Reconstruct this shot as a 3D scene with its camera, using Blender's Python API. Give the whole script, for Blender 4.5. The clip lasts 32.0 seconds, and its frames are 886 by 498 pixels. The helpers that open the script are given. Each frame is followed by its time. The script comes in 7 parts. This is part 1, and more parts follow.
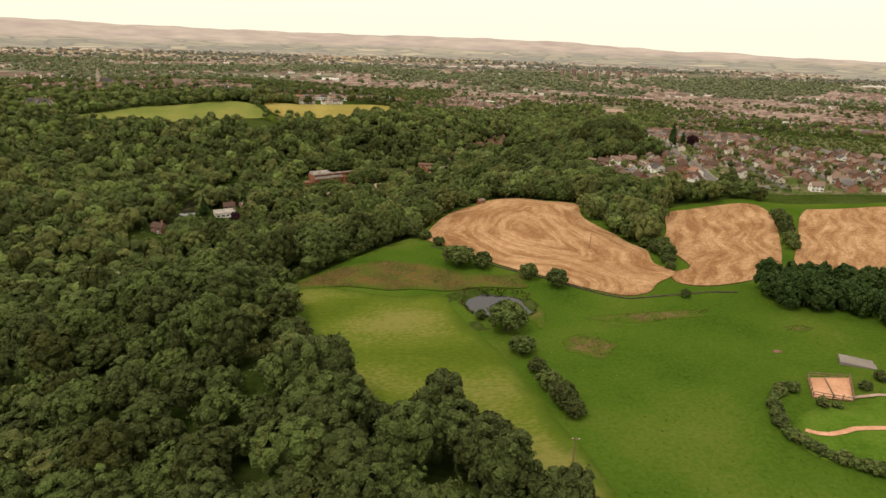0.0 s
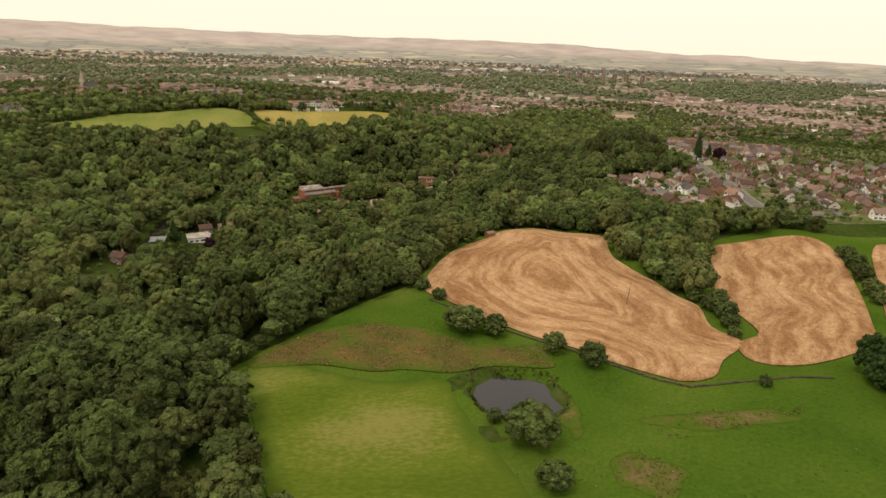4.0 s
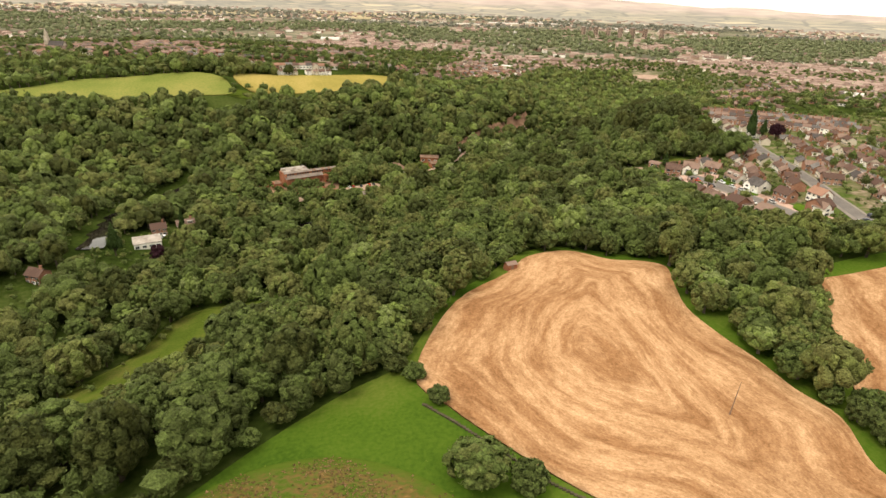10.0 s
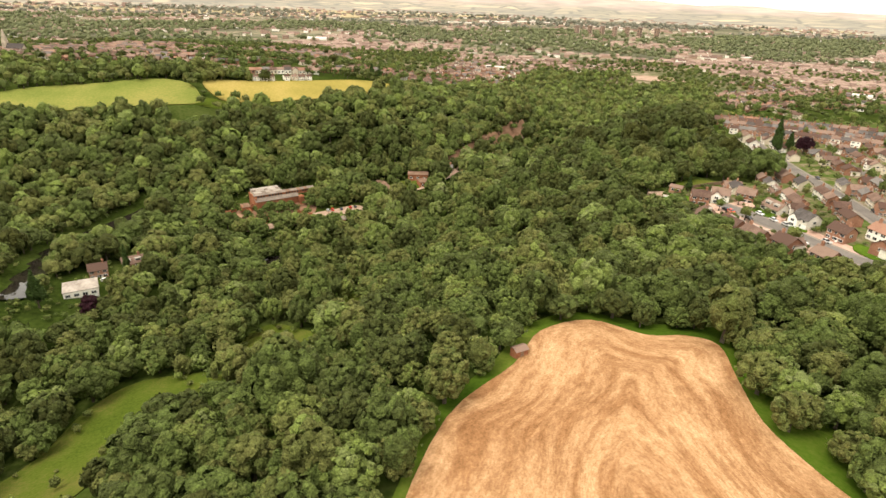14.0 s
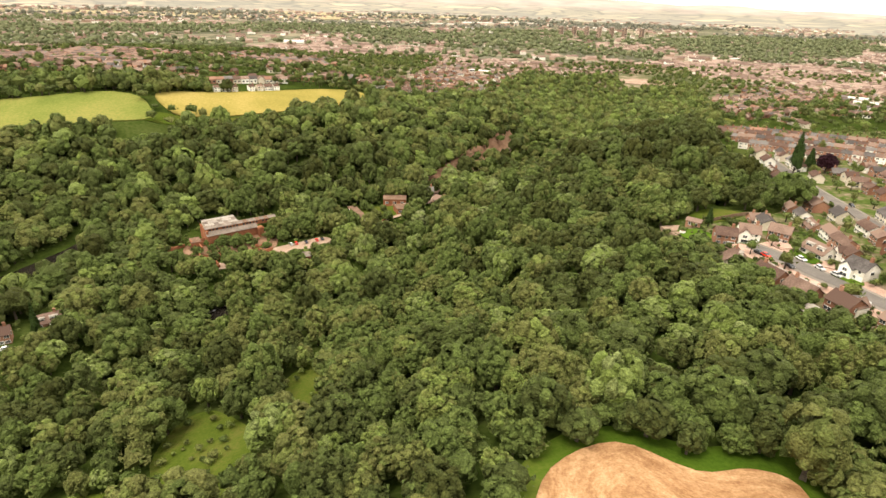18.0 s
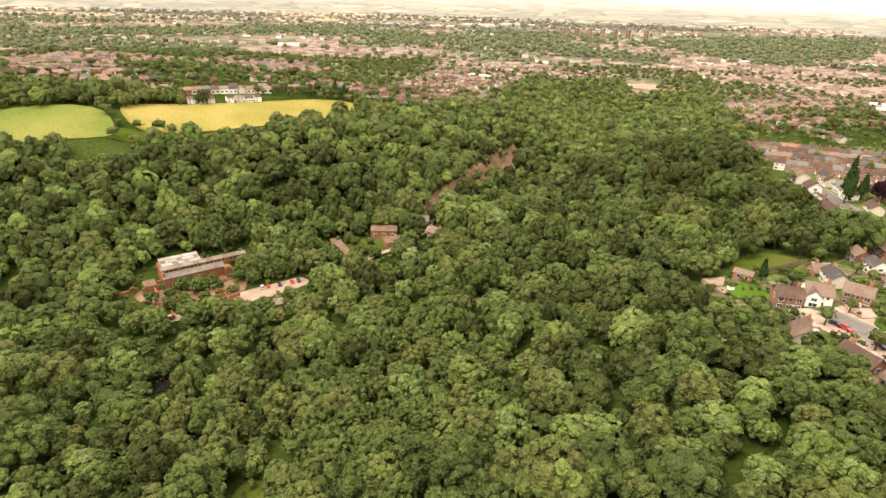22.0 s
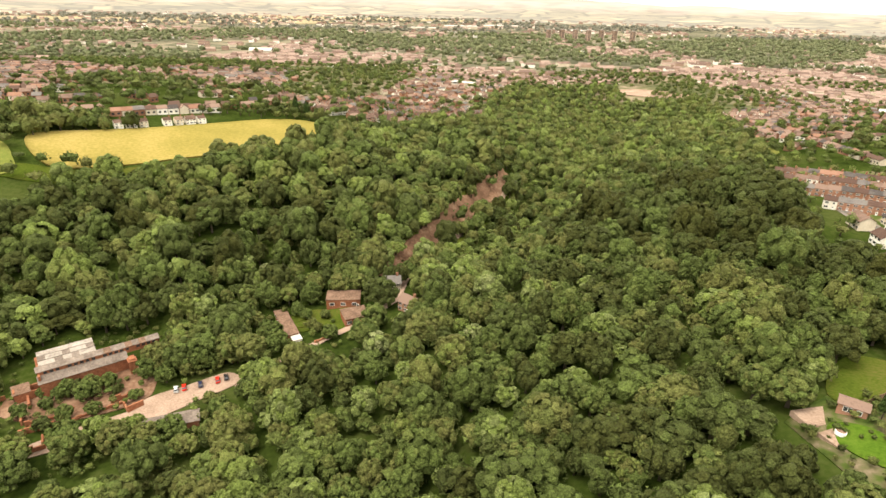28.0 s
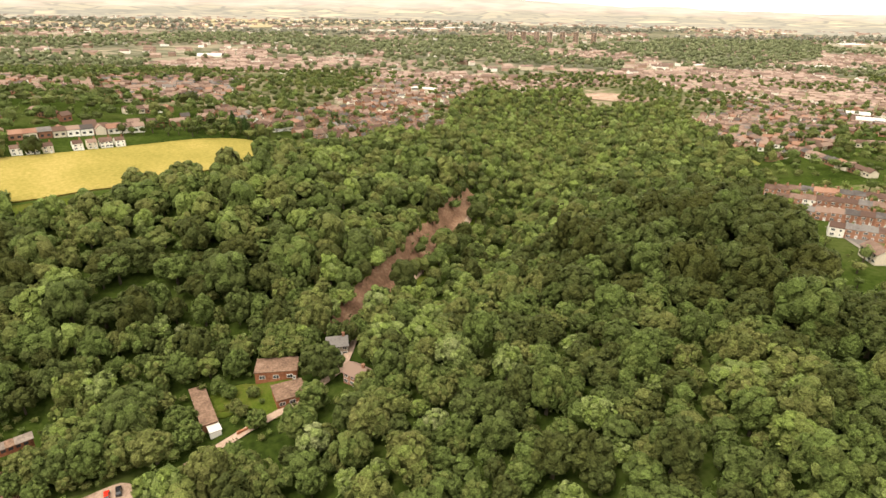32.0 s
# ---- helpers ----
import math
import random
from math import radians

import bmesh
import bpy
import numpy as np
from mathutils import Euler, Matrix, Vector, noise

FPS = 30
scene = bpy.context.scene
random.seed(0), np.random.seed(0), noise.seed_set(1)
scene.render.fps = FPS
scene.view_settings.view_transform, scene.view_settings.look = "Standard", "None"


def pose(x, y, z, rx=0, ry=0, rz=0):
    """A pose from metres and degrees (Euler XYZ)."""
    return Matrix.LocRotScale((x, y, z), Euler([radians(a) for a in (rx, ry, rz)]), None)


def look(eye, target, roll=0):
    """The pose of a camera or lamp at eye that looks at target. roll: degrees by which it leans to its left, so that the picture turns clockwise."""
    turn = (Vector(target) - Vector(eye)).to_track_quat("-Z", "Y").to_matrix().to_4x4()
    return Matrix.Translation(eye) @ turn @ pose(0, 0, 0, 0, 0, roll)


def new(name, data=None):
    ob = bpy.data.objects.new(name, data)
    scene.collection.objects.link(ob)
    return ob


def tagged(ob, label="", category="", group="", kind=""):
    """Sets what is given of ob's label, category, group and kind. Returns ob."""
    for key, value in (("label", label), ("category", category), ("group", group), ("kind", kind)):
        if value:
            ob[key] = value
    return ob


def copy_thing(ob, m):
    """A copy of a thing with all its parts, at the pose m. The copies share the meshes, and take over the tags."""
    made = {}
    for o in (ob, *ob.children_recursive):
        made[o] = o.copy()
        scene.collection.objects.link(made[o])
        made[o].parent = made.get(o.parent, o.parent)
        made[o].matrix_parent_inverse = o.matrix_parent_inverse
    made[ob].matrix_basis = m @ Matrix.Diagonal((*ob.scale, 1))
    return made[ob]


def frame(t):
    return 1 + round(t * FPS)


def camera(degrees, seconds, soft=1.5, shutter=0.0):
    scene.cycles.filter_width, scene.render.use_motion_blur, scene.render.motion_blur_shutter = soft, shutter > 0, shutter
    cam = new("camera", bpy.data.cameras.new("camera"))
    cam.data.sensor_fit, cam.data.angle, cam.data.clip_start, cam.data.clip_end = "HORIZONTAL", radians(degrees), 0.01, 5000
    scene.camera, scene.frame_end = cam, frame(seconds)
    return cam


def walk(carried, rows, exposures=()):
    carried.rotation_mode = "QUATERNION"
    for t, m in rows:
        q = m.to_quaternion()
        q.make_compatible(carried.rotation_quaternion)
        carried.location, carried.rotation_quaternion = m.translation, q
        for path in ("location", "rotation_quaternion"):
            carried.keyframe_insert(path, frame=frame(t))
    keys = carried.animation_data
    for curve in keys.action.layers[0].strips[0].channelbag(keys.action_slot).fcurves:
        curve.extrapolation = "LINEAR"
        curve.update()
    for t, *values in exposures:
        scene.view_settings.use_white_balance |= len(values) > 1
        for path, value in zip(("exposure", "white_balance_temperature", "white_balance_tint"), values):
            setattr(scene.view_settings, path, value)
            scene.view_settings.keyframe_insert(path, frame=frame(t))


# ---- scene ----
cam = camera(74.7, 32.0)
METRES, EYE, TILT, LEAN, TURN = 340.0, 120.0, -20.0, -2.0, 0.0
ROWS = [
    (0.0, 0.0, 0.0, 0.0, 0.0, 0.0, -0.0),
    (0.5, 0.0001, 0.0151, 0.0055, 0.03, 0.01, -0.02),
    (1.0, 0.0003, 0.0303, 0.0109, 0.06, 0.03, -0.04),
    (1.5, 0.0004, 0.0453, 0.0165, 0.1, 0.06, -0.06),
    (2.0, 0.0006, 0.0601, 0.0222, 0.13, 0.08, -0.1),
    (2.5, 0.0007, 0.075, 0.0278, 0.16, 0.11, -0.12),
    (3.0, 0.0008, 0.09, 0.0333, 0.2, 0.15, -0.15),
    (3.5, 0.001, 0.1048, 0.0387, 0.24, 0.18, -0.17),
    (5.5, 0.0015, 0.1635, 0.0603, 0.42, 0.31, -0.28),
    (6.0, 0.0016, 0.1783, 0.0657, 0.47, 0.33, -0.3),
    (6.5, 0.0017, 0.1932, 0.0707, 0.54, 0.08, -0.31),
    (7.0, 0.0018, 0.2079, 0.0764, 0.6, -0.45, -0.34),
    (7.5, 0.0019, 0.2229, 0.0818, 0.66, -1.03, -0.34),
    (8.0, 0.002, 0.2378, 0.0873, 0.71, -1.65, -0.35),
    (8.5, 0.0021, 0.2527, 0.0927, 0.76, -2.27, -0.37),
    (9.0, 0.0024, 0.2674, 0.0982, 0.82, -2.88, -0.39),
    (9.5, 0.0024, 0.2823, 0.1036, 0.88, -3.48, -0.39),
    (10.0, 0.0025, 0.2972, 0.1089, 0.94, -3.89, -0.39),
    (10.5, 0.0028, 0.3118, 0.1145, 1.0, -4.12, -0.42),
    (11.0, 0.0031, 0.3267, 0.1198, 1.07, -4.14, -0.43),
    (11.5, 0.0029, 0.3415, 0.1254, 1.1, -4.13, -0.47),
    (12.0, 0.0033, 0.3563, 0.1307, 1.17, -4.13, -0.47),
    (12.5, 0.0033, 0.3714, 0.1359, 1.23, -4.1, -0.48),
    (13.0, 0.0038, 0.386, 0.1418, 1.19, -4.11, -0.49),
    (13.5, 0.004, 0.4009, 0.1471, 0.72, -4.08, -0.27),
    (14.0, 0.004, 0.4156, 0.1523, 0.2, -4.06, -0.05),
    (14.5, 0.0049, 0.4296, 0.1577, -0.28, -4.05, 0.19),
    (16.5, 0.0088, 0.4884, 0.179, -0.85, -4.03, 0.45),
    (17.0, 0.0097, 0.5032, 0.1847, -0.97, -4.04, 0.52),
    (17.5, 0.0107, 0.5182, 0.1901, -1.11, -4.02, 0.6),
    (18.0, 0.0119, 0.5332, 0.1955, -1.24, -4.0, 0.68),
    (18.5, 0.013, 0.5468, 0.2007, -1.32, -4.01, 0.73),
    (19.0, 0.0142, 0.5619, 0.206, -1.42, -3.99, 0.78),
    (19.5, 0.0153, 0.5766, 0.2116, -1.46, -3.98, 0.81),
    (20.0, 0.0164, 0.5915, 0.2172, -1.41, -3.98, 0.82),
    (20.5, 0.0179, 0.6064, 0.2226, -1.33, -3.97, 0.81),
    (21.0, 0.0191, 0.6213, 0.2279, -1.28, -3.94, 0.79),
    (21.5, 0.0202, 0.636, 0.2333, -1.22, -3.92, 0.79),
    (22.0, 0.0216, 0.6509, 0.2388, -1.15, -3.91, 0.77),
    (22.5, 0.0229, 0.6657, 0.2441, -1.08, -3.89, 0.78),
    (23.0, 0.0238, 0.6804, 0.2496, -1.02, -3.89, 0.76),
    (23.5, 0.0251, 0.6953, 0.2548, -0.96, -3.88, 0.73),
    (24.0, 0.0262, 0.7099, 0.2604, -0.89, -3.9, 0.7),
    (24.5, 0.0276, 0.7246, 0.2656, -0.82, -3.87, 0.67),
    (25.0, 0.0287, 0.7392, 0.2712, -0.83, -3.87, 0.7),
    (25.5, 0.0299, 0.7537, 0.2766, -0.89, -3.86, 0.71),
    (27.5, 0.0356, 0.8123, 0.2979, -2.11, -3.86, 1.32),
    (28.0, 0.0375, 0.8263, 0.3032, -2.61, -3.86, 1.55),
    (28.5, 0.0394, 0.8403, 0.3084, -3.1, -3.86, 1.78),
    (29.0, 0.0417, 0.854, 0.3134, -3.58, -3.85, 2.01),
    (29.5, 0.0438, 0.8679, 0.3185, -4.07, -3.86, 2.22),
    (30.0, 0.0462, 0.8818, 0.3232, -4.56, -3.84, 2.41),
    (30.5, 0.0486, 0.8955, 0.3282, -5.05, -3.85, 2.59),
    (31.0, 0.0514, 0.909, 0.333, -5.51, -3.85, 2.81),
    (31.5, 0.0538, 0.9224, 0.3382, -5.81, -3.87, 2.94),
    (32.0, 0.0569, 0.9362, 0.3427, -5.92, -3.83, 2.98),
]
EXPOSURES = [(0.0, 0.2), (5.0, 0.12), (7.0, 0.12), (9.0, 0.6), (11.0, 0.88), (13.0, 0.97), (17.0, 1.1), (21.0, 1.22), (25.0, 1.27), (32.0, 1.13)]
walk(cam, [(t, pose(0, 0, EYE, TILT, LEAN, TURN) @ pose(METRES * x, METRES * y, METRES * z, 90 + pitch, roll, yaw)) for t, x, y, z, yaw, pitch, roll in ROWS], EXPOSURES)

# ---- sky and sun: bright, warm overcast ----
world = bpy.data.worlds.new("world")
scene.world = world
world.use_nodes = True
wn = world.node_tree
wn.nodes.clear()
w_out = wn.nodes.new("ShaderNodeOutputWorld")
w_bg = wn.nodes.new("ShaderNodeBackground")
w_sky = wn.nodes.new("ShaderNodeTexSky")
w_sky.sky_type, w_sky.sun_disc = "NISHITA", False
SUN_ELEVATION, SUN_AZIMUTH = radians(63), radians(235)
w_sky.sun_elevation, w_sky.sun_rotation = SUN_ELEVATION, SUN_AZIMUTH
w_sky.air_density, w_sky.dust_density = 1.0, 6.0
w_mix = wn.nodes.new("ShaderNodeMix")
w_mix.data_type = "RGBA"
w_mix.inputs[0].default_value = 0.9
w_scale = wn.nodes.new("ShaderNodeVectorMath")
w_scale.operation = "SCALE"
w_scale.inputs["Scale"].default_value = 0.1
wn.links.new(w_sky.outputs[0], w_scale.inputs[0])
wn.links.new(w_scale.outputs[0], w_mix.inputs[6])
w_dir = wn.nodes.new("ShaderNodeTexCoord")
w_sep = wn.nodes.new("ShaderNodeSeparateXYZ")
w_ramp = wn.nodes.new("ShaderNodeValToRGB")
w_ramp.color_ramp.elements[0].color, w_ramp.color_ramp.elements[1].color = (1.0, 0.95, 0.74, 1), (1.0, 0.945, 0.83, 1)
w_ramp.color_ramp.elements[0].position, w_ramp.color_ramp.elements[1].position = 0.0, 0.4
wn.links.new(w_dir.outputs["Generated"], w_sep.inputs[0])
wn.links.new(w_sep.outputs["Z"], w_ramp.inputs[0])
wn.links.new(w_ramp.outputs[0], w_mix.inputs[7])
wn.links.new(w_mix.outputs[2], w_bg.inputs[0])
w_up = wn.nodes.new("ShaderNodeMapRange")
w_up.inputs["To Min"].default_value, w_up.inputs["To Max"].default_value = 1.04, 1.5
wn.links.new(w_sep.outputs["Z"], w_up.inputs["Value"])
wn.links.new(w_up.outputs[0], w_bg.inputs[1])
wn.links.new(w_bg.outputs[0], w_out.inputs[0])
sun = new("sun", bpy.data.lights.new("sun", "SUN"))
sun.data.energy, sun.data.angle, sun.data.color = 1.4, radians(20), (1.0, 0.92, 0.77)
sun.matrix_world = look((0, 0, 300), (-300 * math.sin(SUN_AZIMUTH) / math.tan(SUN_ELEVATION), -300 * math.cos(SUN_AZIMUTH) / math.tan(SUN_ELEVATION), 0))

# ---- materials ----
def material(name, colors, scale=0.1, fine=1.5, rough=0.85, bump=0.0, metal=0.0, contrast=0.5, spec=0.0, fine_mix=0.45, random_shift=0.0, stretch=(1, 1, 1)):
    """Two-scale mottled surface: colors are blended by a broad and a fine noise in metres."""
    m = bpy.data.materials.new(name)
    m.use_nodes = True
    nt = m.node_tree
    b = nt.nodes["Principled BSDF"]
    geo = nt.nodes.new("ShaderNodeNewGeometry")
    mp = nt.nodes.new("ShaderNodeMapping")
    mp.inputs["Scale"].default_value = stretch
    nt.links.new(geo.outputs["Position"], mp.inputs[0])
    n1 = nt.nodes.new("ShaderNodeTexNoise")
    n1.inputs["Scale"].default_value, n1.inputs["Detail"].default_value = scale, 5
    n2 = nt.nodes.new("ShaderNodeTexNoise")
    n2.inputs["Scale"].default_value, n2.inputs["Detail"].default_value = fine, 4
    nt.links.new(mp.outputs[0], n1.inputs["Vector"])
    nt.links.new(mp.outputs[0], n2.inputs["Vector"])
    mx = nt.nodes.new("ShaderNodeMix")
    mx.inputs[0].default_value = fine_mix
    nt.links.new(n1.outputs[0], mx.inputs[2])
    nt.links.new(n2.outputs[0], mx.inputs[3])
    val = mx.outputs[0]
    if random_shift:
        oi = nt.nodes.new("ShaderNodeObjectInfo")
        ma = nt.nodes.new("ShaderNodeMath")
        ma.operation = "MULTIPLY_ADD"
        ma.inputs[1].default_value = random_shift
        isl = nt.nodes.new("ShaderNodeNewGeometry")
        both = nt.nodes.new("ShaderNodeMath")
        both.operation = "ADD"
        nt.links.new(oi.outputs["Random"], both.inputs[0])
        nt.links.new(isl.outputs["Random Per Island"], both.inputs[1])
        fr = nt.nodes.new("ShaderNodeMath")
        fr.operation = "FRACT"
        nt.links.new(both.outputs[0], fr.inputs[0])
        nt.links.new(fr.outputs[0], ma.inputs[0])
        ad = nt.nodes.new("ShaderNodeMath")
        ad.operation = "ADD"
        ad.inputs[1].default_value = -random_shift / 2
        nt.links.new(val, ad.inputs[0])
        nt.links.new(ad.outputs[0], ma.inputs[2])
        val = ma.outputs[0]
    r = nt.nodes.new("ShaderNodeValToRGB")
    e = r.color_ramp.elements
    lo, hi = 0.5 - contrast / 2 * 0.6, 0.5 + contrast / 2 * 0.6
    while len(e) < len(colors):
        e.new(0.5)
    for k, c in enumerate(colors):
        e[k].position = lo + (hi - lo) * k / max(1, len(colors) - 1)
        e[k].color = (*c, 1)
    nt.links.new(val, r.inputs[0])
    nt.links.new(r.outputs[0], b.inputs["Base Color"])
    b.inputs["Roughness"].default_value, b.inputs["Metallic"].default_value = rough, metal
    b.inputs["Specular IOR Level"].default_value = spec
    if bump:
        bp = nt.nodes.new("ShaderNodeBump")
        bp.inputs["Strength"].default_value, bp.inputs["Distance"].default_value = 0.8, bump
        nt.links.new(n2.outputs[0], bp.inputs["Height"])
        nt.links.new(bp.outputs[0], b.inputs["Normal"])
    return m


def patchwork(name, colors, cell, fine, hedge):
    """Far fields and blocks of streets: uneven plots of several colours with darker bounds."""
    m = bpy.data.materials.new(name)
    m.use_nodes = True
    nt = m.node_tree
    b = nt.nodes["Principled BSDF"]
    geo, mp = nt.nodes.new("ShaderNodeNewGeometry"), nt.nodes.new("ShaderNodeMapping")
    mp.inputs["Scale"].default_value, mp.inputs["Rotation"].default_value = (0.8, 1.2, 0.0), (0, 0, 0.35)
    nt.links.new(geo.outputs["Position"], mp.inputs[0])
    plots, bounds = nt.nodes.new("ShaderNodeTexVoronoi"), nt.nodes.new("ShaderNodeTexVoronoi")
    bounds.feature = "DISTANCE_TO_EDGE"
    for q in (plots, bounds):
        q.inputs["Scale"].default_value = cell
        nt.links.new(mp.outputs[0], q.inputs["Vector"])
    n = nt.nodes.new("ShaderNodeTexNoise")
    n.inputs["Scale"].default_value, n.inputs["Detail"].default_value = fine, 5
    nt.links.new(geo.outputs["Position"], n.inputs["Vector"])
    sep, mx = nt.nodes.new("ShaderNodeSeparateColor"), nt.nodes.new("ShaderNodeMix")
    nt.links.new(plots.outputs["Color"], sep.inputs[0])
    mx.inputs[0].default_value = 0.4
    nt.links.new(sep.outputs[0], mx.inputs[2])
    nt.links.new(n.outputs[0], mx.inputs[3])
    r = nt.nodes.new("ShaderNodeValToRGB")
    e = r.color_ramp.elements
    while len(e) < len(colors):
        e.new(0.5)
    for k, c in enumerate(colors):
        e[k].position, e[k].color = 0.2 + 0.6 * k / (len(colors) - 1), (*c, 1)
    nt.links.new(mx.outputs[0], r.inputs[0])
    mr = nt.nodes.new("ShaderNodeMapRange")
    mr.inputs["From Min"].default_value, mr.inputs["From Max"].default_value = 0.03, 0.08
    nt.links.new(bounds.outputs["Distance"], mr.inputs["Value"])
    fin = nt.nodes.new("ShaderNodeMix")
    fin.data_type = "RGBA"
    fin.inputs[6].default_value = (*hedge, 1)
    nt.links.new(mr.outputs[0], fin.inputs[0])
    nt.links.new(r.outputs[0], fin.inputs[7])
    nt.links.new(fin.outputs[2], b.inputs["Base Color"])
    b.inputs["Roughness"].default_value, b.inputs["Specular IOR Level"].default_value = 1.0, 0.0
    return m


def fade_edge(m, field, ring, reach, colour):
    """Lets a patch of growth thin out unevenly towards its rim, over the grass around it."""
    nt = m.node_tree
    b = nt.nodes["Principled BSDF"]
    old = b.inputs["Base Color"].links[0].from_socket
    co = np.array([q.co[:] for q in field.data.vertices])
    at = field.data.attributes.new("rim", "FLOAT", "POINT")
    at.data.foreach_set("value", (line_distance(ring + ring[:1], co[:, 0], co[:, 1]) / reach).astype(np.float32))
    if "rim_mix" in nt.nodes:
        return
    rim, geo, n = nt.nodes.new("ShaderNodeAttribute"), nt.nodes.new("ShaderNodeNewGeometry"), nt.nodes.new("ShaderNodeTexNoise")
    rim.attribute_name = "rim"
    n.inputs["Scale"].default_value, n.inputs["Detail"].default_value = 0.25, 5
    nt.links.new(geo.outputs["Position"], n.inputs["Vector"])
    add, mr, mx = nt.nodes.new("ShaderNodeMath"), nt.nodes.new("ShaderNodeMapRange"), nt.nodes.new("ShaderNodeMix")
    nt.links.new(rim.outputs["Fac"], add.inputs[0])
    nt.links.new(n.outputs[0], add.inputs[1])
    mr.inputs["From Min"].default_value, mr.inputs["From Max"].default_value = 0.55, 1.15
    nt.links.new(add.outputs[0], mr.inputs["Value"])
    mx.data_type, mx.name = "RGBA", "rim_mix"
    mx.inputs[6].default_value = (*colour, 1)
    nt.links.new(mr.outputs[0], mx.inputs[0])
    nt.links.new(old, mx.inputs[7])
    nt.links.new(mx.outputs[2], b.inputs["Base Color"])


def leaf_material(name, colors, spread=0.2, grain=3.4):
    """Foliage: colour by the tree's own tint, with leaf-to-leaf change and shade painted between leaf clumps."""
    m = bpy.data.materials.new(name)
    m.use_nodes = True
    nt = m.node_tree
    b = nt.nodes["Principled BSDF"]
    at = nt.nodes.new("ShaderNodeAttribute")
    at.attribute_name = "tint"
    geo = nt.nodes.new("ShaderNodeNewGeometry")
    oi = nt.nodes.new("ShaderNodeObjectInfo")
    a = nt.nodes.new("ShaderNodeMath")
    a.operation = "MULTIPLY_ADD"
    a.inputs[1].default_value = 0.16
    nt.links.new(geo.outputs["Random Per Island"], a.inputs[0])
    nt.links.new(at.outputs["Fac"], a.inputs[2])
    c = nt.nodes.new("ShaderNodeMath")
    c.operation = "MULTIPLY_ADD"
    c.inputs[1].default_value = 0.2
    nt.links.new(oi.outputs["Random"], c.inputs[0])
    nt.links.new(a.outputs[0], c.inputs[2])
    d = nt.nodes.new("ShaderNodeMath")
    d.operation = "SUBTRACT"
    d.inputs[1].default_value = 0.18
    nt.links.new(c.outputs[0], d.inputs[0])
    r = nt.nodes.new("ShaderNodeValToRGB")
    e = r.color_ramp.elements
    while len(e) < len(colors):
        e.new(0.5)
    for k, col in enumerate(colors):
        e[k].position, e[k].color = k / (len(colors) - 1), (*col, 1)
    nt.links.new(d.outputs[0], r.inputs[0])
    mf = nt.nodes.new("ShaderNodeMath")
    mf.operation = "MULTIPLY"
    mf.inputs[1].default_value = 7.31
    nt.links.new(geo.outputs["Random Per Island"], mf.inputs[0])
    ff = nt.nodes.new("ShaderNodeMath")
    ff.operation = "FRACT"
    nt.links.new(mf.outputs[0], ff.inputs[0])
    mr = nt.nodes.new("ShaderNodeMapRange")
    mr.inputs["To Min"].default_value, mr.inputs["To Max"].default_value = 1 - spread, 1 + spread
    nt.links.new(ff.outputs[0], mr.inputs["Value"])
    gn = nt.nodes.new("ShaderNodeTexNoise")
    gn.inputs["Scale"].default_value, gn.inputs["Detail"].default_value = grain, 3
    nt.links.new(geo.outputs["Position"], gn.inputs["Vector"])
    gr = nt.nodes.new("ShaderNodeMapRange")
    gr.inputs["From Min"].default_value, gr.inputs["From Max"].default_value = 0.3, 0.7
    gr.inputs["To Min"].default_value, gr.inputs["To Max"].default_value = 0.58, 1.36
    nt.links.new(gn.outputs[0], gr.inputs["Value"])
    # clump edges darkened in the colour, imitating shade between the leaf clumps
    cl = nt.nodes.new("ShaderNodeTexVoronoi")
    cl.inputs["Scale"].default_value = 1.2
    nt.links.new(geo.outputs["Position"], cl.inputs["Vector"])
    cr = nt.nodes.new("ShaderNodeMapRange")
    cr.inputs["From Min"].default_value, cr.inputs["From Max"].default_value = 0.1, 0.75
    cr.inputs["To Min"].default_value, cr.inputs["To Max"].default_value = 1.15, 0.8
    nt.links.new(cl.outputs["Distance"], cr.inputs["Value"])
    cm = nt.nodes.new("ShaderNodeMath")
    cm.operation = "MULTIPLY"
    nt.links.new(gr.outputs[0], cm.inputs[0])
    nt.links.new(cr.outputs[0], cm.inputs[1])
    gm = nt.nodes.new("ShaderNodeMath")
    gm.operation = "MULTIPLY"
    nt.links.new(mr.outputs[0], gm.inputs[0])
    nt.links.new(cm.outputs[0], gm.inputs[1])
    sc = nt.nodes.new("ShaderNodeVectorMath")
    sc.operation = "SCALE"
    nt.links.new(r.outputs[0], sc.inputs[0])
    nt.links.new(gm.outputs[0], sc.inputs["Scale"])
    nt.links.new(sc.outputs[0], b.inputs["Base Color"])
    vo = nt.nodes.new("ShaderNodeTexVoronoi")
    vo.inputs["Scale"].default_value = 1.5
    nt.links.new(geo.outputs["Position"], vo.inputs["Vector"])
    no = nt.nodes.new("ShaderNodeTexNoise")
    no.inputs["Scale"].default_value, no.inputs["Detail"].default_value = 3.4, 4
    nt.links.new(geo.outputs["Position"], no.inputs["Vector"])
    su = nt.nodes.new("ShaderNodeMath")
    su.operation = "SUBTRACT"
    nt.links.new(no.outputs[0], su.inputs[0])
    nt.links.new(vo.outputs["Distance"], su.inputs[1])
    bp = nt.nodes.new("ShaderNodeBump")
    bp.inputs["Strength"].default_value, bp.inputs["Distance"].default_value = 1.0, 0.7
    nt.links.new(su.outputs[0], bp.inputs["Height"])
    nt.links.new(bp.outputs[0], b.inputs["Normal"])
    b.inputs["Roughness"].default_value = 0.65
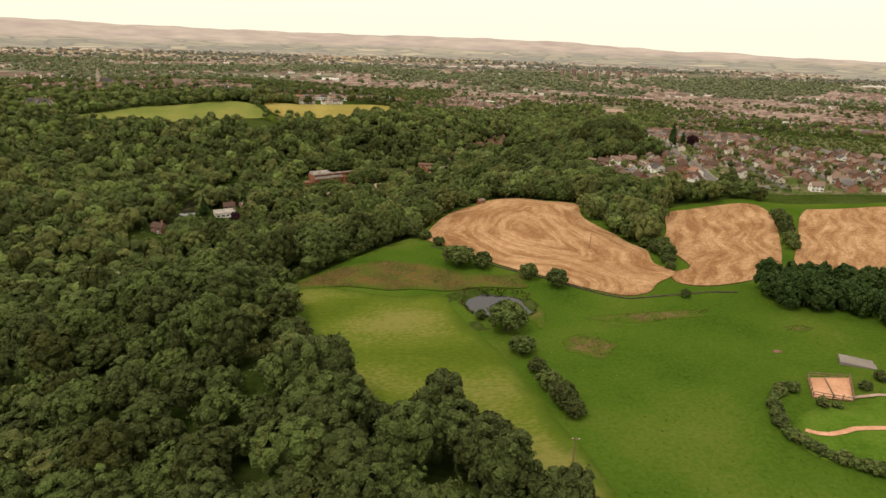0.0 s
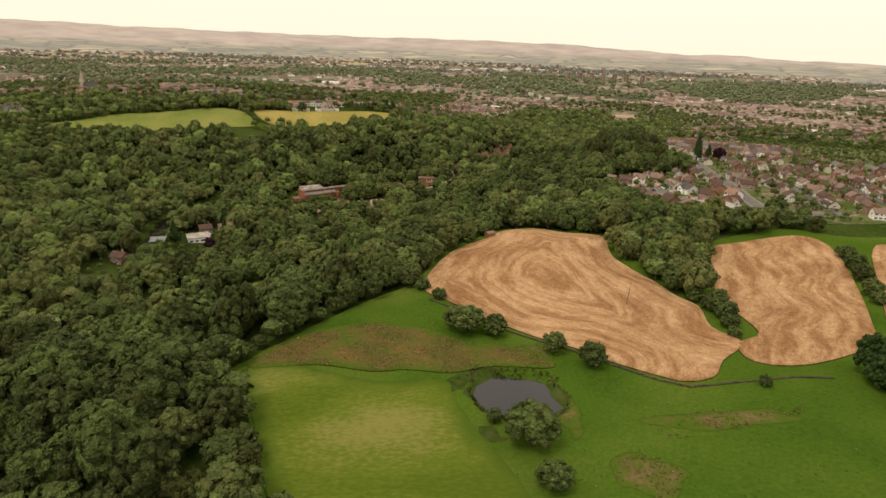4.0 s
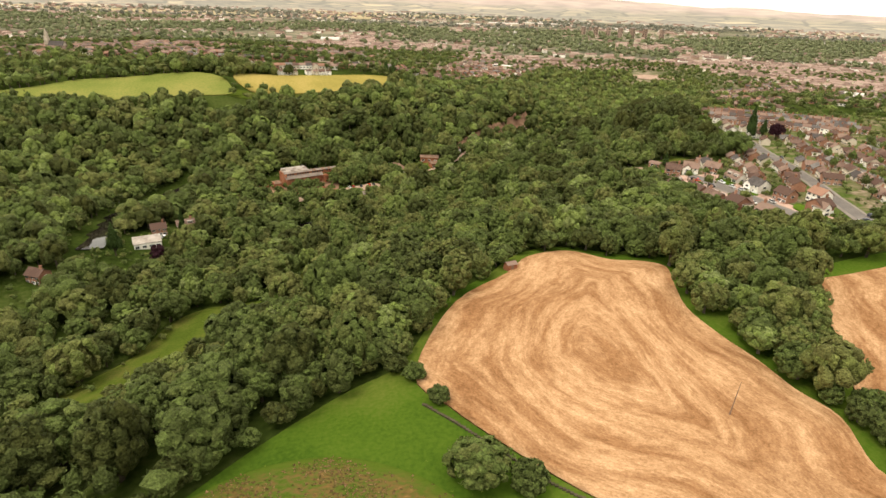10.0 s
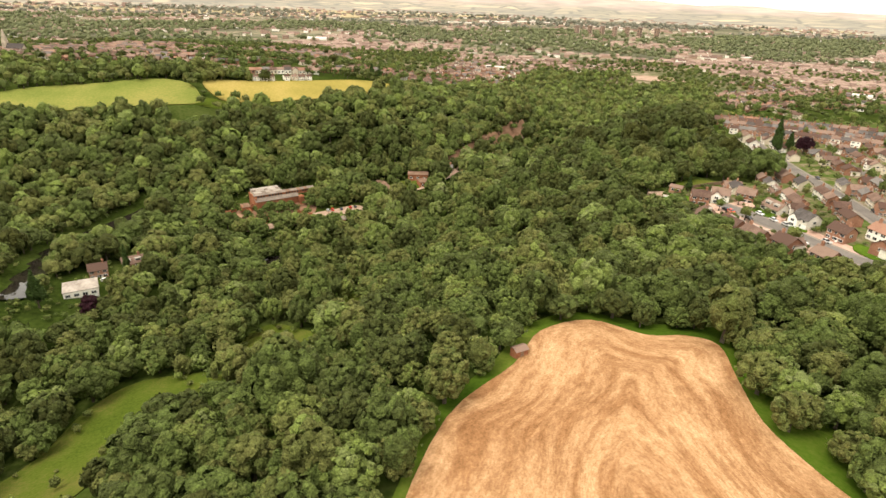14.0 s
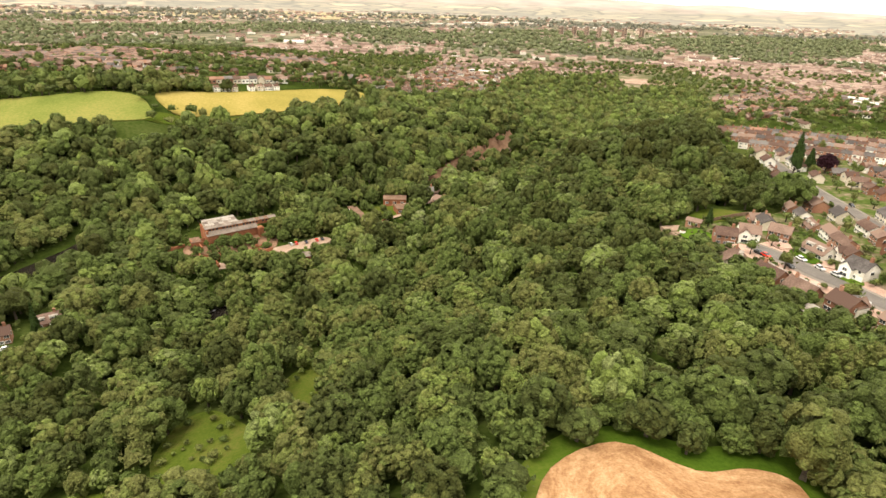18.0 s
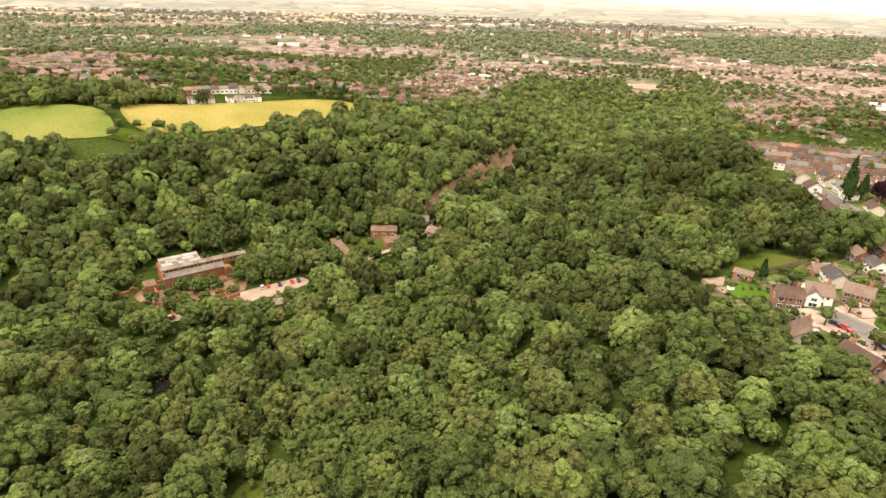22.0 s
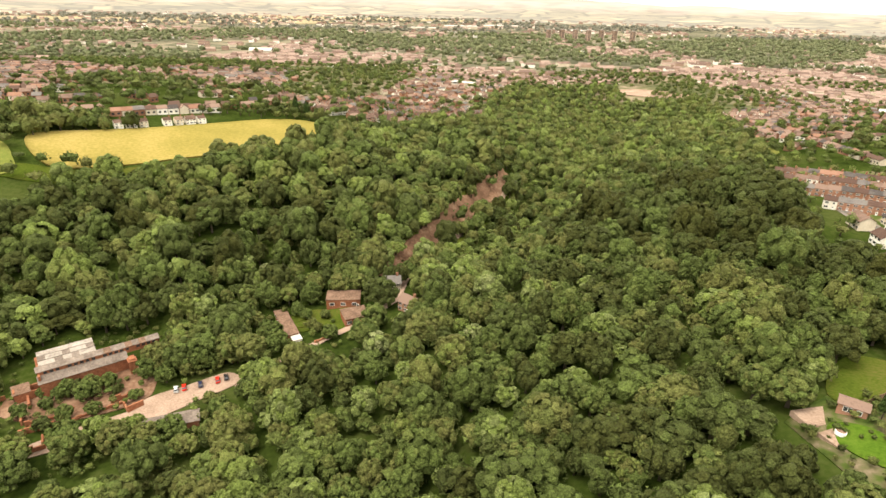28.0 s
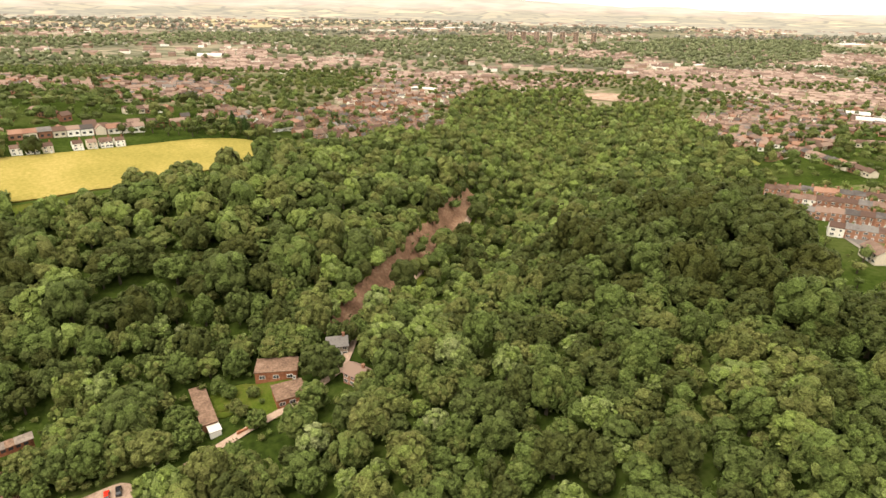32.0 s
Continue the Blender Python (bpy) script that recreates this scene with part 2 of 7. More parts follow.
    b.inputs["Specular IOR Level"].default_value = 0.04
    return m


def stubble_material():
    """Cut straw in swaths that follow the field's edge as the combine went round, over brown soil."""
    m = material("stubble", [(0.22, 0.123, 0.060), (0.335, 0.204, 0.108), (0.44, 0.290, 0.166)], 0.06, 2.6, 0.9, 0.12, contrast=0.75, fine_mix=0.5)
    nt = m.node_tree
    b = nt.nodes["Principled BSDF"]
    colour = b.inputs["Base Color"].links[0].from_socket
    geo = next(n for n in nt.nodes if n.type == "NEW_GEOMETRY")
    at = nt.nodes.new("ShaderNodeAttribute")
    at.attribute_name = "swath"
    warp = nt.nodes.new("ShaderNodeTexNoise")
    warp.inputs["Scale"].default_value, warp.inputs["Detail"].default_value = 0.032, 1
    nt.links.new(geo.outputs["Position"], warp.inputs["Vector"])
    off = nt.nodes.new("ShaderNodeMath")
    off.operation = "MULTIPLY_ADD"
    off.inputs[1].default_value = 17.0
    nt.links.new(warp.outputs[0], off.inputs[0])
    nt.links.new(at.outputs["Fac"], off.inputs[2])

    def swath_noise(across, along, detail, lo, hi, dark, light):
        nonlocal colour
        flat = nt.nodes.new("ShaderNodeVectorMath")
        flat.operation = "MULTIPLY"
        flat.inputs[1].default_value = (0, along, along)
        sw = nt.nodes.new("ShaderNodeVectorRotate")
        sw.rotation_type = "Y_AXIS"
        sw.inputs["Angle"].default_value = radians(90)
        nt.links.new(geo.outputs["Position"], sw.inputs["Vector"])
        nt.links.new(sw.outputs[0], flat.inputs[0])
        mul = nt.nodes.new("ShaderNodeMath")
        mul.operation = "MULTIPLY"
        mul.inputs[1].default_value = across
        nt.links.new(off.outputs[0], mul.inputs[0])
        com = nt.nodes.new("ShaderNodeCombineXYZ")
        nt.links.new(mul.outputs[0], com.inputs[0])
        add = nt.nodes.new("ShaderNodeVectorMath")
        nt.links.new(com.outputs[0], add.inputs[0])
        nt.links.new(flat.outputs[0], add.inputs[1])
        n = nt.nodes.new("ShaderNodeTexNoise")
        n.inputs["Scale"].default_value, n.inputs["Detail"].default_value = 1.0, detail
        nt.links.new(add.outputs[0], n.inputs["Vector"])
        r = nt.nodes.new("ShaderNodeValToRGB")
        e = r.color_ramp.elements
        e[0].position, e[1].position, e[0].color, e[1].color = lo, hi, (*dark, 1), (*light, 1)
        nt.links.new(n.outputs[0], r.inputs[0])
        mx = nt.nodes.new("ShaderNodeMix")
        mx.data_type, mx.blend_type = "RGBA", "MULTIPLY"
        mx.inputs[0].default_value = 1.0
        nt.links.new(colour, mx.inputs[6])
        nt.links.new(r.outputs[0], mx.inputs[7])
        colour = mx.outputs[2]

    swath_noise(0.30, 0.05, 3, 0.36, 0.60, (0.70, 0.61, 0.54), (1.09, 1.09, 1.10))
    swath_noise(0.9, 0.4, 9, 0.34, 0.66, (0.80, 0.75, 0.70), (1.09, 1.09, 1.09))
    swath_noise(2.6, 1.1, 5, 0.34, 0.66, (0.82, 0.79, 0.76), (1.09, 1.09, 1.08))
    nt.links.new(colour, b.inputs["Base Color"])
    return m


M_GROUND = material("undergrowth", [(0.0158, 0.0245, 0.005), (0.0324, 0.0475, 0.0086), (0.054, 0.0634, 0.018)], 0.03, 0.6, 0.95, 0.25)
M_PASTURE = material("pasture_grass", [(0.0288, 0.057, 0.006), (0.0491, 0.0828, 0.0085), (0.0846, 0.103, 0.0171)], 0.035, 1.3, 0.9, 0.15, contrast=0.58, fine_mix=0.35)
M_MEADOW = material("mown_grass", [(0.0552, 0.0792, 0.0083), (0.0828, 0.1038, 0.0129), (0.1472, 0.1364, 0.035)], 0.045, 1.3, 0.9, 0.12, contrast=0.42, fine_mix=0.35, stretch=(0.6, 1.2, 1))
M_ROUGH = material("rough_grass", [(0.0368, 0.0573, 0.0076), (0.06, 0.0795, 0.011), (0.092, 0.0891, 0.0221)], 0.08, 1.5, 0.95, 0.2)
M_HAY = material("ripe_hay", [(0.165, 0.142, 0.034), (0.225, 0.180, 0.048), (0.29, 0.222, 0.072)], 0.03, 0.7, 0.9, 0.15)
# far hay: distance haze is painted in as a paler base colour
M_FARHAY = material("haze_tinted_hay", [(0.24, 0.20, 0.12), (0.31, 0.255, 0.155), (0.38, 0.31, 0.20)], 0.01, 0.1, 1.0)
M_HAYGREEN = material("green_hay", [(0.10, 0.122, 0.026), (0.14, 0.15, 0.036), (0.19, 0.175, 0.05)], 0.03, 0.7, 0.9, 0.15)
M_RUSH = material("dead_rushes", [(0.040, 0.062, 0.008), (0.052, 0.074, 0.010), (0.070, 0.074, 0.016), (0.092, 0.066, 0.020), (0.118, 0.072, 0.024), (0.16, 0.104, 0.036)], 0.2, 1.6, 0.95, 0.3, contrast=0.6, fine_mix=0.55, stretch=(0.6, 1, 1))
M_STUBBLE = stubble_material()
M_WATER = material("dark_water", [(0.012, 0.010, 0.008), (0.02, 0.016, 0.012)], 0.1, 0.5, 0.05, 0.0, spec=0.35)
M_ROAD = material("asphalt", [(0.10, 0.09, 0.08), (0.16, 0.14, 0.125)], 0.15, 2.5, 0.9, 0.02)
M_PAVE = material("pavement", [(0.15, 0.128, 0.108), (0.215, 0.186, 0.158)], 0.2, 2.5, 0.9, 0.02)
M_TRACK = material("pale_grit", [(0.1936, 0.1312, 0.0936), (0.2904, 0.205, 0.1521), (0.3696, 0.2706, 0.2028)], 0.12, 1.8, 0.95, 0.05)
M_SOIL = material("red_sandstone", [(0.10, 0.056, 0.034), (0.18, 0.104, 0.066), (0.28, 0.18, 0.118)], 0.12, 0.9, 0.95, 0.4, contrast=0.6)
M_DRIVE = material("pink_paving", [(0.26, 0.165, 0.125), (0.36, 0.24, 0.185), (0.44, 0.31, 0.245)], 0.4, 3.0, 0.9, 0.01)
M_COURT = material("orange_sand", [(0.34, 0.17, 0.095), (0.44, 0.235, 0.14), (0.52, 0.30, 0.19)], 0.2, 2.0, 0.95, 0.03)
M_GARDEN = material("gardens", [(0.035, 0.055, 0.012), (0.065, 0.088, 0.02), (0.12, 0.105, 0.055), (0.22, 0.165, 0.12)], 0.09, 0.45, 0.95, 0.1, contrast=0.45)
M_LAWN = material("lawn", [(0.042, 0.082, 0.008), (0.066, 0.112, 0.012), (0.09, 0.125, 0.018)], 0.15, 1.5, 0.9, 0.06)
M_TOWNGROUND = material("town_ground", [(0.065, 0.080, 0.03), (0.12, 0.115, 0.06), (0.25, 0.19, 0.14)], 0.012, 0.1, 0.95, 0.0, contrast=0.4)
# plain lightened in its colours to stand in for haze over it
M_PLAIN = patchwork("haze_paled_plain", [(0.1008, 0.1008, 0.0653), (0.144, 0.1344, 0.0912), (0.2016, 0.168, 0.12), (0.1248, 0.12, 0.0816), (0.2496, 0.2064, 0.144)], 0.011, 0.03, (0.08, 0.08, 0.05))
M_LEAF = leaf_material("foliage", [(0.052, 0.055, 0.014), (0.064, 0.077, 0.023), (0.092, 0.122, 0.031), (0.120, 0.121, 0.038), (0.140, 0.182, 0.042), (0.195, 0.21, 0.092)])
# paler, greyer copies of foliage: haze put into the colour in two steps
M_LEAFFAR = leaf_material("haze_paled_foliage", [(0.0793, 0.0902, 0.0466), (0.1057, 0.1185, 0.0582), (0.1388, 0.152, 0.0728), (0.1652, 0.17, 0.0874), (0.2048, 0.1996, 0.1092)])
M_LEAFHAZE = leaf_material("haze_tinted_foliage", [(0.125, 0.125, 0.095), (0.145, 0.143, 0.108), (0.168, 0.163, 0.124), (0.19, 0.182, 0.14), (0.22, 0.207, 0.16)])
M_CONIFER = leaf_material("dark_conifer", [(0.026, 0.0468, 0.0126), (0.0429, 0.0689, 0.0172), (0.065, 0.0936, 0.0253)])
M_PURPLE = leaf_material("purple_foliage", [(0.02, 0.008, 0.012), (0.035, 0.012, 0.016), (0.05, 0.02, 0.02)])
M_BARK = material("bark", [(0.05, 0.04, 0.03), (0.11, 0.09, 0.065)], 0.6, 4, 0.95, 0.05)
M_BRICK = material("red_brick", [(0.18, 0.088, 0.056), (0.26, 0.13, 0.083), (0.33, 0.18, 0.12)], 0.25, 3.0, 0.9, 0.02, random_shift=0.25)
M_OLDBRICK = material("weathered_brick", [(0.135, 0.0549, 0.0305), (0.243, 0.096, 0.0504), (0.324, 0.1568, 0.0903)], 0.2, 1.6, 0.95, 0.05, contrast=0.6)
M_WHITE = material("white_render", [(0.62, 0.57, 0.49), (0.76, 0.71, 0.63), (0.82, 0.78, 0.71)], 0.3, 2.0, 0.8, 0.01, random_shift=0.3)
M_CREAM = material("cream_render", [(0.48, 0.41, 0.31), (0.62, 0.54, 0.43)], 0.3, 2.0, 0.8, 0.01)
M_STONE = material("grey_stone", [(0.20, 0.16, 0.12), (0.33, 0.28, 0.22), (0.42, 0.36, 0.28)], 0.3, 2.0, 0.9, 0.05)
M_TILE = material("brown_roof_tile", [(0.082, 0.051, 0.040), (0.125, 0.081, 0.063), (0.185, 0.125, 0.097)], 0.25, 2.2, 0.9, 0.03, random_shift=0.55)
M_SLATE = material("grey_slate", [(0.065, 0.056, 0.052), (0.105, 0.093, 0.087), (0.15, 0.134, 0.122)], 0.25, 2.2, 0.8, 0.02, random_shift=0.4)
M_REDTILE = material("orange_roof_tile", [(0.187, 0.1, 0.069), (0.2465, 0.14, 0.0978)], 0.25, 2.2, 0.9, 0.03, random_shift=0.3)
M_TOWNTILE = material("town_roof_tile", [(0.0975, 0.0624, 0.0484), (0.1443, 0.0959, 0.0749), (0.2106, 0.1443, 0.1131)], 0.2, 1.5, 0.9, random_shift=0.7)
# brick and tile of the far town, paled in colour to imitate haze
M_FARBRICK = material("haze_tinted_brick", [(0.28, 0.19, 0.14), (0.38, 0.27, 0.21)], 0.1, 1.0, 0.95, random_shift=0.3)
M_FARTILE = material("haze_tinted_tile", [(0.1368, 0.0929, 0.0752), (0.2053, 0.1436, 0.1173), (0.2835, 0.2053, 0.1662)], 0.1, 1.0, 0.95, random_shift=0.6)
M_GLASS = material("window_glass", [(0.02, 0.022, 0.025), (0.05, 0.05, 0.052)], 0.8, 2, 0.12, spec=0.6)
M_FRAME = material("white_frame", [(0.68, 0.66, 0.62), (0.8, 0.78, 0.74)], 1, 4, 0.5)
M_FLATROOF = material("pale_felt_roof", [(0.16, 0.13, 0.11), (0.27, 0.235, 0.20), (0.36, 0.32, 0.28)], 0.25, 1.2, 0.85, 0.02, contrast=0.6)
M_SHEET = material("weathered_sheet_roof", [(0.0938, 0.0725, 0.0587), (0.1562, 0.125, 0.1038), (0.2375, 0.1938, 0.1625)], 0.3, 1.5, 0.85, 0.03, contrast=0.6)
M_DARKSTONE = material("dark_dry_stone", [(0.0455, 0.039, 0.0228), (0.0845, 0.0683, 0.0455)], 0.5, 2.5, 0.95, 0.05)
M_OLDROOF = material("mossy_felt_roof", [(0.075, 0.05, 0.035), (0.145, 0.09, 0.062), (0.21, 0.14, 0.10)], 0.4, 1.6, 0.95, 0.03, contrast=0.6)
M_WOOD = material("weathered_wood", [(0.14, 0.09, 0.06), (0.24, 0.16, 0.11)], 0.8, 4, 0.9, 0.02)
M_METAL = material("pale_metal_roof", [(0.40, 0.37, 0.33), (0.54, 0.50, 0.45)], 0.05, 0.5, 0.6, 0.0)
M_CONCRETE = material("concrete", [(0.26, 0.23, 0.20), (0.38, 0.34, 0.30)], 0.2, 1.5, 0.9, 0.02)
M_RUBBER = material("tyre_rubber", [(0.02, 0.02, 0.02), (0.035, 0.035, 0.035)], 2, 8, 0.8)

# ---- the lie of the land ----
COARSE = [
    [12.1, 14.4, 22.1, 35.6, 48.2, 55.5, 59.6, 61.7, 62.8],
    [19.5, 13.7, 16.6, 33.4, 51.5, 56.5, 58.1, 58.4, 58.1],
    [25.0, 16.2, 14.1, 25.8, 49.3, 56.6, 56.5, 55.4, 53.8],
    [31.8, 19.8, 11.0, 7.8, 29.4, 52.2, 55.5, 52.8, 49.4],
    [40.2, 23.1, 5.2, -4.2, 10.7, 43.3, 53.4, 49.9, 44.7],
    [47.6, 36.8, 23.5, 12.7, 11.6, 26.8, 44.4, 46.0, 40.5],
    [52.0, 54.0, 53.5, 44.2, 27.8, 14.4, 31.5, 40.0, 36.9],
    [51.6, 57.0, 58.6, 52.4, 38.7, 14.9, 18.1, 31.9, 34.9],
    [46.8, 50.0, 49.4, 43.1, 32.5, 14.5, 8.0, 18.8, 24.3],
    [39.1, 39.5, 36.4, 28.2, 16.9, 4.7, -4.3, -1.1, 3.7],
]
FINE = [
    [-6.9, -6.6, -5.9, 0.9, -2.4, -0.7, 4.4, 2.2, -0.0],
    [-5.7, -2.9, 1.9, 10.4, -1.0, -4.1, 0.9, 0.6, -0.4],
    [-4.5, -3.7, 0.8, 9.9, 5.6, -1.0, -5.3, -3.1, -1.3],
    [-2.2, -5.3, -11.3, 0.6, 14.6, 6.5, -6.0, -3.5, -1.6],
    [8.6, 7.2, -8.8, -3.9, 11.6, 4.6, -7.2, -2.4, -1.5],
    [9.5, 13.6, 3.9, -4.0, -3.1, -0.9, 2.2, 0.3, -1.4],
    [-2.6, 2.3, 3.9, -3.6, -8.3, -2.3, 6.4, -1.4, -3.1],
    [-11.4, -6.7, 0.5, -0.4, -1.3, 2.9, 2.3, -1.2, -4.1],
    [-4.6, -4.0, -2.8, -3.2, 3.3, 4.1, 1.0, 3.9, 0.3],
    [5.2, 1.0, -0.6, -1.3, -5.7, -16.2, -8.0, 5.9, 7.9],
    [14.0, 2.6, 0.5, 16.4, 13.9, -11.8, -9.5, 2.3, 8.2],
]


def spline_patch(table, x0, y0, step, x, y, clamp):
    """Uniform cubic B-spline over a small table of heights."""
    t = np.array(table)
    ny, nx = t.shape
    u, v = (x - x0) / step, (y - y0) / step
    if clamp:
        u, v = np.clip(u, 0, nx - 1.001), np.clip(v, 0, ny - 1.001)
    i, j = np.floor(u).astype(int), np.floor(v).astype(int)
    u, v = u - i, v - j
    bu = [(1 - u) ** 3 / 6, (3 * u ** 3 - 6 * u ** 2 + 4) / 6, (-3 * u ** 3 + 3 * u ** 2 + 3 * u + 1) / 6, u ** 3 / 6]
    bv = [(1 - v) ** 3 / 6, (3 * v ** 3 - 6 * v ** 2 + 4) / 6, (-3 * v ** 3 + 3 * v ** 2 + 3 * v + 1) / 6, v ** 3 / 6]
    total = np.zeros_like(u)
    for a in range(4):
        for b in range(4):
            ii, jj = i + a - 1, j + b - 1
            w = bu[a] * bv[b]
            if not clamp:
                w = w * ((ii >= 0) & (ii < nx) & (jj >= 0) & (jj < ny))
            total += w * t[np.clip(jj, 0, ny - 1), np.clip(ii, 0, nx - 1)]
    return total


POND = (18.5, 149.0)
VALLEY = [(84, 610), (108, 660), (134, 730), (200, 870), (255, 1030)]
RIVER = [(-150, 330), (-160, 360), (-170, 385), (-172, 405), (-169, 424), (-162, 440), (-158, 450)]


def pond_edge(a):
    return 9.2 + 0.9 * np.cos(2 * a + 0.8) + 0.6 * np.sin(3 * a) + 0.35 * np.cos(5 * a + 1) + 0.2 * np.sin(9 * a)


def line_distance(pts, x, y):
    best = np.full(np.shape(x), 1e9)
    for (x0, y0), (x1, y1) in zip(pts[:-1], pts[1:]):
        dx, dy = x1 - x0, y1 - y0
        k = np.clip(((x - x0) * dx + (y - y0) * dy) / (dx * dx + dy * dy), 0, 1)
        best = np.minimum(best, np.hypot(x - x0 - k * dx, y - y0 - k * dy))
    return best


def smooth(k):
    k = np.clip(k, 0, 1)
    return k * k * (3 - 2 * k)


FOOT = [(-2, 500), (9, 519), (22, 543), (37, 573), (58, 618), (74, 655), (92, 700)]


def cut_side(x, y):
    """Distance up the bank from the foot of the quarry face (negative towards the stream)."""
    fx = np.interp(y, [p[1] for p in FOOT], [p[0] for p in FOOT])
    return (fx - x) * 0.89


def bank(x, y):
    s = cut_side(x, y)
    up = 4.6 * smooth(s / 6) * (1 - smooth((s - 12) / 50))
    down = 3.0 * smooth((-s - 8) / 12) * (1 - smooth((-s - 26) / 40))
    return (up - down) * smooth((y - 508) / 22) * (1 - smooth((y - 650) / 40))


def bare_ground(x, y):
    x, y = np.asarray(x, float), np.asarray(y, float)
    g = spline_patch(COARSE, -400, 0, 100, x, y, True) + spline_patch(FINE, -200, 90, 50, x, y, False)
    d = np.hypot(np.maximum(np.maximum(-400 - x, x - 400), 0), np.maximum(np.maximum(-y, y - 900), 0))
    g = g - 15 * np.exp(-(line_distance(VALLEY, x, y) / 34) ** 2) + 7 * np.exp(-((x - 146) / 24) ** 2 - ((y - 528) / 48) ** 2) + 6 * np.exp(-((x - 20) / 50) ** 2 - ((y - 690) / 60) ** 2)
    g = g + bank(x, y)
    k = smooth(d / 500)
    return g * (1 - k) + 6.0 * k


POND_LEVEL = float(bare_ground(POND[0], POND[1])) - 0.5


def ground(x, y):
    x, y = np.asarray(x, float), np.asarray(y, float)
    g = bare_ground(x, y)
    dx, dy = x - POND[0], y - POND[1]
    edge = np.hypot(dx, dy) - pond_edge(np.arctan2(dy, dx))
    k = smooth((3.5 - edge) / 3.5)
    g = g * (1 - k) + (POND_LEVEL + np.clip(edge * 0.6, -1.2, 2.0)) * k
    return g - 2.2 * smooth((9 - line_distance(RIVER, x, y)) / 6)


def gz(x, y):
    return float(ground(x, y))


def inside(poly, x, y):
    x, y = np.asarray(x, float), np.asarray(y, float)
    r = np.zeros(x.shape, bool)
    for (x0, y0), (x1, y1) in zip(poly, poly[1:] + poly[:1]):
        if y0 != y1:
            r ^= ((y0 > y) != (y1 > y)) & (x < (x1 - x0) * (y - y0) / (y1 - y0) + x0)
    return r


def mesh_of(name, verts, faces, mats, index=None, smooth_shade=False):
    me = bpy.data.meshes.new(name)
    me.from_pydata([tuple(v) for v in verts], [], [tuple(f) for f in faces])
    for m in mats:
        me.materials.append(m)
    if index is not None:
        me.polygons.foreach_set("material_index", index)
    if smooth_shade:
        me.polygons.foreach_set("use_smooth", [True] * len(me.polygons))
    me.update()
    return me


def rounded(poly, n=4):
    """Closed Catmull-Rom curve through the corners."""
    out, c = [], len(poly)
    for i in range(c):
        p0, p1, p2, p3 = (Vector(poly[(i + k - 1) % c]) for k in range(4))
        for k in range(n):
            t = k / n
            out.append(tuple(0.5 * (2 * p1 + (p2 - p0) * t + (2 * p0 - 5 * p1 + 4 * p2 - p3) * t * t + (3 * p1 - p0 - 3 * p2 + p3) * t ** 3)))
    return out


def sheet(name, poly, lift, mat, label, category, step=6.0, curve=True):
    """A piece of the land's surface, laid over the ground."""
    from mathutils.geometry import delaunay_2d_cdt
    edge = rounded(poly) if curve else poly
    ring = []
    for (x0, y0), (x1, y1) in zip(edge, edge[1:] + edge[:1]):
        n = max(1, int(math.hypot(x1 - x0, y1 - y0) / step))
        ring += [(x0 + (x1 - x0) * k / n, y0 + (y1 - y0) * k / n) for k in range(n)]
    xs, ys = [p[0] for p in ring], [p[1] for p in ring]
    gx, gy = np.meshgrid(np.arange(min(xs), max(xs), step), np.arange(min(ys), max(ys), step))
    gx = gx + (np.arange(gx.shape[0]) % 2)[:, None] * step / 2
    keep = inside(ring, gx, gy)
    pts = [Vector(p) for p in ring] + [Vector((float(a), float(b))) for a, b in zip(gx[keep], gy[keep])]
    n = len(ring)
    v, e, f, *_ = delaunay_2d_cdt(pts, [(i, (i + 1) % n) for i in range(n)], [], 1, 1e-4)
    px, py = np.array([p[0] for p in v]), np.array([p[1] for p in v])
    pz = ground(px, py) + lift
    # a rim that runs down into the soil all round
    rim = [(x_, y_, float(ground(x_, y_)) - 0.4) for x_, y_ in ring]
    m = len(px)
    f = [tuple(q) for q in f] + [(i, m + i, m + (i + 1) % n, (i + 1) % n) for i in range(n)]
    ob = new(name, mesh_of(name, list(zip(px, py, pz)) + rim, f, [mat], smooth_shade=True))
    return tagged(ob, label, category, kind="structure")


def strip(name, pts, width, lift, mat, label, category, step=5.0, level=None):
    """A road, path or stream of even width along a line."""
    p = []
    for (x0, y0), (x1, y1) in zip(pts[:-1], pts[1:]):
        n = max(1, int(math.hypot(x1 - x0, y1 - y0) / step))
        p += [Vector((x0 + (x1 - x0) * k / n, y0 + (y1 - y0) * k / n)) for k in range(n)]
    p.append(Vector(pts[-1]))
    verts, faces = [], []
    for i, q in enumerate(p):
        d = (p[min(i + 1, len(p) - 1)] - p[max(i - 1, 0)]).normalized()
        side = Vector((-d.y, d.x))
        for k in (-1, -0.33, 0.33, 1):
            c = q + side * k * width / 2
            z = gz(c.x, c.y) + lift if level is None else gz(q.x, q.y) + level
            verts.append((c.x, c.y, z))
        if i:
            for k in range(3):
                a = (i - 1) * 4 + k
                faces.append((a + 1, a, a + 4, a + 5))
    ob = new(name, mesh_of(name, verts, faces, [mat], smooth_shade=True))
    return tagged(ob, label, category, kind="structure")


def axis(lo, hi, step, end):
    out = list(np.arange(lo, hi + step, step))
    s = step
    while out[-1] < end:
        s *= 1.18
        out.append(min(out[-1] + s, end))
    s, low = step, []
    p = out[0]
    while p > -end:
        s *= 1.18
        p = max(p - s, -end)
        low.append(p)
    return np.array(low[::-1] + out)


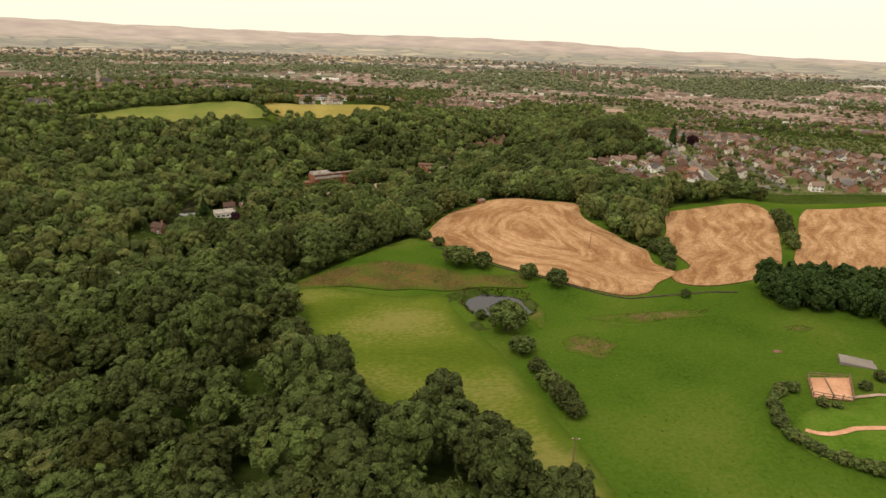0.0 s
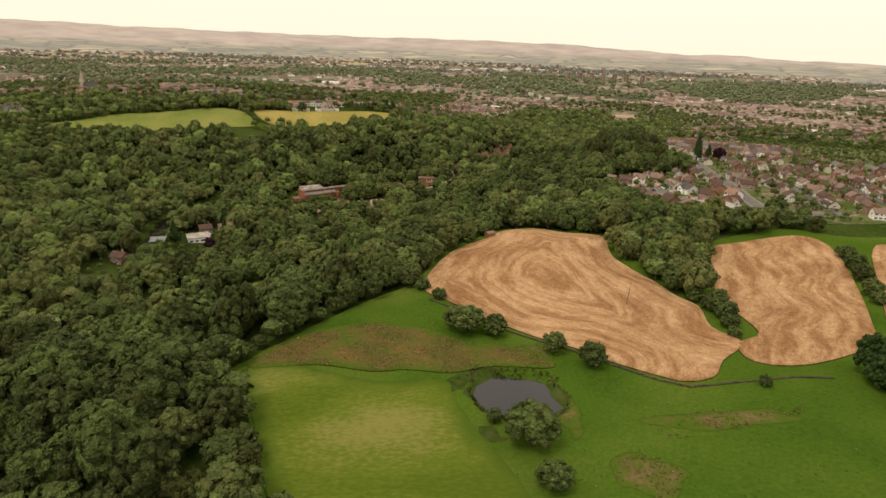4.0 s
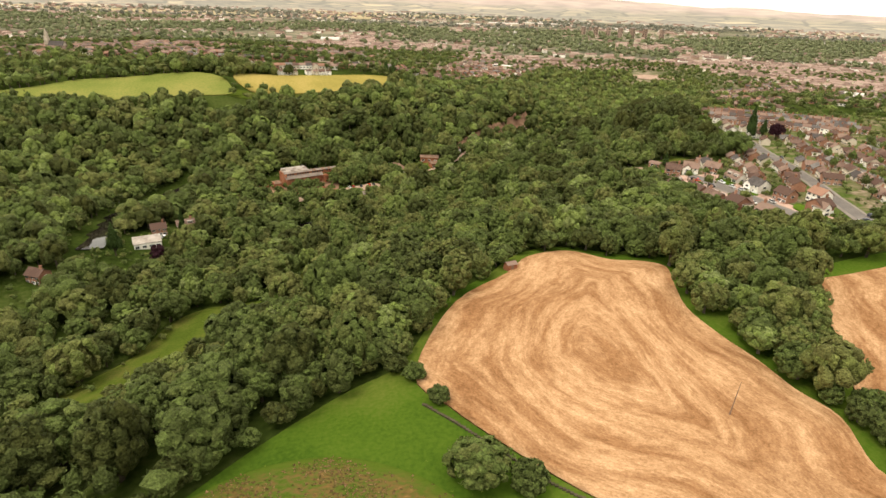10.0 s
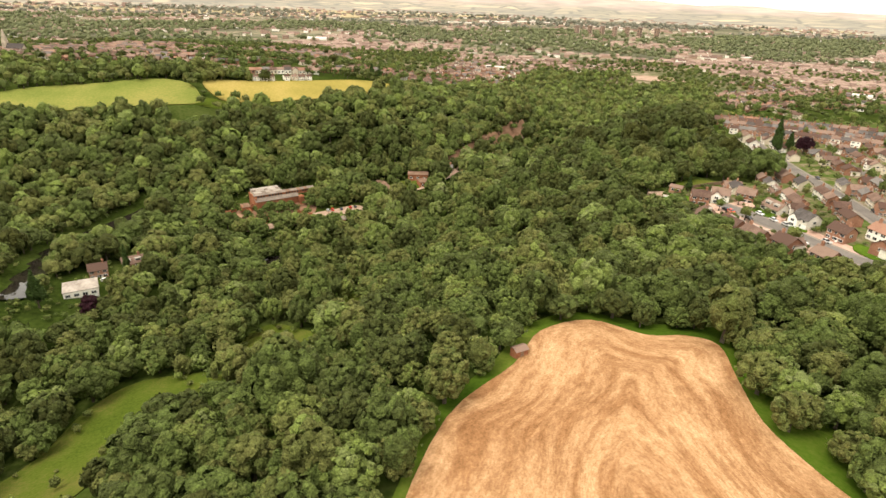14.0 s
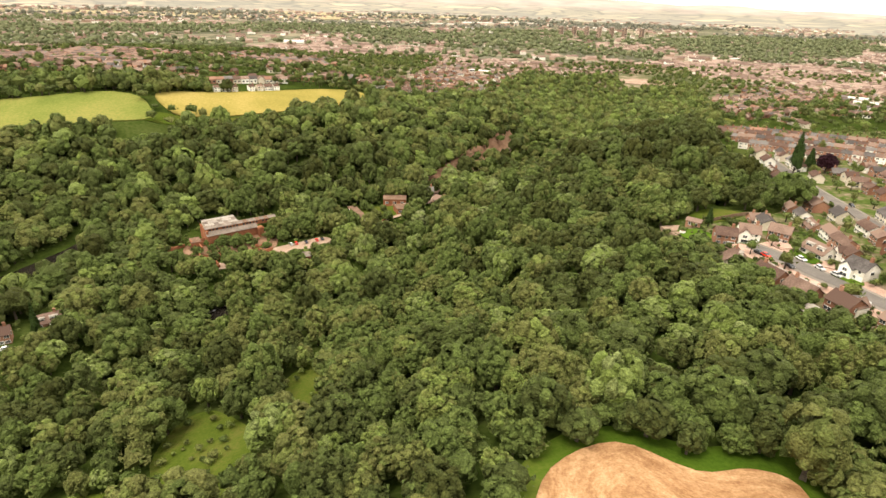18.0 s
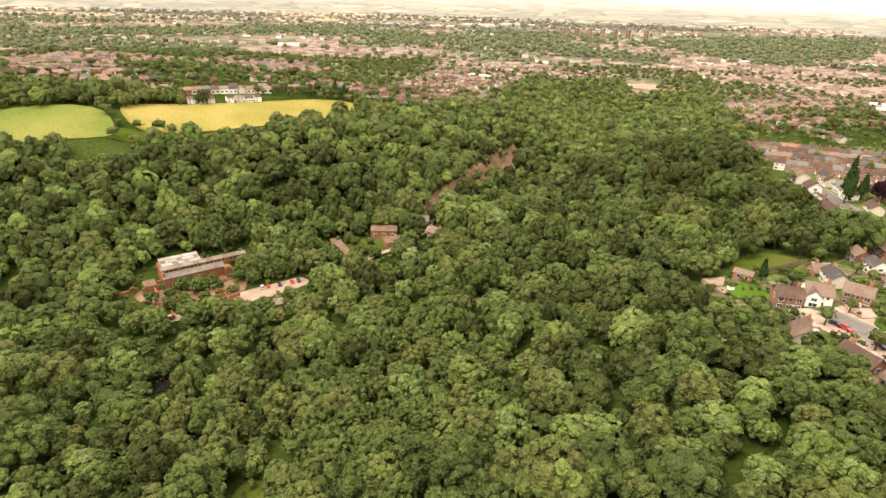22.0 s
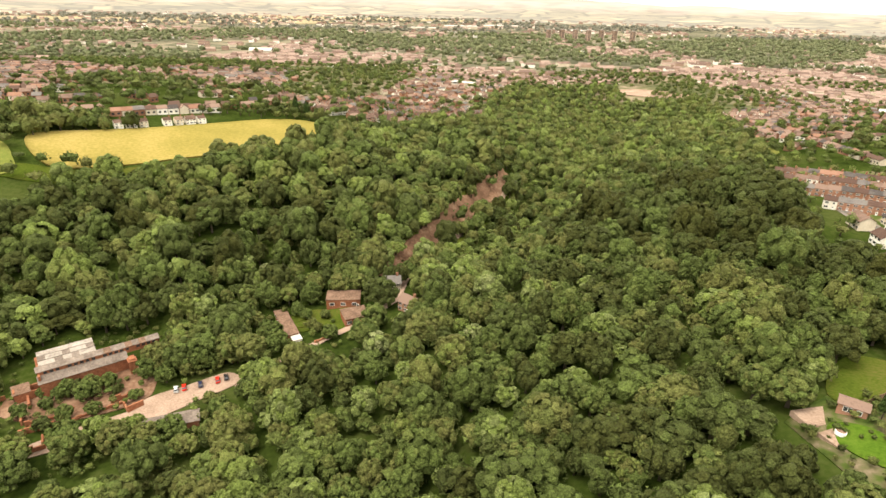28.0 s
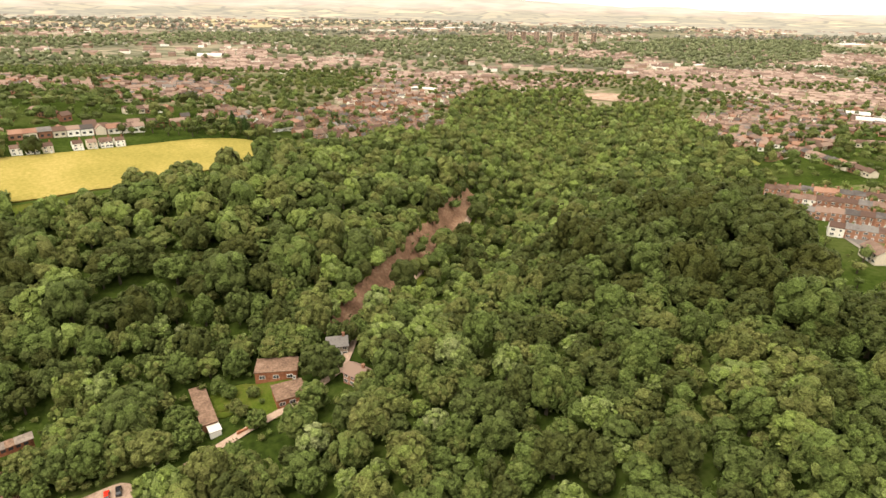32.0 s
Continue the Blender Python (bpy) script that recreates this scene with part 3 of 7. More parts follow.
ax, ay = axis(-448, 448, 7, 4900), axis(-50, 960, 7, 4900)
gx, gy = np.meshgrid(ax, ay)
gzz = ground(gx, gy) - 2.5 * ((cut_side(gx, gy) > -11) & (cut_side(gx, gy) < 8) & (gy > 512) & (gy < 662))
nx = len(ax)
quads = [(j * nx + i, j * nx + i + 1, (j + 1) * nx + i + 1, (j + 1) * nx + i) for j in range(len(ay) - 1) for i in range(nx - 1)]
cy = np.array([(ay[j] + ay[j + 1]) / 2 for j in range(len(ay) - 1) for i in range(nx - 1)])
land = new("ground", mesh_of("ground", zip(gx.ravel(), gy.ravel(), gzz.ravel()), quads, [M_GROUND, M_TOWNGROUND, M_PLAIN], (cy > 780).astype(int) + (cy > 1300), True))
tagged(land, "dark green undergrowth and town ground reaching the horizon", "ground", kind="structure")

# moors on the skyline, with haze put into their pale colours and a weak glow
def skyline(a):
    """Height of the far hills by bearing in degrees."""
    return np.interp(a, [-70, -35, -28, -19, -8, 0, 11, 21, 24, 30, 36, 70], [150, 148, 133, 124, 120, 128, 122, 84, 92, 74, 74, 70])


HILL_R, HILL_UP = (3250, 3600, 3950, 4300, 4600, 4800), (0, 0.10, 0.25, 0.52, 0.82, 1.0)
hv, hf = [], []
bear = np.arange(-75, 75.1, 0.5)
for i, a in enumerate(bear):
    for k, r in enumerate(HILL_R):
        z = 4 + (float(skyline(a)) - 4) * HILL_UP[k] + (2.2 * math.sin(a * 0.9 + k * 2.1) + 1.6 * math.sin(a * 2.3 + k)) * (k > 0) * 1.2
        hv.append((r * math.sin(radians(a)), r * math.cos(radians(a)), z))
    if i:
        for k in range(5):
            b = (i - 1) * 6 + k
            hf.append((b, b + 6, b + 7, b + 1))
M_MOOR = patchwork("haze_tinted_hills", [(0.14, 0.132, 0.105), (0.175, 0.16, 0.12), (0.23, 0.20, 0.142), (0.16, 0.146, 0.116), (0.31, 0.262, 0.175)], 0.0062, 0.012, (0.115, 0.11, 0.088))
nt = M_MOOR.node_tree
mb = nt.nodes["Principled BSDF"]
fields_out = mb.inputs["Base Color"].links[0].from_socket
geo, sep = nt.nodes.new("ShaderNodeNewGeometry"), nt.nodes.new("ShaderNodeSeparateXYZ")
nt.links.new(geo.outputs["Position"], sep.inputs[0])
wob, lift_ = nt.nodes.new("ShaderNodeTexNoise"), nt.nodes.new("ShaderNodeMath")
wob.inputs["Scale"].default_value, wob.inputs["Detail"].default_value = 0.004, 4
nt.links.new(geo.outputs["Position"], wob.inputs["Vector"])
lift_.operation, lift_.inputs[1].default_value = "MULTIPLY_ADD", 70
nt.links.new(wob.outputs[0], lift_.inputs[0])
nt.links.new(sep.outputs["Z"], lift_.inputs[2])
blend = nt.nodes.new("ShaderNodeMapRange")
blend.inputs["From Min"].default_value, blend.inputs["From Max"].default_value = 72, 100
nt.links.new(lift_.outputs[0], blend.inputs["Value"])
moor_n, moor_r, mixed = nt.nodes.new("ShaderNodeTexNoise"), nt.nodes.new("ShaderNodeValToRGB"), nt.nodes.new("ShaderNodeMix")
moor_n.inputs["Scale"].default_value, moor_n.inputs["Detail"].default_value = 0.006, 6
nt.links.new(geo.outputs["Position"], moor_n.inputs["Vector"])
moor_r.color_ramp.elements[0].position, moor_r.color_ramp.elements[1].position = 0.35, 0.65
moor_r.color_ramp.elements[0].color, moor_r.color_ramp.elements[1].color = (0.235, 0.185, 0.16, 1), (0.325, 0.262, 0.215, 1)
nt.links.new(moor_n.outputs[0], moor_r.inputs[0])
mixed.data_type = "RGBA"
nt.links.new(blend.outputs[0], mixed.inputs[0])
nt.links.new(fields_out, mixed.inputs[6])
nt.links.new(moor_r.outputs[0], mixed.inputs[7])
nt.links.new(mixed.outputs[2], mb.inputs["Base Color"])
# warm emission stands in for light scattered by haze over the hills
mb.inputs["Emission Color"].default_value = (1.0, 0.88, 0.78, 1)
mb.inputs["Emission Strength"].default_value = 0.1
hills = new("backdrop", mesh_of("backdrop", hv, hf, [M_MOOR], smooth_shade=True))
tagged(hills, "brown moorland hills along the horizon, tinted and glowing as haze", "hills", kind="structure")

# ---- fields ----
PASTURE = [(-48, 158), (-42, 167), (-31, 183), (-18, 198), (-8, 206), (-4, 216), (2, 236), (14, 252), (23, 270), (38, 279), (55, 272), (76, 276), (90, 255), (103, 262), (122, 272), (146, 277), (165, 264), (200, 264), (300, 262), (330, 60), (300, -150), (120, -190), (30, -150), (28, 40), (14, 86), (0, 95), (-17, 101), (-28, 121), (-34, 135), (-39, 146)]
sheet("pasture", PASTURE, 0.08, M_PASTURE, "lush green grazing pasture with soft hummocks", "field", 3.5)
MEADOW = [(-44, 159), (-35, 161), (-24, 157), (-11, 153), (-2, 155), (4, 153), (8, 140), (15, 126), (21, 110), (25, 96), (29, 84), (32, 66), (31, 44), (24, 58), (13, 84), (-4, 95), (-16, 102), (-27, 121), (-33, 135), (-38, 146)]
fade_edge(M_MEADOW, sheet("mown_meadow", MEADOW, 0.19, M_MEADOW, "yellow-green mown meadow above the pond", "field", 3), rounded(MEADOW), 7, (0.052, 0.078, 0.009))
RUSHES = [(-42, 160), (-42, 168), (-30, 178), (-16, 181), (-2, 177), (8, 170), (15, 170), (24, 167), (28, 160), (14, 160), (4, 157), (-6, 158), (-14, 157), (-27, 160)]
fade_edge(M_RUSH, sheet("rush_bed", RUSHES, 0.23, M_RUSH, "boggy strip of reddish brown rushes", "rushes", 1.5), rounded(RUSHES), 5, (0.052, 0.078, 0.009))
STUBBLE_A = [(-4, 204), (4, 233), (18, 250), (26, 266), (39, 273), (50, 265), (60, 266), (66, 262), (63, 247), (61, 233), (64, 221), (68, 212), (71, 202), (75, 194), (73, 181), (77, 172), (68, 163), (63, 156), (56, 154), (50, 157), (41, 163), (35, 168), (26, 173), (19, 178), (12, 184), (3, 193)]
STUBBLE_B = [(105, 255), (121, 263), (144, 268), (150, 258), (144, 237), (130, 207), (117, 183), (109, 171), (92, 162), (80, 160), (74, 164), (76, 172), (84, 178), (84, 194), (83, 202), (92, 221)]
STUBBLE_C = [(163, 249), (179, 253), (240, 252), (260, 160), (180, 160), (130, 166), (119, 168), (116, 174), (137, 208)]
FIRST_CUT = {
    0: STUBBLE_A[STUBBLE_A.index((41, 163)):] + STUBBLE_A[:STUBBLE_A.index((73, 181)) + 1],
    1: [(154, 270), (150, 258), (144, 237), (130, 207), (117, 183), (109, 171), (100, 150)],
    2: [(170, 262), (163, 249), (137, 208), (116, 174), (108, 160)],
}
for k, pts in enumerate((STUBBLE_A, STUBBLE_B, STUBBLE_C)):
    field = sheet("stubble_field", pts, 0.34, M_STUBBLE, "harvested golden stubble field with wandering straw swaths", "field", 2.5)
    fx, fy = (np.array([q.co[i] for q in field.data.vertices]) for i in (0, 1))
    swath = field.data.attributes.new("swath", "FLOAT", "POINT")
    swath.data.foreach_set("value", line_distance(FIRST_CUT[k], fx, fy).astype(np.float32))
HAY_A = [(-330, 520), (-312, 540), (-286, 571), (-242, 584), (-191, 588), (-172, 574), (-171, 559), (-225, 540), (-277, 528)]
HAY_B = [(-175, 590), (-171, 604), (-138, 627), (-104, 651), (-73, 676), (-50, 680), (-39, 660), (-49, 627), (-90, 600), (-105, 594), (-138, 577), (-157, 573)]
sheet("hay_field", HAY_A, 0.6, M_HAYGREEN, "pale green hay field on the hillside", "field", 7)
sheet("hay_field", HAY_B, 0.6, M_HAY, "golden hay field on the hillside beside houses", "field", 7)
CLEARINGS = [
    [(-102, 222), (-100, 240), (-94, 258), (-94, 278), (-85, 292), (-62, 291), (-58, 277), (-70, 270), (-72, 254), (-70, 238), (-80, 218)],
    [(-60, 300), (-60, 318), (-52, 322), (-38, 308), (-31, 297), (-34, 279), (-46, 281)],
    [(-36, 329), (-29, 346), (-20, 324), (-24, 309)],
    [(104, 398), (113, 409), (122, 412), (129, 402), (118, 394), (108, 392)],
    [(-34, 480), (-27, 486), (-19, 487), (-17, 480), (-24, 474)],
    [(-176, 560), (-170, 570), (-140, 574), (-110, 588), (-104, 580), (-140, 562)],
]
for pts in CLEARINGS:
    sheet("clearing", pts, 0.25, M_ROUGH, "rough grass clearing in the wood", "grass", 4)

# pond and river
pa = [2 * math.pi * k / 64 for k in range(64)]
pond_v = [(POND[0] + (float(pond_edge(np.array(a))) + 0.6) * math.cos(a), POND[1] + (float(pond_edge(np.array(a))) + 0.6) * math.sin(a), POND_LEVEL) for a in pa]
pond = new("pond", mesh_of("pond", pond_v + [(POND[0], POND[1], POND_LEVEL)], [(k, (k + 1) % 64, 64) for k in range(64)], [M_WATER]))
tagged(pond, "still dark brown farm pond in the pasture", "pond", kind="structure")
strip("river", RIVER, 12, 0, M_WATER, "dark brown river under the trees", "river", level=1.1)

# ---- trees ----
RNG = np.random.default_rng(7)


def ico(sub):
    bm = bmesh.new()
    bmesh.ops.create_icosphere(bm, subdivisions=sub, radius=1)
    v = np.array([q.co[:] for q in bm.verts])
    f = np.array([[q.index for q in p.verts] for p in bm.faces])
    bm.free()
    return v, f


ICO1, ICO2, ICO3 = ico(1), ico(2), ico(3)


def crown_mesh(seed, lumps, leaves, size, core, shape="round", sides=0, relief=1.0):
    """A crown of unit radius, its foot at z=0: limbs' domes set with leaf clumps, clothed in leaf sprays. Returns triangles."""
    r = np.random.default_rng(seed)

    def heads_of(n, low, jitter, spread_by):
        k = np.arange(n) + 0.5
        zz = 1 - low * k / n
        ang = k * 2.399 + r.uniform(-0.4, 0.4, n)
        rr = np.sqrt(np.clip(1 - zz * zz, 0, 1))
        h = np.stack([rr * np.cos(ang), rr * np.sin(ang), zz], 1) + r.normal(size=(n, 3)) * jitter
        h /= np.linalg.norm(h, axis=1)[:, None]
        return h, r.uniform(0.6, 1.15, n), spread_by / math.sqrt(n) * r.uniform(0.8, 1.25, n)

    limbs = heads_of(max(5, lumps // 5), 1.5, 0.22, 1.9)
    clumps = heads_of(lumps, 1.55, 0.1, 1.75)
    egg = np.array([r.uniform(0.86, 1.16), r.uniform(0.86, 1.16), r.uniform(0.76, 1.0)])

    def dome(d, set_):
        heads, reach, wide = set_
        a = np.arccos(np.clip(d @ heads.T, -1, 1)) / wide
        bump = np.sqrt(np.clip(1 - a * a, 0, 1)) * reach
        best = np.argmax(bump, axis=1)
        return bump[np.arange(len(d)), best], best

    def radius(d):
        big, _ = dome(d, limbs)
        small, best = dome(d, clumps)
        return (0.62 + 0.30 * big + 0.06 * small if sides else 0.50 + 0.30 * big + 0.28 * small), best

    def place(d, rad):
        p = d * rad[:, None]
        if shape == "conifer":
            h = (p[:, 2:3] + 0.8) / 1.8
            return np.concatenate([p[:, :2] * np.clip(1.15 - 0.95 * h, 0.05, 1.2), h * 3.0], 1)
        return p * egg + np.array([0, 0, 0.72])

    cv, cf = core
    if shape == "round":
        cf = cf[cv[cf].mean(1)[:, 2] > -0.42]
        used, cf = np.unique(cf, return_inverse=True)
        cv, cf = cv[used], cf.reshape(-1, 3)
    d = cv + r.normal(size=cv.shape) * 0.025
    d /= np.linalg.norm(d, axis=1)[:, None]
    v = [place(d, radius(d)[0] * (0.88 if sides else 0.95))]
    f = [cf]
    base = len(cv)
    if sides:
        # leaf clumps: small uneven domes that stand out of the crown
        h = clumps[0]
        n = len(h)
        rad, _ = radius(h)
        mid = place(h, rad * r.uniform(0.9, 1.03, n))
        out = h + np.array([0, 0, 0.2]) + r.normal(size=(n, 3)) * 0.2
        out /= np.linalg.norm(out, axis=1)[:, None]
        t = np.cross(out, r.normal(size=(n, 3)))
        t /= np.linalg.norm(t, axis=1)[:, None]
        b = np.cross(out, t)
        wide = (1.62 / math.sqrt(n) * r.uniform(0.75, 1.3, n))[:, None]
        rings = [mid + out * wide * 0.66 * relief]
        for up, reach in ((0.30 * relief, 0.72), (-0.45, 1.0)):
            for k in range(sides):
                w = 2 * math.pi * (k + 0.5 * (up < 0)) / sides
                rings.append(mid + (t * math.cos(w) + b * math.sin(w)) * wide * reach * r.uniform(0.65, 1.35, (n, 1)) + out * wide * up * r.uniform(0.7, 1.3, (n, 1)))
        v.append(np.stack(rings, 1).reshape(-1, 3))
        cap = []
        for k in range(sides):
            m = (k + 1) % sides
            cap += [(0, 1 + k, 1 + m), (1 + k, 1 + sides + k, 1 + m), (1 + m, 1 + sides + k, 1 + sides + m)]
        f.append((np.array(cap)[None] + (np.arange(n) * (2 * sides + 1))[:, None, None] + base).reshape(-1, 3))
        base += n * (2 * sides + 1)
    d = r.normal(size=(leaves, 3))
    d[:, 2] = np.abs(d[:, 2]) * np.where(r.random(leaves) < 0.2, -0.5, 1)
    d /= np.linalg.norm(d, axis=1)[:, None]
    rad, best = radius(d)
    c = place(d, rad * (r.uniform(0.98, 1.14, leaves) if sides else r.uniform(0.93, 1.1, leaves)))
    nrm = (d - clumps[0][best]) * 0.9 / clumps[2][best][:, None] + d * 0.7 + r.normal(size=(leaves, 3)) * 0.4 + np.array([0, 0, 0.2])
    nrm /= np.linalg.norm(nrm, axis=1)[:, None]
    t = np.cross(nrm, r.normal(size=(leaves, 3)))
    t /= np.linalg.norm(t, axis=1)[:, None]
    b = np.cross(nrm, t)
    s = size * r.uniform(0.6, 1.4, leaves)[:, None]
    q = np.arange(leaves)[:, None] * 3 + base
    v.append(np.stack([c + t * s, c - t * s * 0.6 + b * s * 0.8, c - t * s * 0.6 - b * s * 0.8], 1).reshape(-1, 3))
    f.append(q + np.array([0, 1, 2]))
    return np.concatenate(v), np.concatenate(f)


def stem_mesh(sides=5, limbs=3, seed=0):
    """Tapered trunk with limbs, 1 high, radius about 0.05."""
    r = np.random.default_rng(seed)
    v, f = [], []

    def tube(a, b, ra, rb):
        a, b = Vector(a), Vector(b)
        d = (b - a).normalized()
        s = d.orthogonal().normalized()
        t = d.cross(s)
        base = len(v)
        for p, rad in ((a, ra), (b, rb)):
            for k in range(sides):
                w = 2 * math.pi * k / sides
                v.append(p + (s * math.cos(w) + t * math.sin(w)) * rad)
        for k in range(sides):
            n = (k + 1) % sides
            f.append((base + k, base + n, base + sides + n))
            f.append((base + k, base + sides + n, base + sides + k))

    tube((0, 0, -0.08), (0, 0, 0.5), 0.06, 0.04)
    tube((0, 0, 0.5), (0.02, 0.01, 1), 0.04, 0.015)
    for k in range(limbs):
        w = 2 * math.pi * (k + r.uniform(0, 0.6)) / max(1, limbs)
        z = r.uniform(0.35, 0.6)
        tube((0, 0, z), (0.3 * math.cos(w), 0.3 * math.sin(w), z + 0.35), 0.03, 0.012)
    return np.array([q[:] for q in v]), np.array(f)


def raw_mesh(name, v, f, mats, tint=None, index=None):
    me = bpy.data.meshes.new(name)
    me.vertices.add(len(v))
    me.vertices.foreach_set("co", np.ascontiguousarray(v, np.float32).ravel())
    me.loops.add(len(f) * 3)
    me.loops.foreach_set("vertex_index", np.ascontiguousarray(f, np.int32).ravel())
    me.polygons.add(len(f))
    me.polygons.foreach_set("loop_start", np.arange(0, len(f) * 3, 3, dtype=np.int32))
    for m in mats:
        me.materials.append(m)
    if index is not None:
        me.polygons.foreach_set("material_index", np.ascontiguousarray(index, np.int32))
    if tint is not None:
        at = me.attributes.new("tint", "FLOAT", "FACE")
        at.data.foreach_set("value", np.ascontiguousarray(tint, np.float32))
    me.polygons.foreach_set("use_smooth", np.zeros(len(f), bool))
    me.update(calc_edges=True)
    return me


def wood(name, x, y, size, kinds, mat, label, category="woodland", height=1.0, tints=None, trunk=True):
    """A stand of joined trees: one object of uncountable trees."""
    x, y, size = np.asarray(x, float), np.asarray(y, float), np.asarray(size, float)
    if not len(x):
        return None
    z = ground(x, y)
    pick = RNG.integers(0, len(kinds), len(x))
    turn = RNG.uniform(0, 6.283, len(x))
    tall = RNG.uniform(0.68, 1.45, len(x)) * height
    tint = np.clip(RNG.normal(0.42, 0.16, len(x)), 0.05, 1.0) if tints is None else tints
    sv, sf = stem_mesh(3, 0)
    vs, fs, ts, ms, base = [], [], [], [], 0
    for i in range(len(x)):
        v, f = kinds[pick[i]]
        c, s = math.cos(turn[i]), math.sin(turn[i])
        w = np.empty_like(v)
        w[:, 0] = (v[:, 0] * c - v[:, 1] * s) * size[i] + x[i]
        w[:, 1] = (v[:, 0] * s + v[:, 1] * c) * size[i] + y[i]
        w[:, 2] = (v[:, 2] * tall[i] + 0.42) * size[i] + z[i]
        vs.append(w)
        fs.append(f + base)
        ts.append(np.full(len(f), tint[i]))
        ms.append(np.zeros(len(f), int))
        base += len(v)
        if trunk:
            w = sv * np.array([size[i] * 2, size[i] * 2, size[i] * 1.2]) + np.array([x[i], y[i], z[i]])
            vs.append(w)
            fs.append(sf + base)
            ts.append(np.zeros(len(sf)))
            ms.append(np.ones(len(sf), int))
            base += len(w)
    me = raw_mesh(name, np.concatenate(vs), np.concatenate(fs), [mat, M_BARK], np.concatenate(ts), np.concatenate(ms))
    return tagged(new(name, me), label, category, kind="stuff")


def scatter(x0, x1, y0, y1, step, test):
    """Jittered grid of places where test holds."""
    px, py = np.meshgrid(np.arange(x0, x1, step), np.arange(y0, y1, step * 0.87))
    px = px + (np.arange(px.shape[0]) % 2)[:, None] * step / 2
    px, py = px + RNG.uniform(-0.32, 0.32, px.shape) * step, py + RNG.uniform(-0.32, 0.32, py.shape) * step
    px, py = px.ravel(), py.ravel()
    keep = test(px, py)
    return px[keep], py[keep]


NEAR = [crown_mesh(10 + k, 40, 160, 0.08, ICO1, sides=5, relief=0.85) for k in range(12)]
OLD = [crown_mesh(210 + k, 66, 420, 0.062, ICO1, sides=5, relief=0.8) for k in range(10)]
MIDDLE = [crown_mesh(30 + k, 13, 34, 0.13, ICO1, sides=4, relief=0.7) for k in range(12)]
BEYOND = [crown_mesh(130 + k, 12, 26, 0.17, ICO1) for k in range(10)]
FARTREE = [crown_mesh(50 + k, 12, 34, 0.17, ICO1) for k in range(8)]
SPECK = [crown_mesh(110 + k, 6, 8, 0.26, ICO1) for k in range(6)]
FINE_CROWN = [crown_mesh(70 + k, 84, 420, 0.05, ICO1, sides=5) for k in range(8)]
CONE = [crown_mesh(90 + k, 30, 420, 0.10, ICO3, "conifer") for k in range(4)]

ESTATE = [(118, 304), (107, 328), (98, 350), (93, 370), (91, 392), (104, 398), (118, 394), (129, 402), (135, 398), (156, 412), (176, 462), (196, 520), (214, 600), (330, 600), (520, 560), (520, 270), (214, 281), (168, 281), (147, 294)]
MILL_YARD = [(-112, 440), (-114, 462), (-104, 472), (-72, 484), (-62, 462), (-44, 458), (-36, 451), (-42, 436), (-52, 424), (-72, 416), (-96, 406), (-102, 416), (-104, 430)]
LOW_YARD = [(-140, 318), (-144, 345), (-140, 364), (-132, 380), (-120, 374), (-116, 340), (-120, 318)]
LOW_HOUSE = [(-158, 284), (-160, 306), (-144, 308), (-138, 290), (-144, 280)]
VILLAGE = [(-40, 482), (-36, 488), (-18, 494), (-4, 497), (8, 502), (16, 492), (20, 478), (8, 470), (-8, 463), (-24, 458), (-32, 466)]

CUL_EDGE = [(92, 402), (84, 396), (86, 376), (86, 345), (88, 330), (88, 312), (96, 298), (126, 306), (120, 330), (109, 352), (98, 370)]
ESTATE_EDGE = [(140, 412), (150, 428), (154, 450), (156, 480), (163, 500), (172, 528), (175, 549), (190, 612), (240, 616), (214, 600), (196, 520), (176, 462), (156, 412)]


sheet("river_pool", [(-80, 382), (-77, 389), (-71, 394), (-66, 392.5), (-69.5, 385.5), (-75, 381)], 0.12, M_WATER, "dark still pool under the trees", "pool", 2)


def in_cut(x, y):
    s = cut_side(x, y)
    return (s > -6.5) & (s < 3.4) & (y > 508) & (y < 662)


HOUSES_C = [(-40, 690), (10, 696), (70, 790), (110, 1000), (190, 1200), (-100, 1200), (-150, 900), (-130, 720), (-70, 700)]
WEDGE = [(66, 266), (63, 246), (63, 233), (67, 221), (71, 211), (75, 198), (80, 204), (88, 222), (96, 240), (101, 254), (94, 268), (80, 276)]
HAY_HOUSES = [(-166, 622), (-150, 622), (-95, 660), (-100, 690), (-150, 660)]
POOL = [(-80, 382), (-77, 389), (-71, 394), (-66, 392.5), (-69.5, 385.5), (-75, 381)]
HOLES = [POOL, [(x + 3, y - 6) for x, y in POOL], PASTURE, HAY_HOUSES, HAY_A, HAY_B, ESTATE, MILL_YARD, LOW_YARD, LOW_HOUSE, VILLAGE, HOUSES_C, *CLEARINGS]


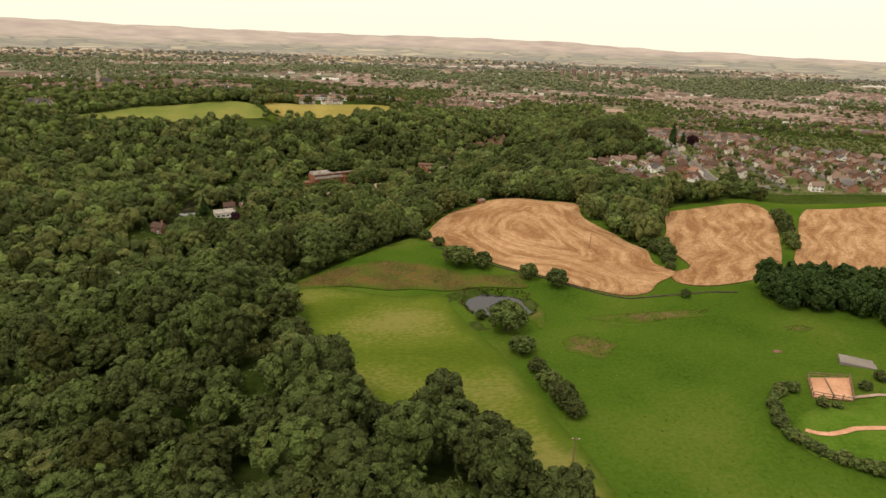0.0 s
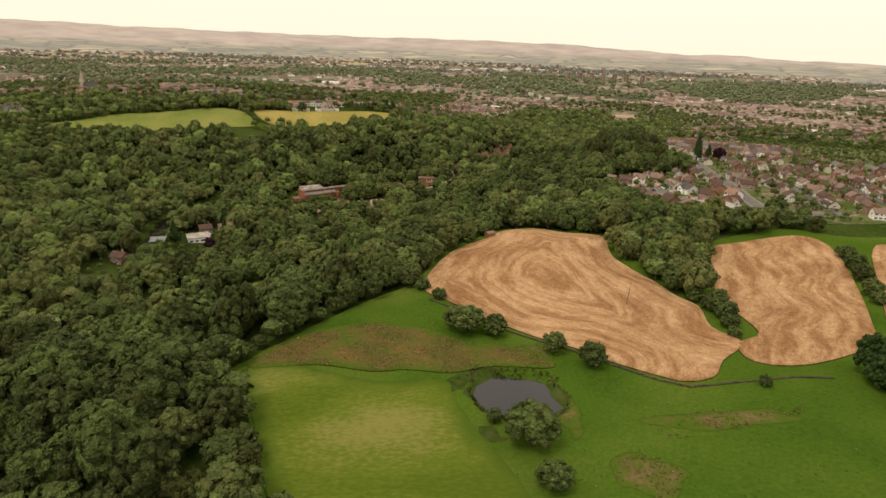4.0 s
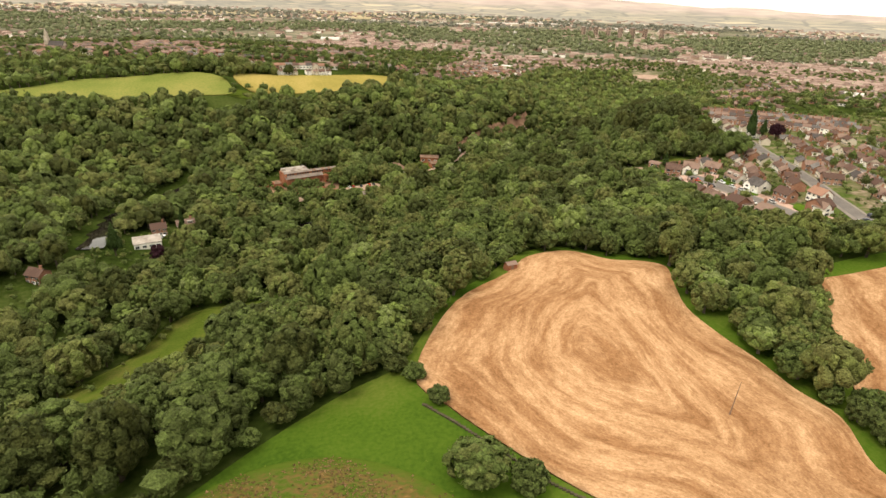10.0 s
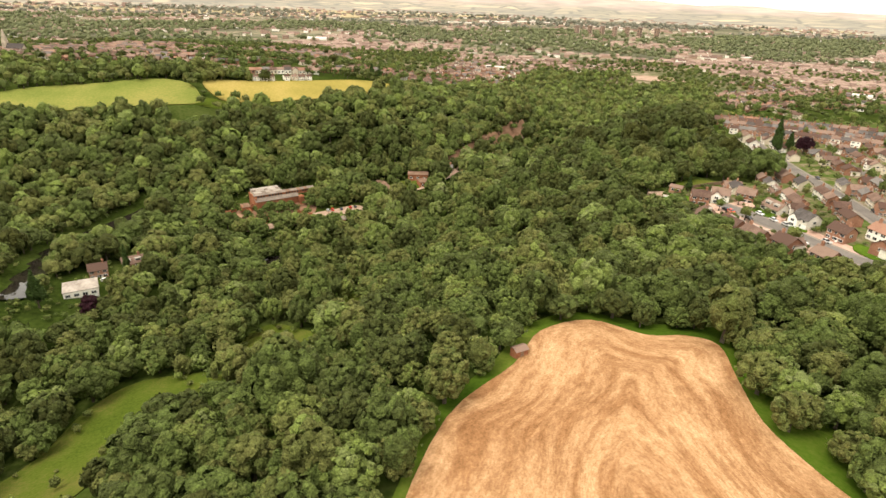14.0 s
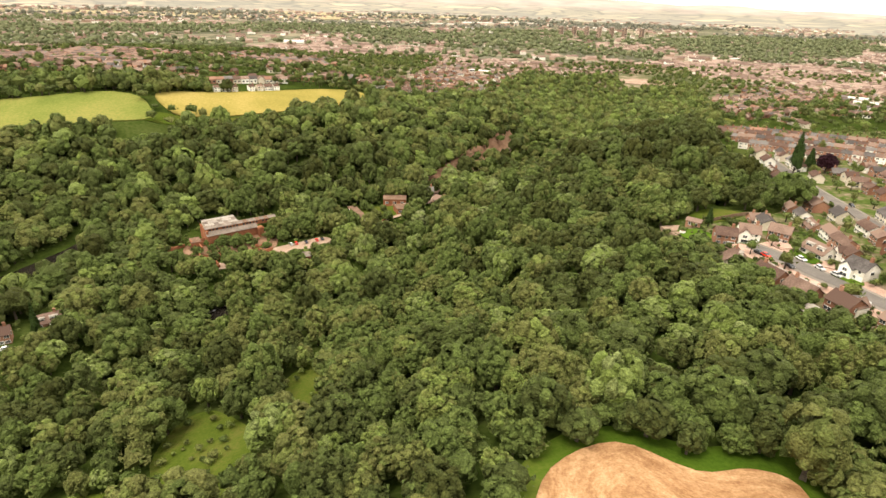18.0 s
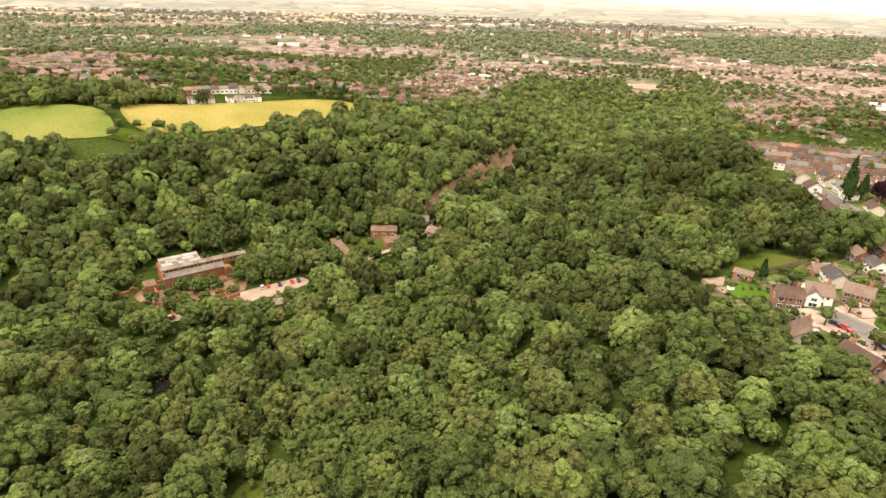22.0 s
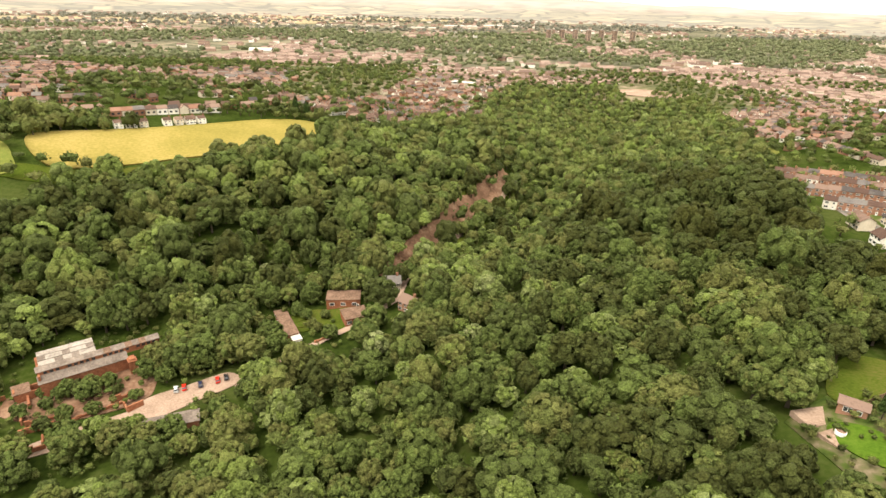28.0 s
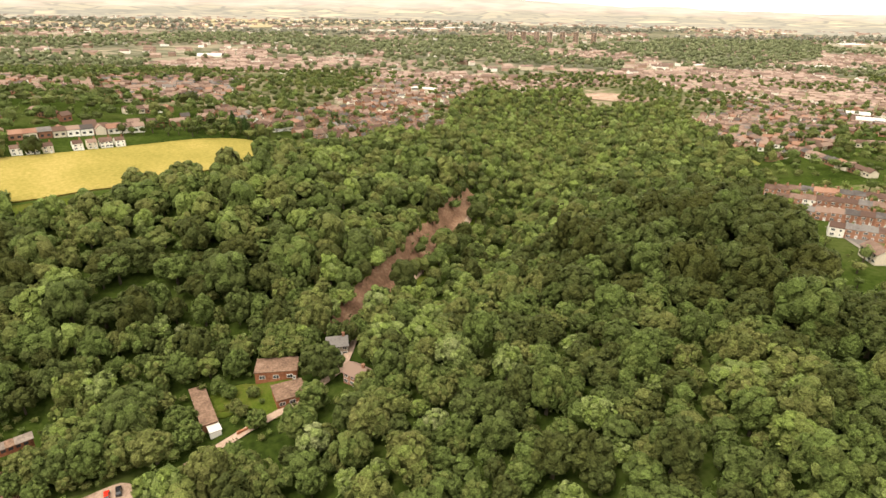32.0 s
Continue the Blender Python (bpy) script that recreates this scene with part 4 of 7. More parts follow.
def wooded(x, y):
    ok = np.ones(x.shape, bool)
    for p in HOLES:
        ok &= ~inside(p, x, y)
    for p in (HAY_A, HAY_B, *CLEARINGS[:3]):
        ok &= ~inside(p, x, y + 8)
    ok &= ~inside(CLEARINGS[0], x, y + 18) & ~inside(CLEARINGS[0], x - 7, y + 8)
    for p, off in ((MILL_YARD, 5), (LOW_YARD, 11), (LOW_HOUSE, 10), (VILLAGE, 3)):
        ok &= ~inside(p, x, y + off)
    ok &= ~(inside(ESTATE, x + 5, y + 9) & (y > 300))
    ok &= ~in_cut(x, y) & ~inside(ESTATE_EDGE, x, y) & ~inside(CUL_EDGE, x, y) & ~inside([(-182, 536), (-150, 540), (-150, 582), (-182, 592)], x, y)
    ok &= (line_distance(RIVER, x, y) > 7.5) & (line_distance(RIVER, x, y + 8) > 5) & (line_distance(RIVER, x - 6, y + 13) > 6) & ~inside(HAY_B, x - 2, y + 13)
    left = np.interp(y, [600, 640, 690, 882, 1040, 1173], [-600, -48, 12, 66, 100, 128])
    right = np.interp(y, [560, 600, 709, 936, 1050, 1120], [900, 222, 263, 359, 377, 300])
    ok &= ~inside([(290, 1015), (300, 1125), (400, 1080), (385, 1005)], x, y)
    ok &= (y < 600) | ((x > left) & (x < right) & (y < 1120))
    fringe = inside(PASTURE, x, y) & (y > 214 - 14 * (x > 62)) & (x < 104) & ~inside(STUBBLE_A, x, y) & ~inside(STUBBLE_B, x, y)
    fringe &= (line_distance(STUBBLE_A + STUBBLE_A[:1], x, y) > 3.2) & (line_distance(STUBBLE_B + STUBBLE_B[:1], x, y) > 3.4)
    return (ok & ~((x > 158) & (y > 250) & (y < 300))) | inside(WEDGE, x, y) | fringe


# main valley woodland: finest where the flight passes closest
def near_zone(x, y):
    return wooded(x, y) & (np.hypot((x - 10) / 1.1, y - np.clip(y, 60, 410)) < 118)


wx, wy = scatter(-260, 260, -80, 560, 7.3, near_zone)
big = 2.7 + 3.1 * RNG.random(len(wx)) ** 1.8 + 1.0 * (RNG.random(len(wx)) < 0.1)
old = (wy < 195) & (wx < 60)
keep = ~old | (RNG.random(len(wx)) < 0.74)
wx, wy, big = wx[keep], wy[keep], np.where(old, big * 1.25, big)[keep]
order = np.argsort(np.hypot(wx - 5, np.where(wy < 230, 230 - wy, np.where(wy > 380, wy - 380, 0))))
near_ids, rest = order[:150], order[150:]


def stand_tint(x, y):
    """Stands of one kind grow together: broad drift and tree-to-tree change."""
    drift = np.sin(x * 0.045 + 1.3 * np.sin(y * 0.021)) * np.sin(y * 0.037 + 0.6) + 0.5 * np.sin(x * 0.11 + y * 0.07) * np.sin(y * 0.09 - x * 0.04)
    t = 0.40 + 0.06 * drift + RNG.normal(0, 0.19, len(x))
    t = np.where((x > 42) & (y > 270) & (y < 640), t - 0.19, t)
    t = np.where((x < -70) & (y < 560), t - 0.12, t)
    olive = drift + RNG.normal(0, 0.35, len(x)) > 0.78
    t = np.where(olive, 0.58 + RNG.normal(0, 0.03, len(x)), t)
    fresh = RNG.random(len(x)) < 0.10 + 0.35 * (np.abs(cut_side(x, y) + 24) < 13) * (y > 490) * (y < 660)
    t = np.where(fresh, 0.78, t)
    old_wood = (y < 200) & (x < 60)
    t = np.where(old_wood & (RNG.random(len(x)) > 0.07), RNG.normal(0.30, 0.11, len(x)), t)
    return np.clip(t, 0.05, 1.0)


old = (wy[rest] < 195) & (wx[rest] < 60)
for ids, kinds, words in ((rest[old], OLD, "old dark olive woodland above the meadow"), (rest[~old], NEAR, "dense mixed green broadleaf woodland filling the valley")):
    wood("woodland_canopy", wx[ids], wy[ids], big[ids], kinds, M_LEAF, words, tints=stand_tint(wx[ids], wy[ids]))
mx, my = scatter(-480, 420, -40, 1120, 6.9, lambda x, y: wooded(x, y) & ~near_zone(x, y))
ms = 2.9 + 2.9 * RNG.random(len(mx)) ** 1.7
beech = (np.hypot((mx - 128) / 52, (my - 484) / 100) < 1) | (np.hypot((mx + 52) / 34, (my - 530) / 26) < 1)
keep = ~beech | (RNG.random(len(mx)) < 0.6)
mx, my, ms, beech = mx[keep], my[keep], np.where(beech, ms * 1.4, ms)[keep], beech[keep]
ms = np.where((cut_side(mx, my) < -10) & (cut_side(mx, my) > -32) & (my > 500) & (my < 670), ms * 0.72, ms)
close = np.hypot(mx, my - np.clip(my, 60, 340)) < 330
wood("woodland_canopy", mx[beech], my[beech], ms[beech], NEAR, M_LEAF, "dark olive beech trees with broad crowns on the ridge", tints=np.clip(RNG.normal(0.24, 0.12, beech.sum()), 0.0, 0.55))
close, far_wood = close & ~beech, ~close & ~beech
wood("woodland_canopy", mx[close], my[close], ms[close], MIDDLE, M_LEAF, "broadleaf woodland on the valley slopes", tints=stand_tint(mx[close], my[close]))
# tint raised by 0.12 to pale the far canopy as haze would
wood("woodland_canopy", mx[far_wood], my[far_wood], ms[far_wood], BEYOND, M_LEAF, "broadleaf woodland further down the valley", tints=np.clip(stand_tint(mx[far_wood], my[far_wood]) + 0.12, 0, 0.8))

ux, uy = scatter(-300, 300, -60, 700, 8.4, lambda x, y: wooded(x, y) & (RNG.random(x.shape) < 0.9))
wood("understorey", ux, uy, RNG.uniform(2.6, 4.2, len(ux)), FARTREE, M_LEAF, "smaller trees and saplings filling gaps in the wood", "woodland", 0.95, tints=RNG.uniform(0.2, 0.5, len(ux)), trunk=False)
STEMS = [raw_mesh("trunk", *stem_mesh(6, 4, k), [M_BARK]) for k in range(3)]
CROWNS = [raw_mesh("crown", v, f, [M_LEAF], np.full(len(f), (0.16, 0.24, 0.30, 0.36, 0.40, 0.46, 0.58, 0.74)[k])) for k, (v, f) in enumerate(FINE_CROWN)]
SMALLCROWNS = [raw_mesh("crown", v, f, [M_LEAF], np.full(len(f), 0.2 + 0.05 * k)) for k, (v, f) in enumerate(NEAR)]
CONECROWNS = [raw_mesh("crown", v, f, [M_CONIFER], np.full(len(f), 0.35)) for v, f in CONE]


def tree(x, y, size, crown, label, category="tree", group="", tall=1.0, foot=0.42, name="tree"):
    """One tree: trunk with limbs, and crown."""
    e = new(name)
    e.location = (x, y, gz(x, y) - 0.1)
    t = new("trunk", STEMS[int(RNG.integers(0, 3))])
    t.parent, t.scale = e, (size * 1.6, size * 1.6, size * (1.0 + foot))
    c = new("crown", crown)
    c.parent, c.location = e, (0, 0, foot * size)
    c.scale, c.rotation_euler = (size, size, size * tall), (0, 0, float(RNG.uniform(0, 6.28)))
    return tagged(e, label, category, group)


for i in near_ids:
    tree(wx[i], wy[i], big[i], CROWNS[int(RNG.integers(0, 8))], "broadleaf tree with a full clumped green crown", group="valley wood trees", tall=float(RNG.uniform(0.85, 1.25)))

# ---- buildings ----
class Solid:
    """Collects faces of several simple solids into one mesh."""

    def __init__(self):
        self.v, self.f, self.m = [], [], []

    def box(self, x0, x1, y0, y1, z0, z1, mat=0, taper=0.0):
        b = len(self.v)
        for z, t in ((z0, 0), (z1, taper)):
            self.v += [(x0 + t, y0 + t, z), (x1 - t, y0 + t, z), (x1 - t, y1 - t, z), (x0 + t, y1 - t, z)]
        self.f += [(b + 3, b + 2, b + 1, b), (b + 4, b + 5, b + 6, b + 7), (b, b + 1, b + 5, b + 4), (b + 1, b + 2, b + 6, b + 5), (b + 2, b + 3, b + 7, b + 6), (b + 3, b, b + 4, b + 7)]
        self.m += [mat] * 6
        return self

    def gable(self, x0, x1, y0, y1, z0, z1, rise, mat=0):
        """Walls with two gables, ridge along x."""
        b, ym = len(self.v), (y0 + y1) / 2
        self.v += [(x0, y0, z0), (x1, y0, z0), (x1, y1, z0), (x0, y1, z0), (x0, y0, z1), (x1, y0, z1), (x1, y1, z1), (x0, y1, z1), (x0, ym, z1 + rise), (x1, ym, z1 + rise)]
        self.f += [(b, b + 1, b + 5, b + 4), (b + 2, b + 3, b + 7, b + 6), (b + 1, b + 2, b + 6, b + 9, b + 5), (b + 3, b, b + 4, b + 8, b + 7)]
        self.m += [mat] * 4
        return self

    def roof(self, x0, x1, y0, y1, z1, rise, over=0.35, thick=0.18, hip=0.0, mat=0):
        """Pitched slab with eaves, ridge along x; hip draws the ridge ends in."""
        b, ym = len(self.v), (y0 + y1) / 2
        drop = over * rise / ((y1 - y0) / 2)
        for dz in (0, thick):
            self.v += [(x0 - over, y0 - over, z1 - drop + dz), (x1 + over, y0 - over, z1 - drop + dz), (x1 + over, y1 + over, z1 - drop + dz), (x0 - over, y1 + over, z1 - drop + dz),
                       (x0 - over + hip, ym, z1 + rise + dz), (x1 + over - hip, ym, z1 + rise + dz)]
        t = b + 6
        self.f += [(t, t + 1, t + 5, t + 4), (t + 2, t + 3, t + 4, t + 5), (b + 1, b, b + 4, b + 5), (b + 3, b + 2, b + 5, b + 4),
                   (b, b + 1, t + 1, t), (b + 2, b + 3, t + 3, t + 2)]
        self.m += [mat] * 6
        if hip:
            self.f += [(t + 1, t + 2, t + 5), (t + 3, t, t + 4)]
            self.m += [mat] * 2
        self.f += [(b + 1, b + 5, t + 5, t + 1), (b + 5, b + 2, t + 2, t + 5), (b + 4, b, t, t + 4), (b + 3, b + 4, t + 4, t + 3)]
        self.m += [mat] * 4
        return self

    def mesh(self, name, mats):
        return mesh_of(name, self.v, self.f, mats, self.m)


def part(name, me, parent, label="", at=(0, 0, 0), turn=0.0):
    """One mesh under a thing or under a part."""
    o = new(name, me)
    o.parent, o.location, o.rotation_euler = parent, at, (0, 0, turn)
    return tagged(o, label) if label else o


def window_mesh(w, h):
    s = Solid().box(-w / 2, w / 2, -0.06, 0.03, -h / 2, h / 2, 0)
    n = 2 if w > 1 else 1
    for k in range(n):
        a, b = -w / 2 + 0.09 + k * (w - 0.09) / n, -w / 2 + (k + 1) * (w - 0.09) / n
        s.box(a, b, -0.075, -0.061, -h / 2 + 0.09, h / 2 - 0.09, 1)
    return s.mesh("window", [M_FRAME, M_GLASS])


WIN_L, WIN_S, WIN_W = window_mesh(1.7, 1.2), window_mesh(1.0, 1.1), window_mesh(2.4, 1.3)
DOOR = Solid().box(-0.5, 0.5, -0.07, 0.03, 0, 2.05, 0).box(-0.3, 0.3, -0.085, -0.07, 1.2, 1.8, 1).mesh("door", [M_FRAME, M_GLASS])
CHIMNEY = Solid().box(-0.5, 0.5, -0.35, 0.35, -0.8, 1.3, 0).box(-0.57, 0.57, -0.42, 0.42, 1.3, 1.45, 0).box(-0.3, -0.05, -0.13, 0.13, 1.45, 1.85, 1, 0.03).box(0.1, 0.35, -0.13, 0.13, 1.45, 1.85, 1, 0.03).mesh("chimney", [M_BRICK, M_REDTILE])
HOUSE_CACHE = {}


def ground_under(x, y, r=4.0):
    return float(np.min(ground(np.array([x - r, x + r, x, x]), np.array([y, y, y - r, y + r]))))


def house(x, y, turn, style, wall, roof, label, group="houses", category="house"):
    """A house with walls, roof, chimney, windows and door. style: terrace, semi, detached, bungalow, gabled."""
    small = {"hay field houses": 0.72, "terraced rows": 0.82, "valley buildings": 0.85, "cul-de-sac houses": 0.86}.get(group, 0.74)
    key = (style, wall.name, roof.name, small)
    at = Matrix.Translation((x, y, ground_under(x, y))) @ Matrix.Rotation(turn, 4, "Z")
    if key in HOUSE_CACHE:
        e = copy_thing(HOUSE_CACHE[key], at)
        return tagged(e, label, category, group)
    w, d, h, rise = {"terrace": (6.2, 7.2, 4.5, 1.9), "semi": (10.5, 6.8, 4.5, 2.2), "detached": (7.6, 6.6, 4.5, 2.3), "bungalow": (9.6, 6.8, 2.6, 2.7), "gabled": (7.6, 7.6, 4.3, 2.5)}[style]
    e = new("house")
    e.matrix_basis = at @ Matrix.Scale(small, 4)
    x0, x1, y0, y1 = -w / 2, w / 2, -d / 2, d / 2
    s = Solid().gable(x0, x1, y0, y1, -1.5, h, rise - 0.05)
    r = Solid().roof(x0, x1, y0, y1, h, rise, 0.08 if style == "terrace" else 0.4)
    part("outer_wall", s.mesh("outer_wall", [wall]), e)
    part("roof", r.mesh("roof", [roof]), e)
    part("chimney", CHIMNEY, e, "", (w * 0.32, 0, h + rise))
    two = h > 4
    faces = ((-1, y0 - 0.02, 0.0), (1, y1 + 0.02, math.pi))
    for side, yy, t in faces[:1] if group in ("terraced rows", "hillside houses") else faces:
        xs = {"terrace": (-1.5, 1.5), "semi": (-4, -1.7, 1.7, 4), "detached": (-2.6, 0.1, 2.6), "bungalow": (-3.3, 3.2), "gabled": (-2.2, 2.2)}[style]
        for k, xx in enumerate(xs):
            if not (side < 0 and xx == xs[-1] and style == "terrace"):
                part("window", WIN_W if style in ("bungalow", "gabled") else WIN_L, e, "", (xx, yy, 1.45), t)
            if two:
                part("window", WIN_L if k % 2 == 0 else WIN_S, e, "", (xx, yy, 3.6), t)
    part("door", DOOR, e, "white front door", (xs[-1] if style == "terrace" else 1.0, y0 - 0.02, 0.05))
    if style in ("gabled", "detached", "bungalow"):
        part("window", WIN_L, e, "", (x1 + 0.02, 0, h * 0.75), math.pi / 2)
        part("window", WIN_L, e, "", (x0 - 0.02, 0, h * 0.75), -math.pi / 2)
    if style == "bungalow":
        for xx in (-2.3, 2.3):
            dm = part("dormer", Solid().box(-1.4, 1.4, -2.4, 0.2, 2.2, 4.5).box(-1.6, 1.6, -2.6, 0.4, 4.5, 4.68, 1).mesh("dormer", [M_WHITE, M_FLATROOF]), e, "white box dormer", (xx, 0, 0))
            part("window", WIN_W, dm, "", (0, -2.43, 3.6))
    if style == "gabled":
        bay = Solid().gable(-5.2, 0, -2.2, 2.2, -1.5, h - 0.4, 2.0)
        part("front_gable", bay.mesh("front_gable", [M_WHITE]), e, "white rendered front gable", (-1.8, 0, 0), math.pi / 2)
        part("gable_roof", Solid().roof(-5.2, 0, -2.2, 2.2, h - 0.4, 2.05, 0.3).mesh("gable_roof", [roof]), e, "", (-1.8, 0, 0), math.pi / 2)
        part("window", WIN_L, e, "", (-1.8, -5.23, 3.1))
        part("window", WIN_W, e, "", (-1.8, -5.23, 1.3))
        part("garage_door", Solid().box(-1.2, 1.2, -0.08, 0.02, 0, 2.1).mesh("garage_door", [M_FRAME]), e, "pale garage door", (2.6, y0 - 0.03, 0))
    HOUSE_CACHE[key] = e
    return tagged(e, label, category, group)


HR = random.Random(11)
THING_SPOTS = []
WALLS = {"red brick": M_BRICK, "white rendered": M_WHITE, "cream rendered": M_CREAM}
ROOFS = {"brown tiled": M_TILE, "grey slate": M_SLATE, "orange tiled": M_REDTILE}
PLAIN = {"terrace": "terraced house", "semi": "semi-detached pair", "detached": "detached house", "bungalow": "dormer bungalow", "gabled": "front-gabled house"}


def put_house(x, y, turn, style, wall, roof, where, group):
    THING_SPOTS.append((x, y))
    return house(x, y, turn, style, WALLS[wall], ROOFS[roof], f"{wall} {PLAIN[style]} with {roof} roof {where}", group)


# the estate on the plateau: cul-de-sac first
sheet("estate_gardens", ESTATE, 0.12, M_GARDEN, "lawns, patios and planting between the estate's houses", "gardens", 8, False)
CUL = [(112, 366), (115, 358), (117.5, 350), (118.5, 344), (121.5, 336), (124.5, 326), (130, 312), (137, 302), (150, 299), (175, 296)]
MAIN = [(196, 530), (188, 486), (181, 445), (172, 402), (163, 367), (154, 330), (150, 299), (148, 290)]
for road in (CUL, MAIN):
    strip("pavement", road, 7.4, 0.26, M_PAVE, "pale concrete pavement beside the estate road", "pavement")
    strip("road", road, 4.8, 0.38, M_ROAD, "grey asphalt estate road", "road")
for x, y, a, st, wl, rf in (
    (106.5, 373, -15, "detached", "red brick", "brown tiled"), (114.5, 373, -20, "gabled", "white rendered", "brown tiled"), (123.5, 370, -40, "detached", "red brick", "brown tiled"),
    (127.5, 355.5, -75, "bungalow", "white rendered", "brown tiled"), (129.5, 339.5, -72, "gabled", "white rendered", "grey slate"), (134, 327, -70, "detached", "red brick", "brown tiled"),
    (101.5, 355.5, 60, "bungalow", "cream rendered", "brown tiled"), (106, 343, 108, "bungalow", "red brick", "brown tiled"), (109, 332.5, 108, "bungalow", "red brick", "brown tiled"),
    (113.5, 322, 108, "gabled", "red brick", "brown tiled"), (119.5, 311, 108, "detached", "red brick", "brown tiled"), (140, 314, 20, "gabled", "red brick", "brown tiled"),
    (146, 325, 105, "detached", "white rendered", "orange tiled"), (159, 406, -100, "semi", "red brick", "brown tiled"), (157, 389, -100, "detached", "cream rendered", "grey slate"), (181, 481, -100, "detached", "white rendered", "brown tiled"), (169.5, 449, -100, "semi", "red brick", "brown tiled"), (164, 426, -100, "detached", "red brick", "brown tiled"), (186, 499, -100, "semi", "cream rendered", "brown tiled"), (175, 465, -100, "bungalow", "red brick", "brown tiled")):
    put_house(x, y, radians(a), st, wl, rf, "on the cul-de-sac", "cul-de-sac houses")

strip("driveway", CUL[:8], 15, 0.2, M_DRIVE, "pink paved drives along the cul-de-sac", "driveway", 3)
for pts in ([(103, 362), (105, 369), (110, 368.5), (113, 364), (109, 360)], [(118.5, 365), (120, 370), (125, 366.5), (123, 361), (119, 361)], [(123, 347), (125.5, 351), (128, 348), (126, 344)]):
    sheet("driveway", pts, 0.34, M_DRIVE, "pink paved driveway in front of the houses", "driveway", 2, False)
for pts in ([(119.8, 357.5), (124, 360), (126, 352), (121.5, 348.8)], [(123, 342), (128, 338), (127, 333.6), (124, 336)], [(133, 318), (138, 322), (140, 306), (136, 307)]):
    sheet("front_lawn", pts, 0.36, M_LAWN, "small mown front lawn beside the road", "lawn", 2)

TERRACE_AT = [(206, 588), (197, 567), (192, 545), (188, 524)]
for k, (sx, sy) in enumerate(TERRACE_AT):
    for i in range(20 if k < 3 else 16):
        px, py = sx + 0.8 * 5.0 * (i + 0.5), sy - 0.6 * 5.0 * (i + 0.5)
        rf = "orange tiled" if (k == 0 and i in (4, 5)) else ("grey slate" if HR.random() < 0.25 else "brown tiled")
        put_house(px, py, math.atan2(-0.6, 0.8), "terrace", "white rendered" if HR.random() < 0.2 else "red brick", rf, "in a long row", "terraced rows")
placed, estate_rest = [], []
for col in range(-1, 12):
    for side in (-1, 1):
        y = 280.0
        while y < 560:
            y += HR.uniform(8.6, 11.4)
            mxr = 163 + (y - 367) * 0.2 - (0.12 * max(0, 367 - y))
            px, py = mxr + col * 32 + side * 8.6 + HR.uniform(-0.8, 0.8), y + HR.uniform(-0.8, 0.8)
            if (px - 186) * 0.6 + (py - 510) * 0.8 > 0 or HR.random() < 0.06:
                continue
            if not bool(inside(ESTATE, np.array([px]), np.array([py]))[0]) or px > 505 or line_distance(CUL, np.array([px]), np.array([py]))[0] < 9 or any(math.hypot(px - q[0], py - q[1]) < 8.5 for q in THING_SPOTS[:20]) or line_distance(MAIN, np.array([px]), np.array([py]))[0] < 6.5:
                continue
            if any(math.hypot(px - q[0], py - q[1]) < 7.4 for q in placed):
                continue
            placed.append((px, py))
            st = HR.choice(["semi", "detached", "gabled", "bungalow", "detached", "semi", "bungalow"])
            wl = HR.choice(["red brick", "red brick", "red brick", "white rendered", "cream rendered"])
            rf = HR.choice(["brown tiled", "brown tiled", "brown tiled", "grey slate", "brown tiled"])
            turn = radians(78 if side < 0 else -102) + HR.uniform(-0.12, 0.12) + (HR.random() < 0.3) * math.pi / 2
            if col < 4:
                put_house(px, py, turn, st, wl, rf, "on the estate", "estate houses")
            else:
                estate_rest.append((px, py, turn))
for col in range(1, 9):
    strip("road", [(163 + 32 * col + (y - 367) * 0.2, y) for y in range(292, 500 - 22 * col, 14)], 4.6, 0.38, M_ROAD, "grey asphalt estate road", "road")

# houses by the hay field
for k in range(8):
    px, py = -147 + 5.2 * k, 627 + 3.5 * k
    if k != 3:
        put_house(px, py, math.atan2(4.3, 6.6), "detached" if k in (1, 6) else "terrace", ("white rendered", "cream rendered", "white rendered")[k * 2 % 3], "brown tiled", "beside the hay field", "hay field houses")
put_house(-238, 632, 0.4, "detached", "white rendered", "brown tiled", "among tall trees", "hillside houses")

# ---- distant town: joined houses, blocks and trees ----
TOWN_MATS = [M_BRICK, M_WHITE, M_CREAM, M_TOWNTILE, M_SLATE, M_REDTILE, M_GLASS]


def far_house(s, x, y, turn, w, d, h, rise, wall, roof, panes):
    z = gz(x, y) if y < 1400 else 6.0
    t = Solid().gable(-w / 2, w / 2, -d / 2, d / 2, -1, h, rise - 0.05, wall).roof(-w / 2, w / 2, -d / 2, d / 2, h, rise, 0.3, 0.18, 0, roof)
    if panes:
        n = max(2, int(w / 4))
        for k in range(n):
            xx = -w / 2 + (k + 0.5) * w / n
            for zz in ((1.4, 3.9) if h > 4 else (1.4,)):
                t.box(xx - 0.7, xx + 0.7, -d / 2 - 0.06, -d / 2 + 0.02, zz - 0.55, zz + 0.55, 6)
    c, q, b = math.cos(turn), math.sin(turn), len(s.v)
    s.v += [(x + a * c - e * q, y + a * q + e * c, z + g) for a, e, g in t.v]
    s.f += [tuple(i + b for i in f) for f in t.f]
    s.m += t.m


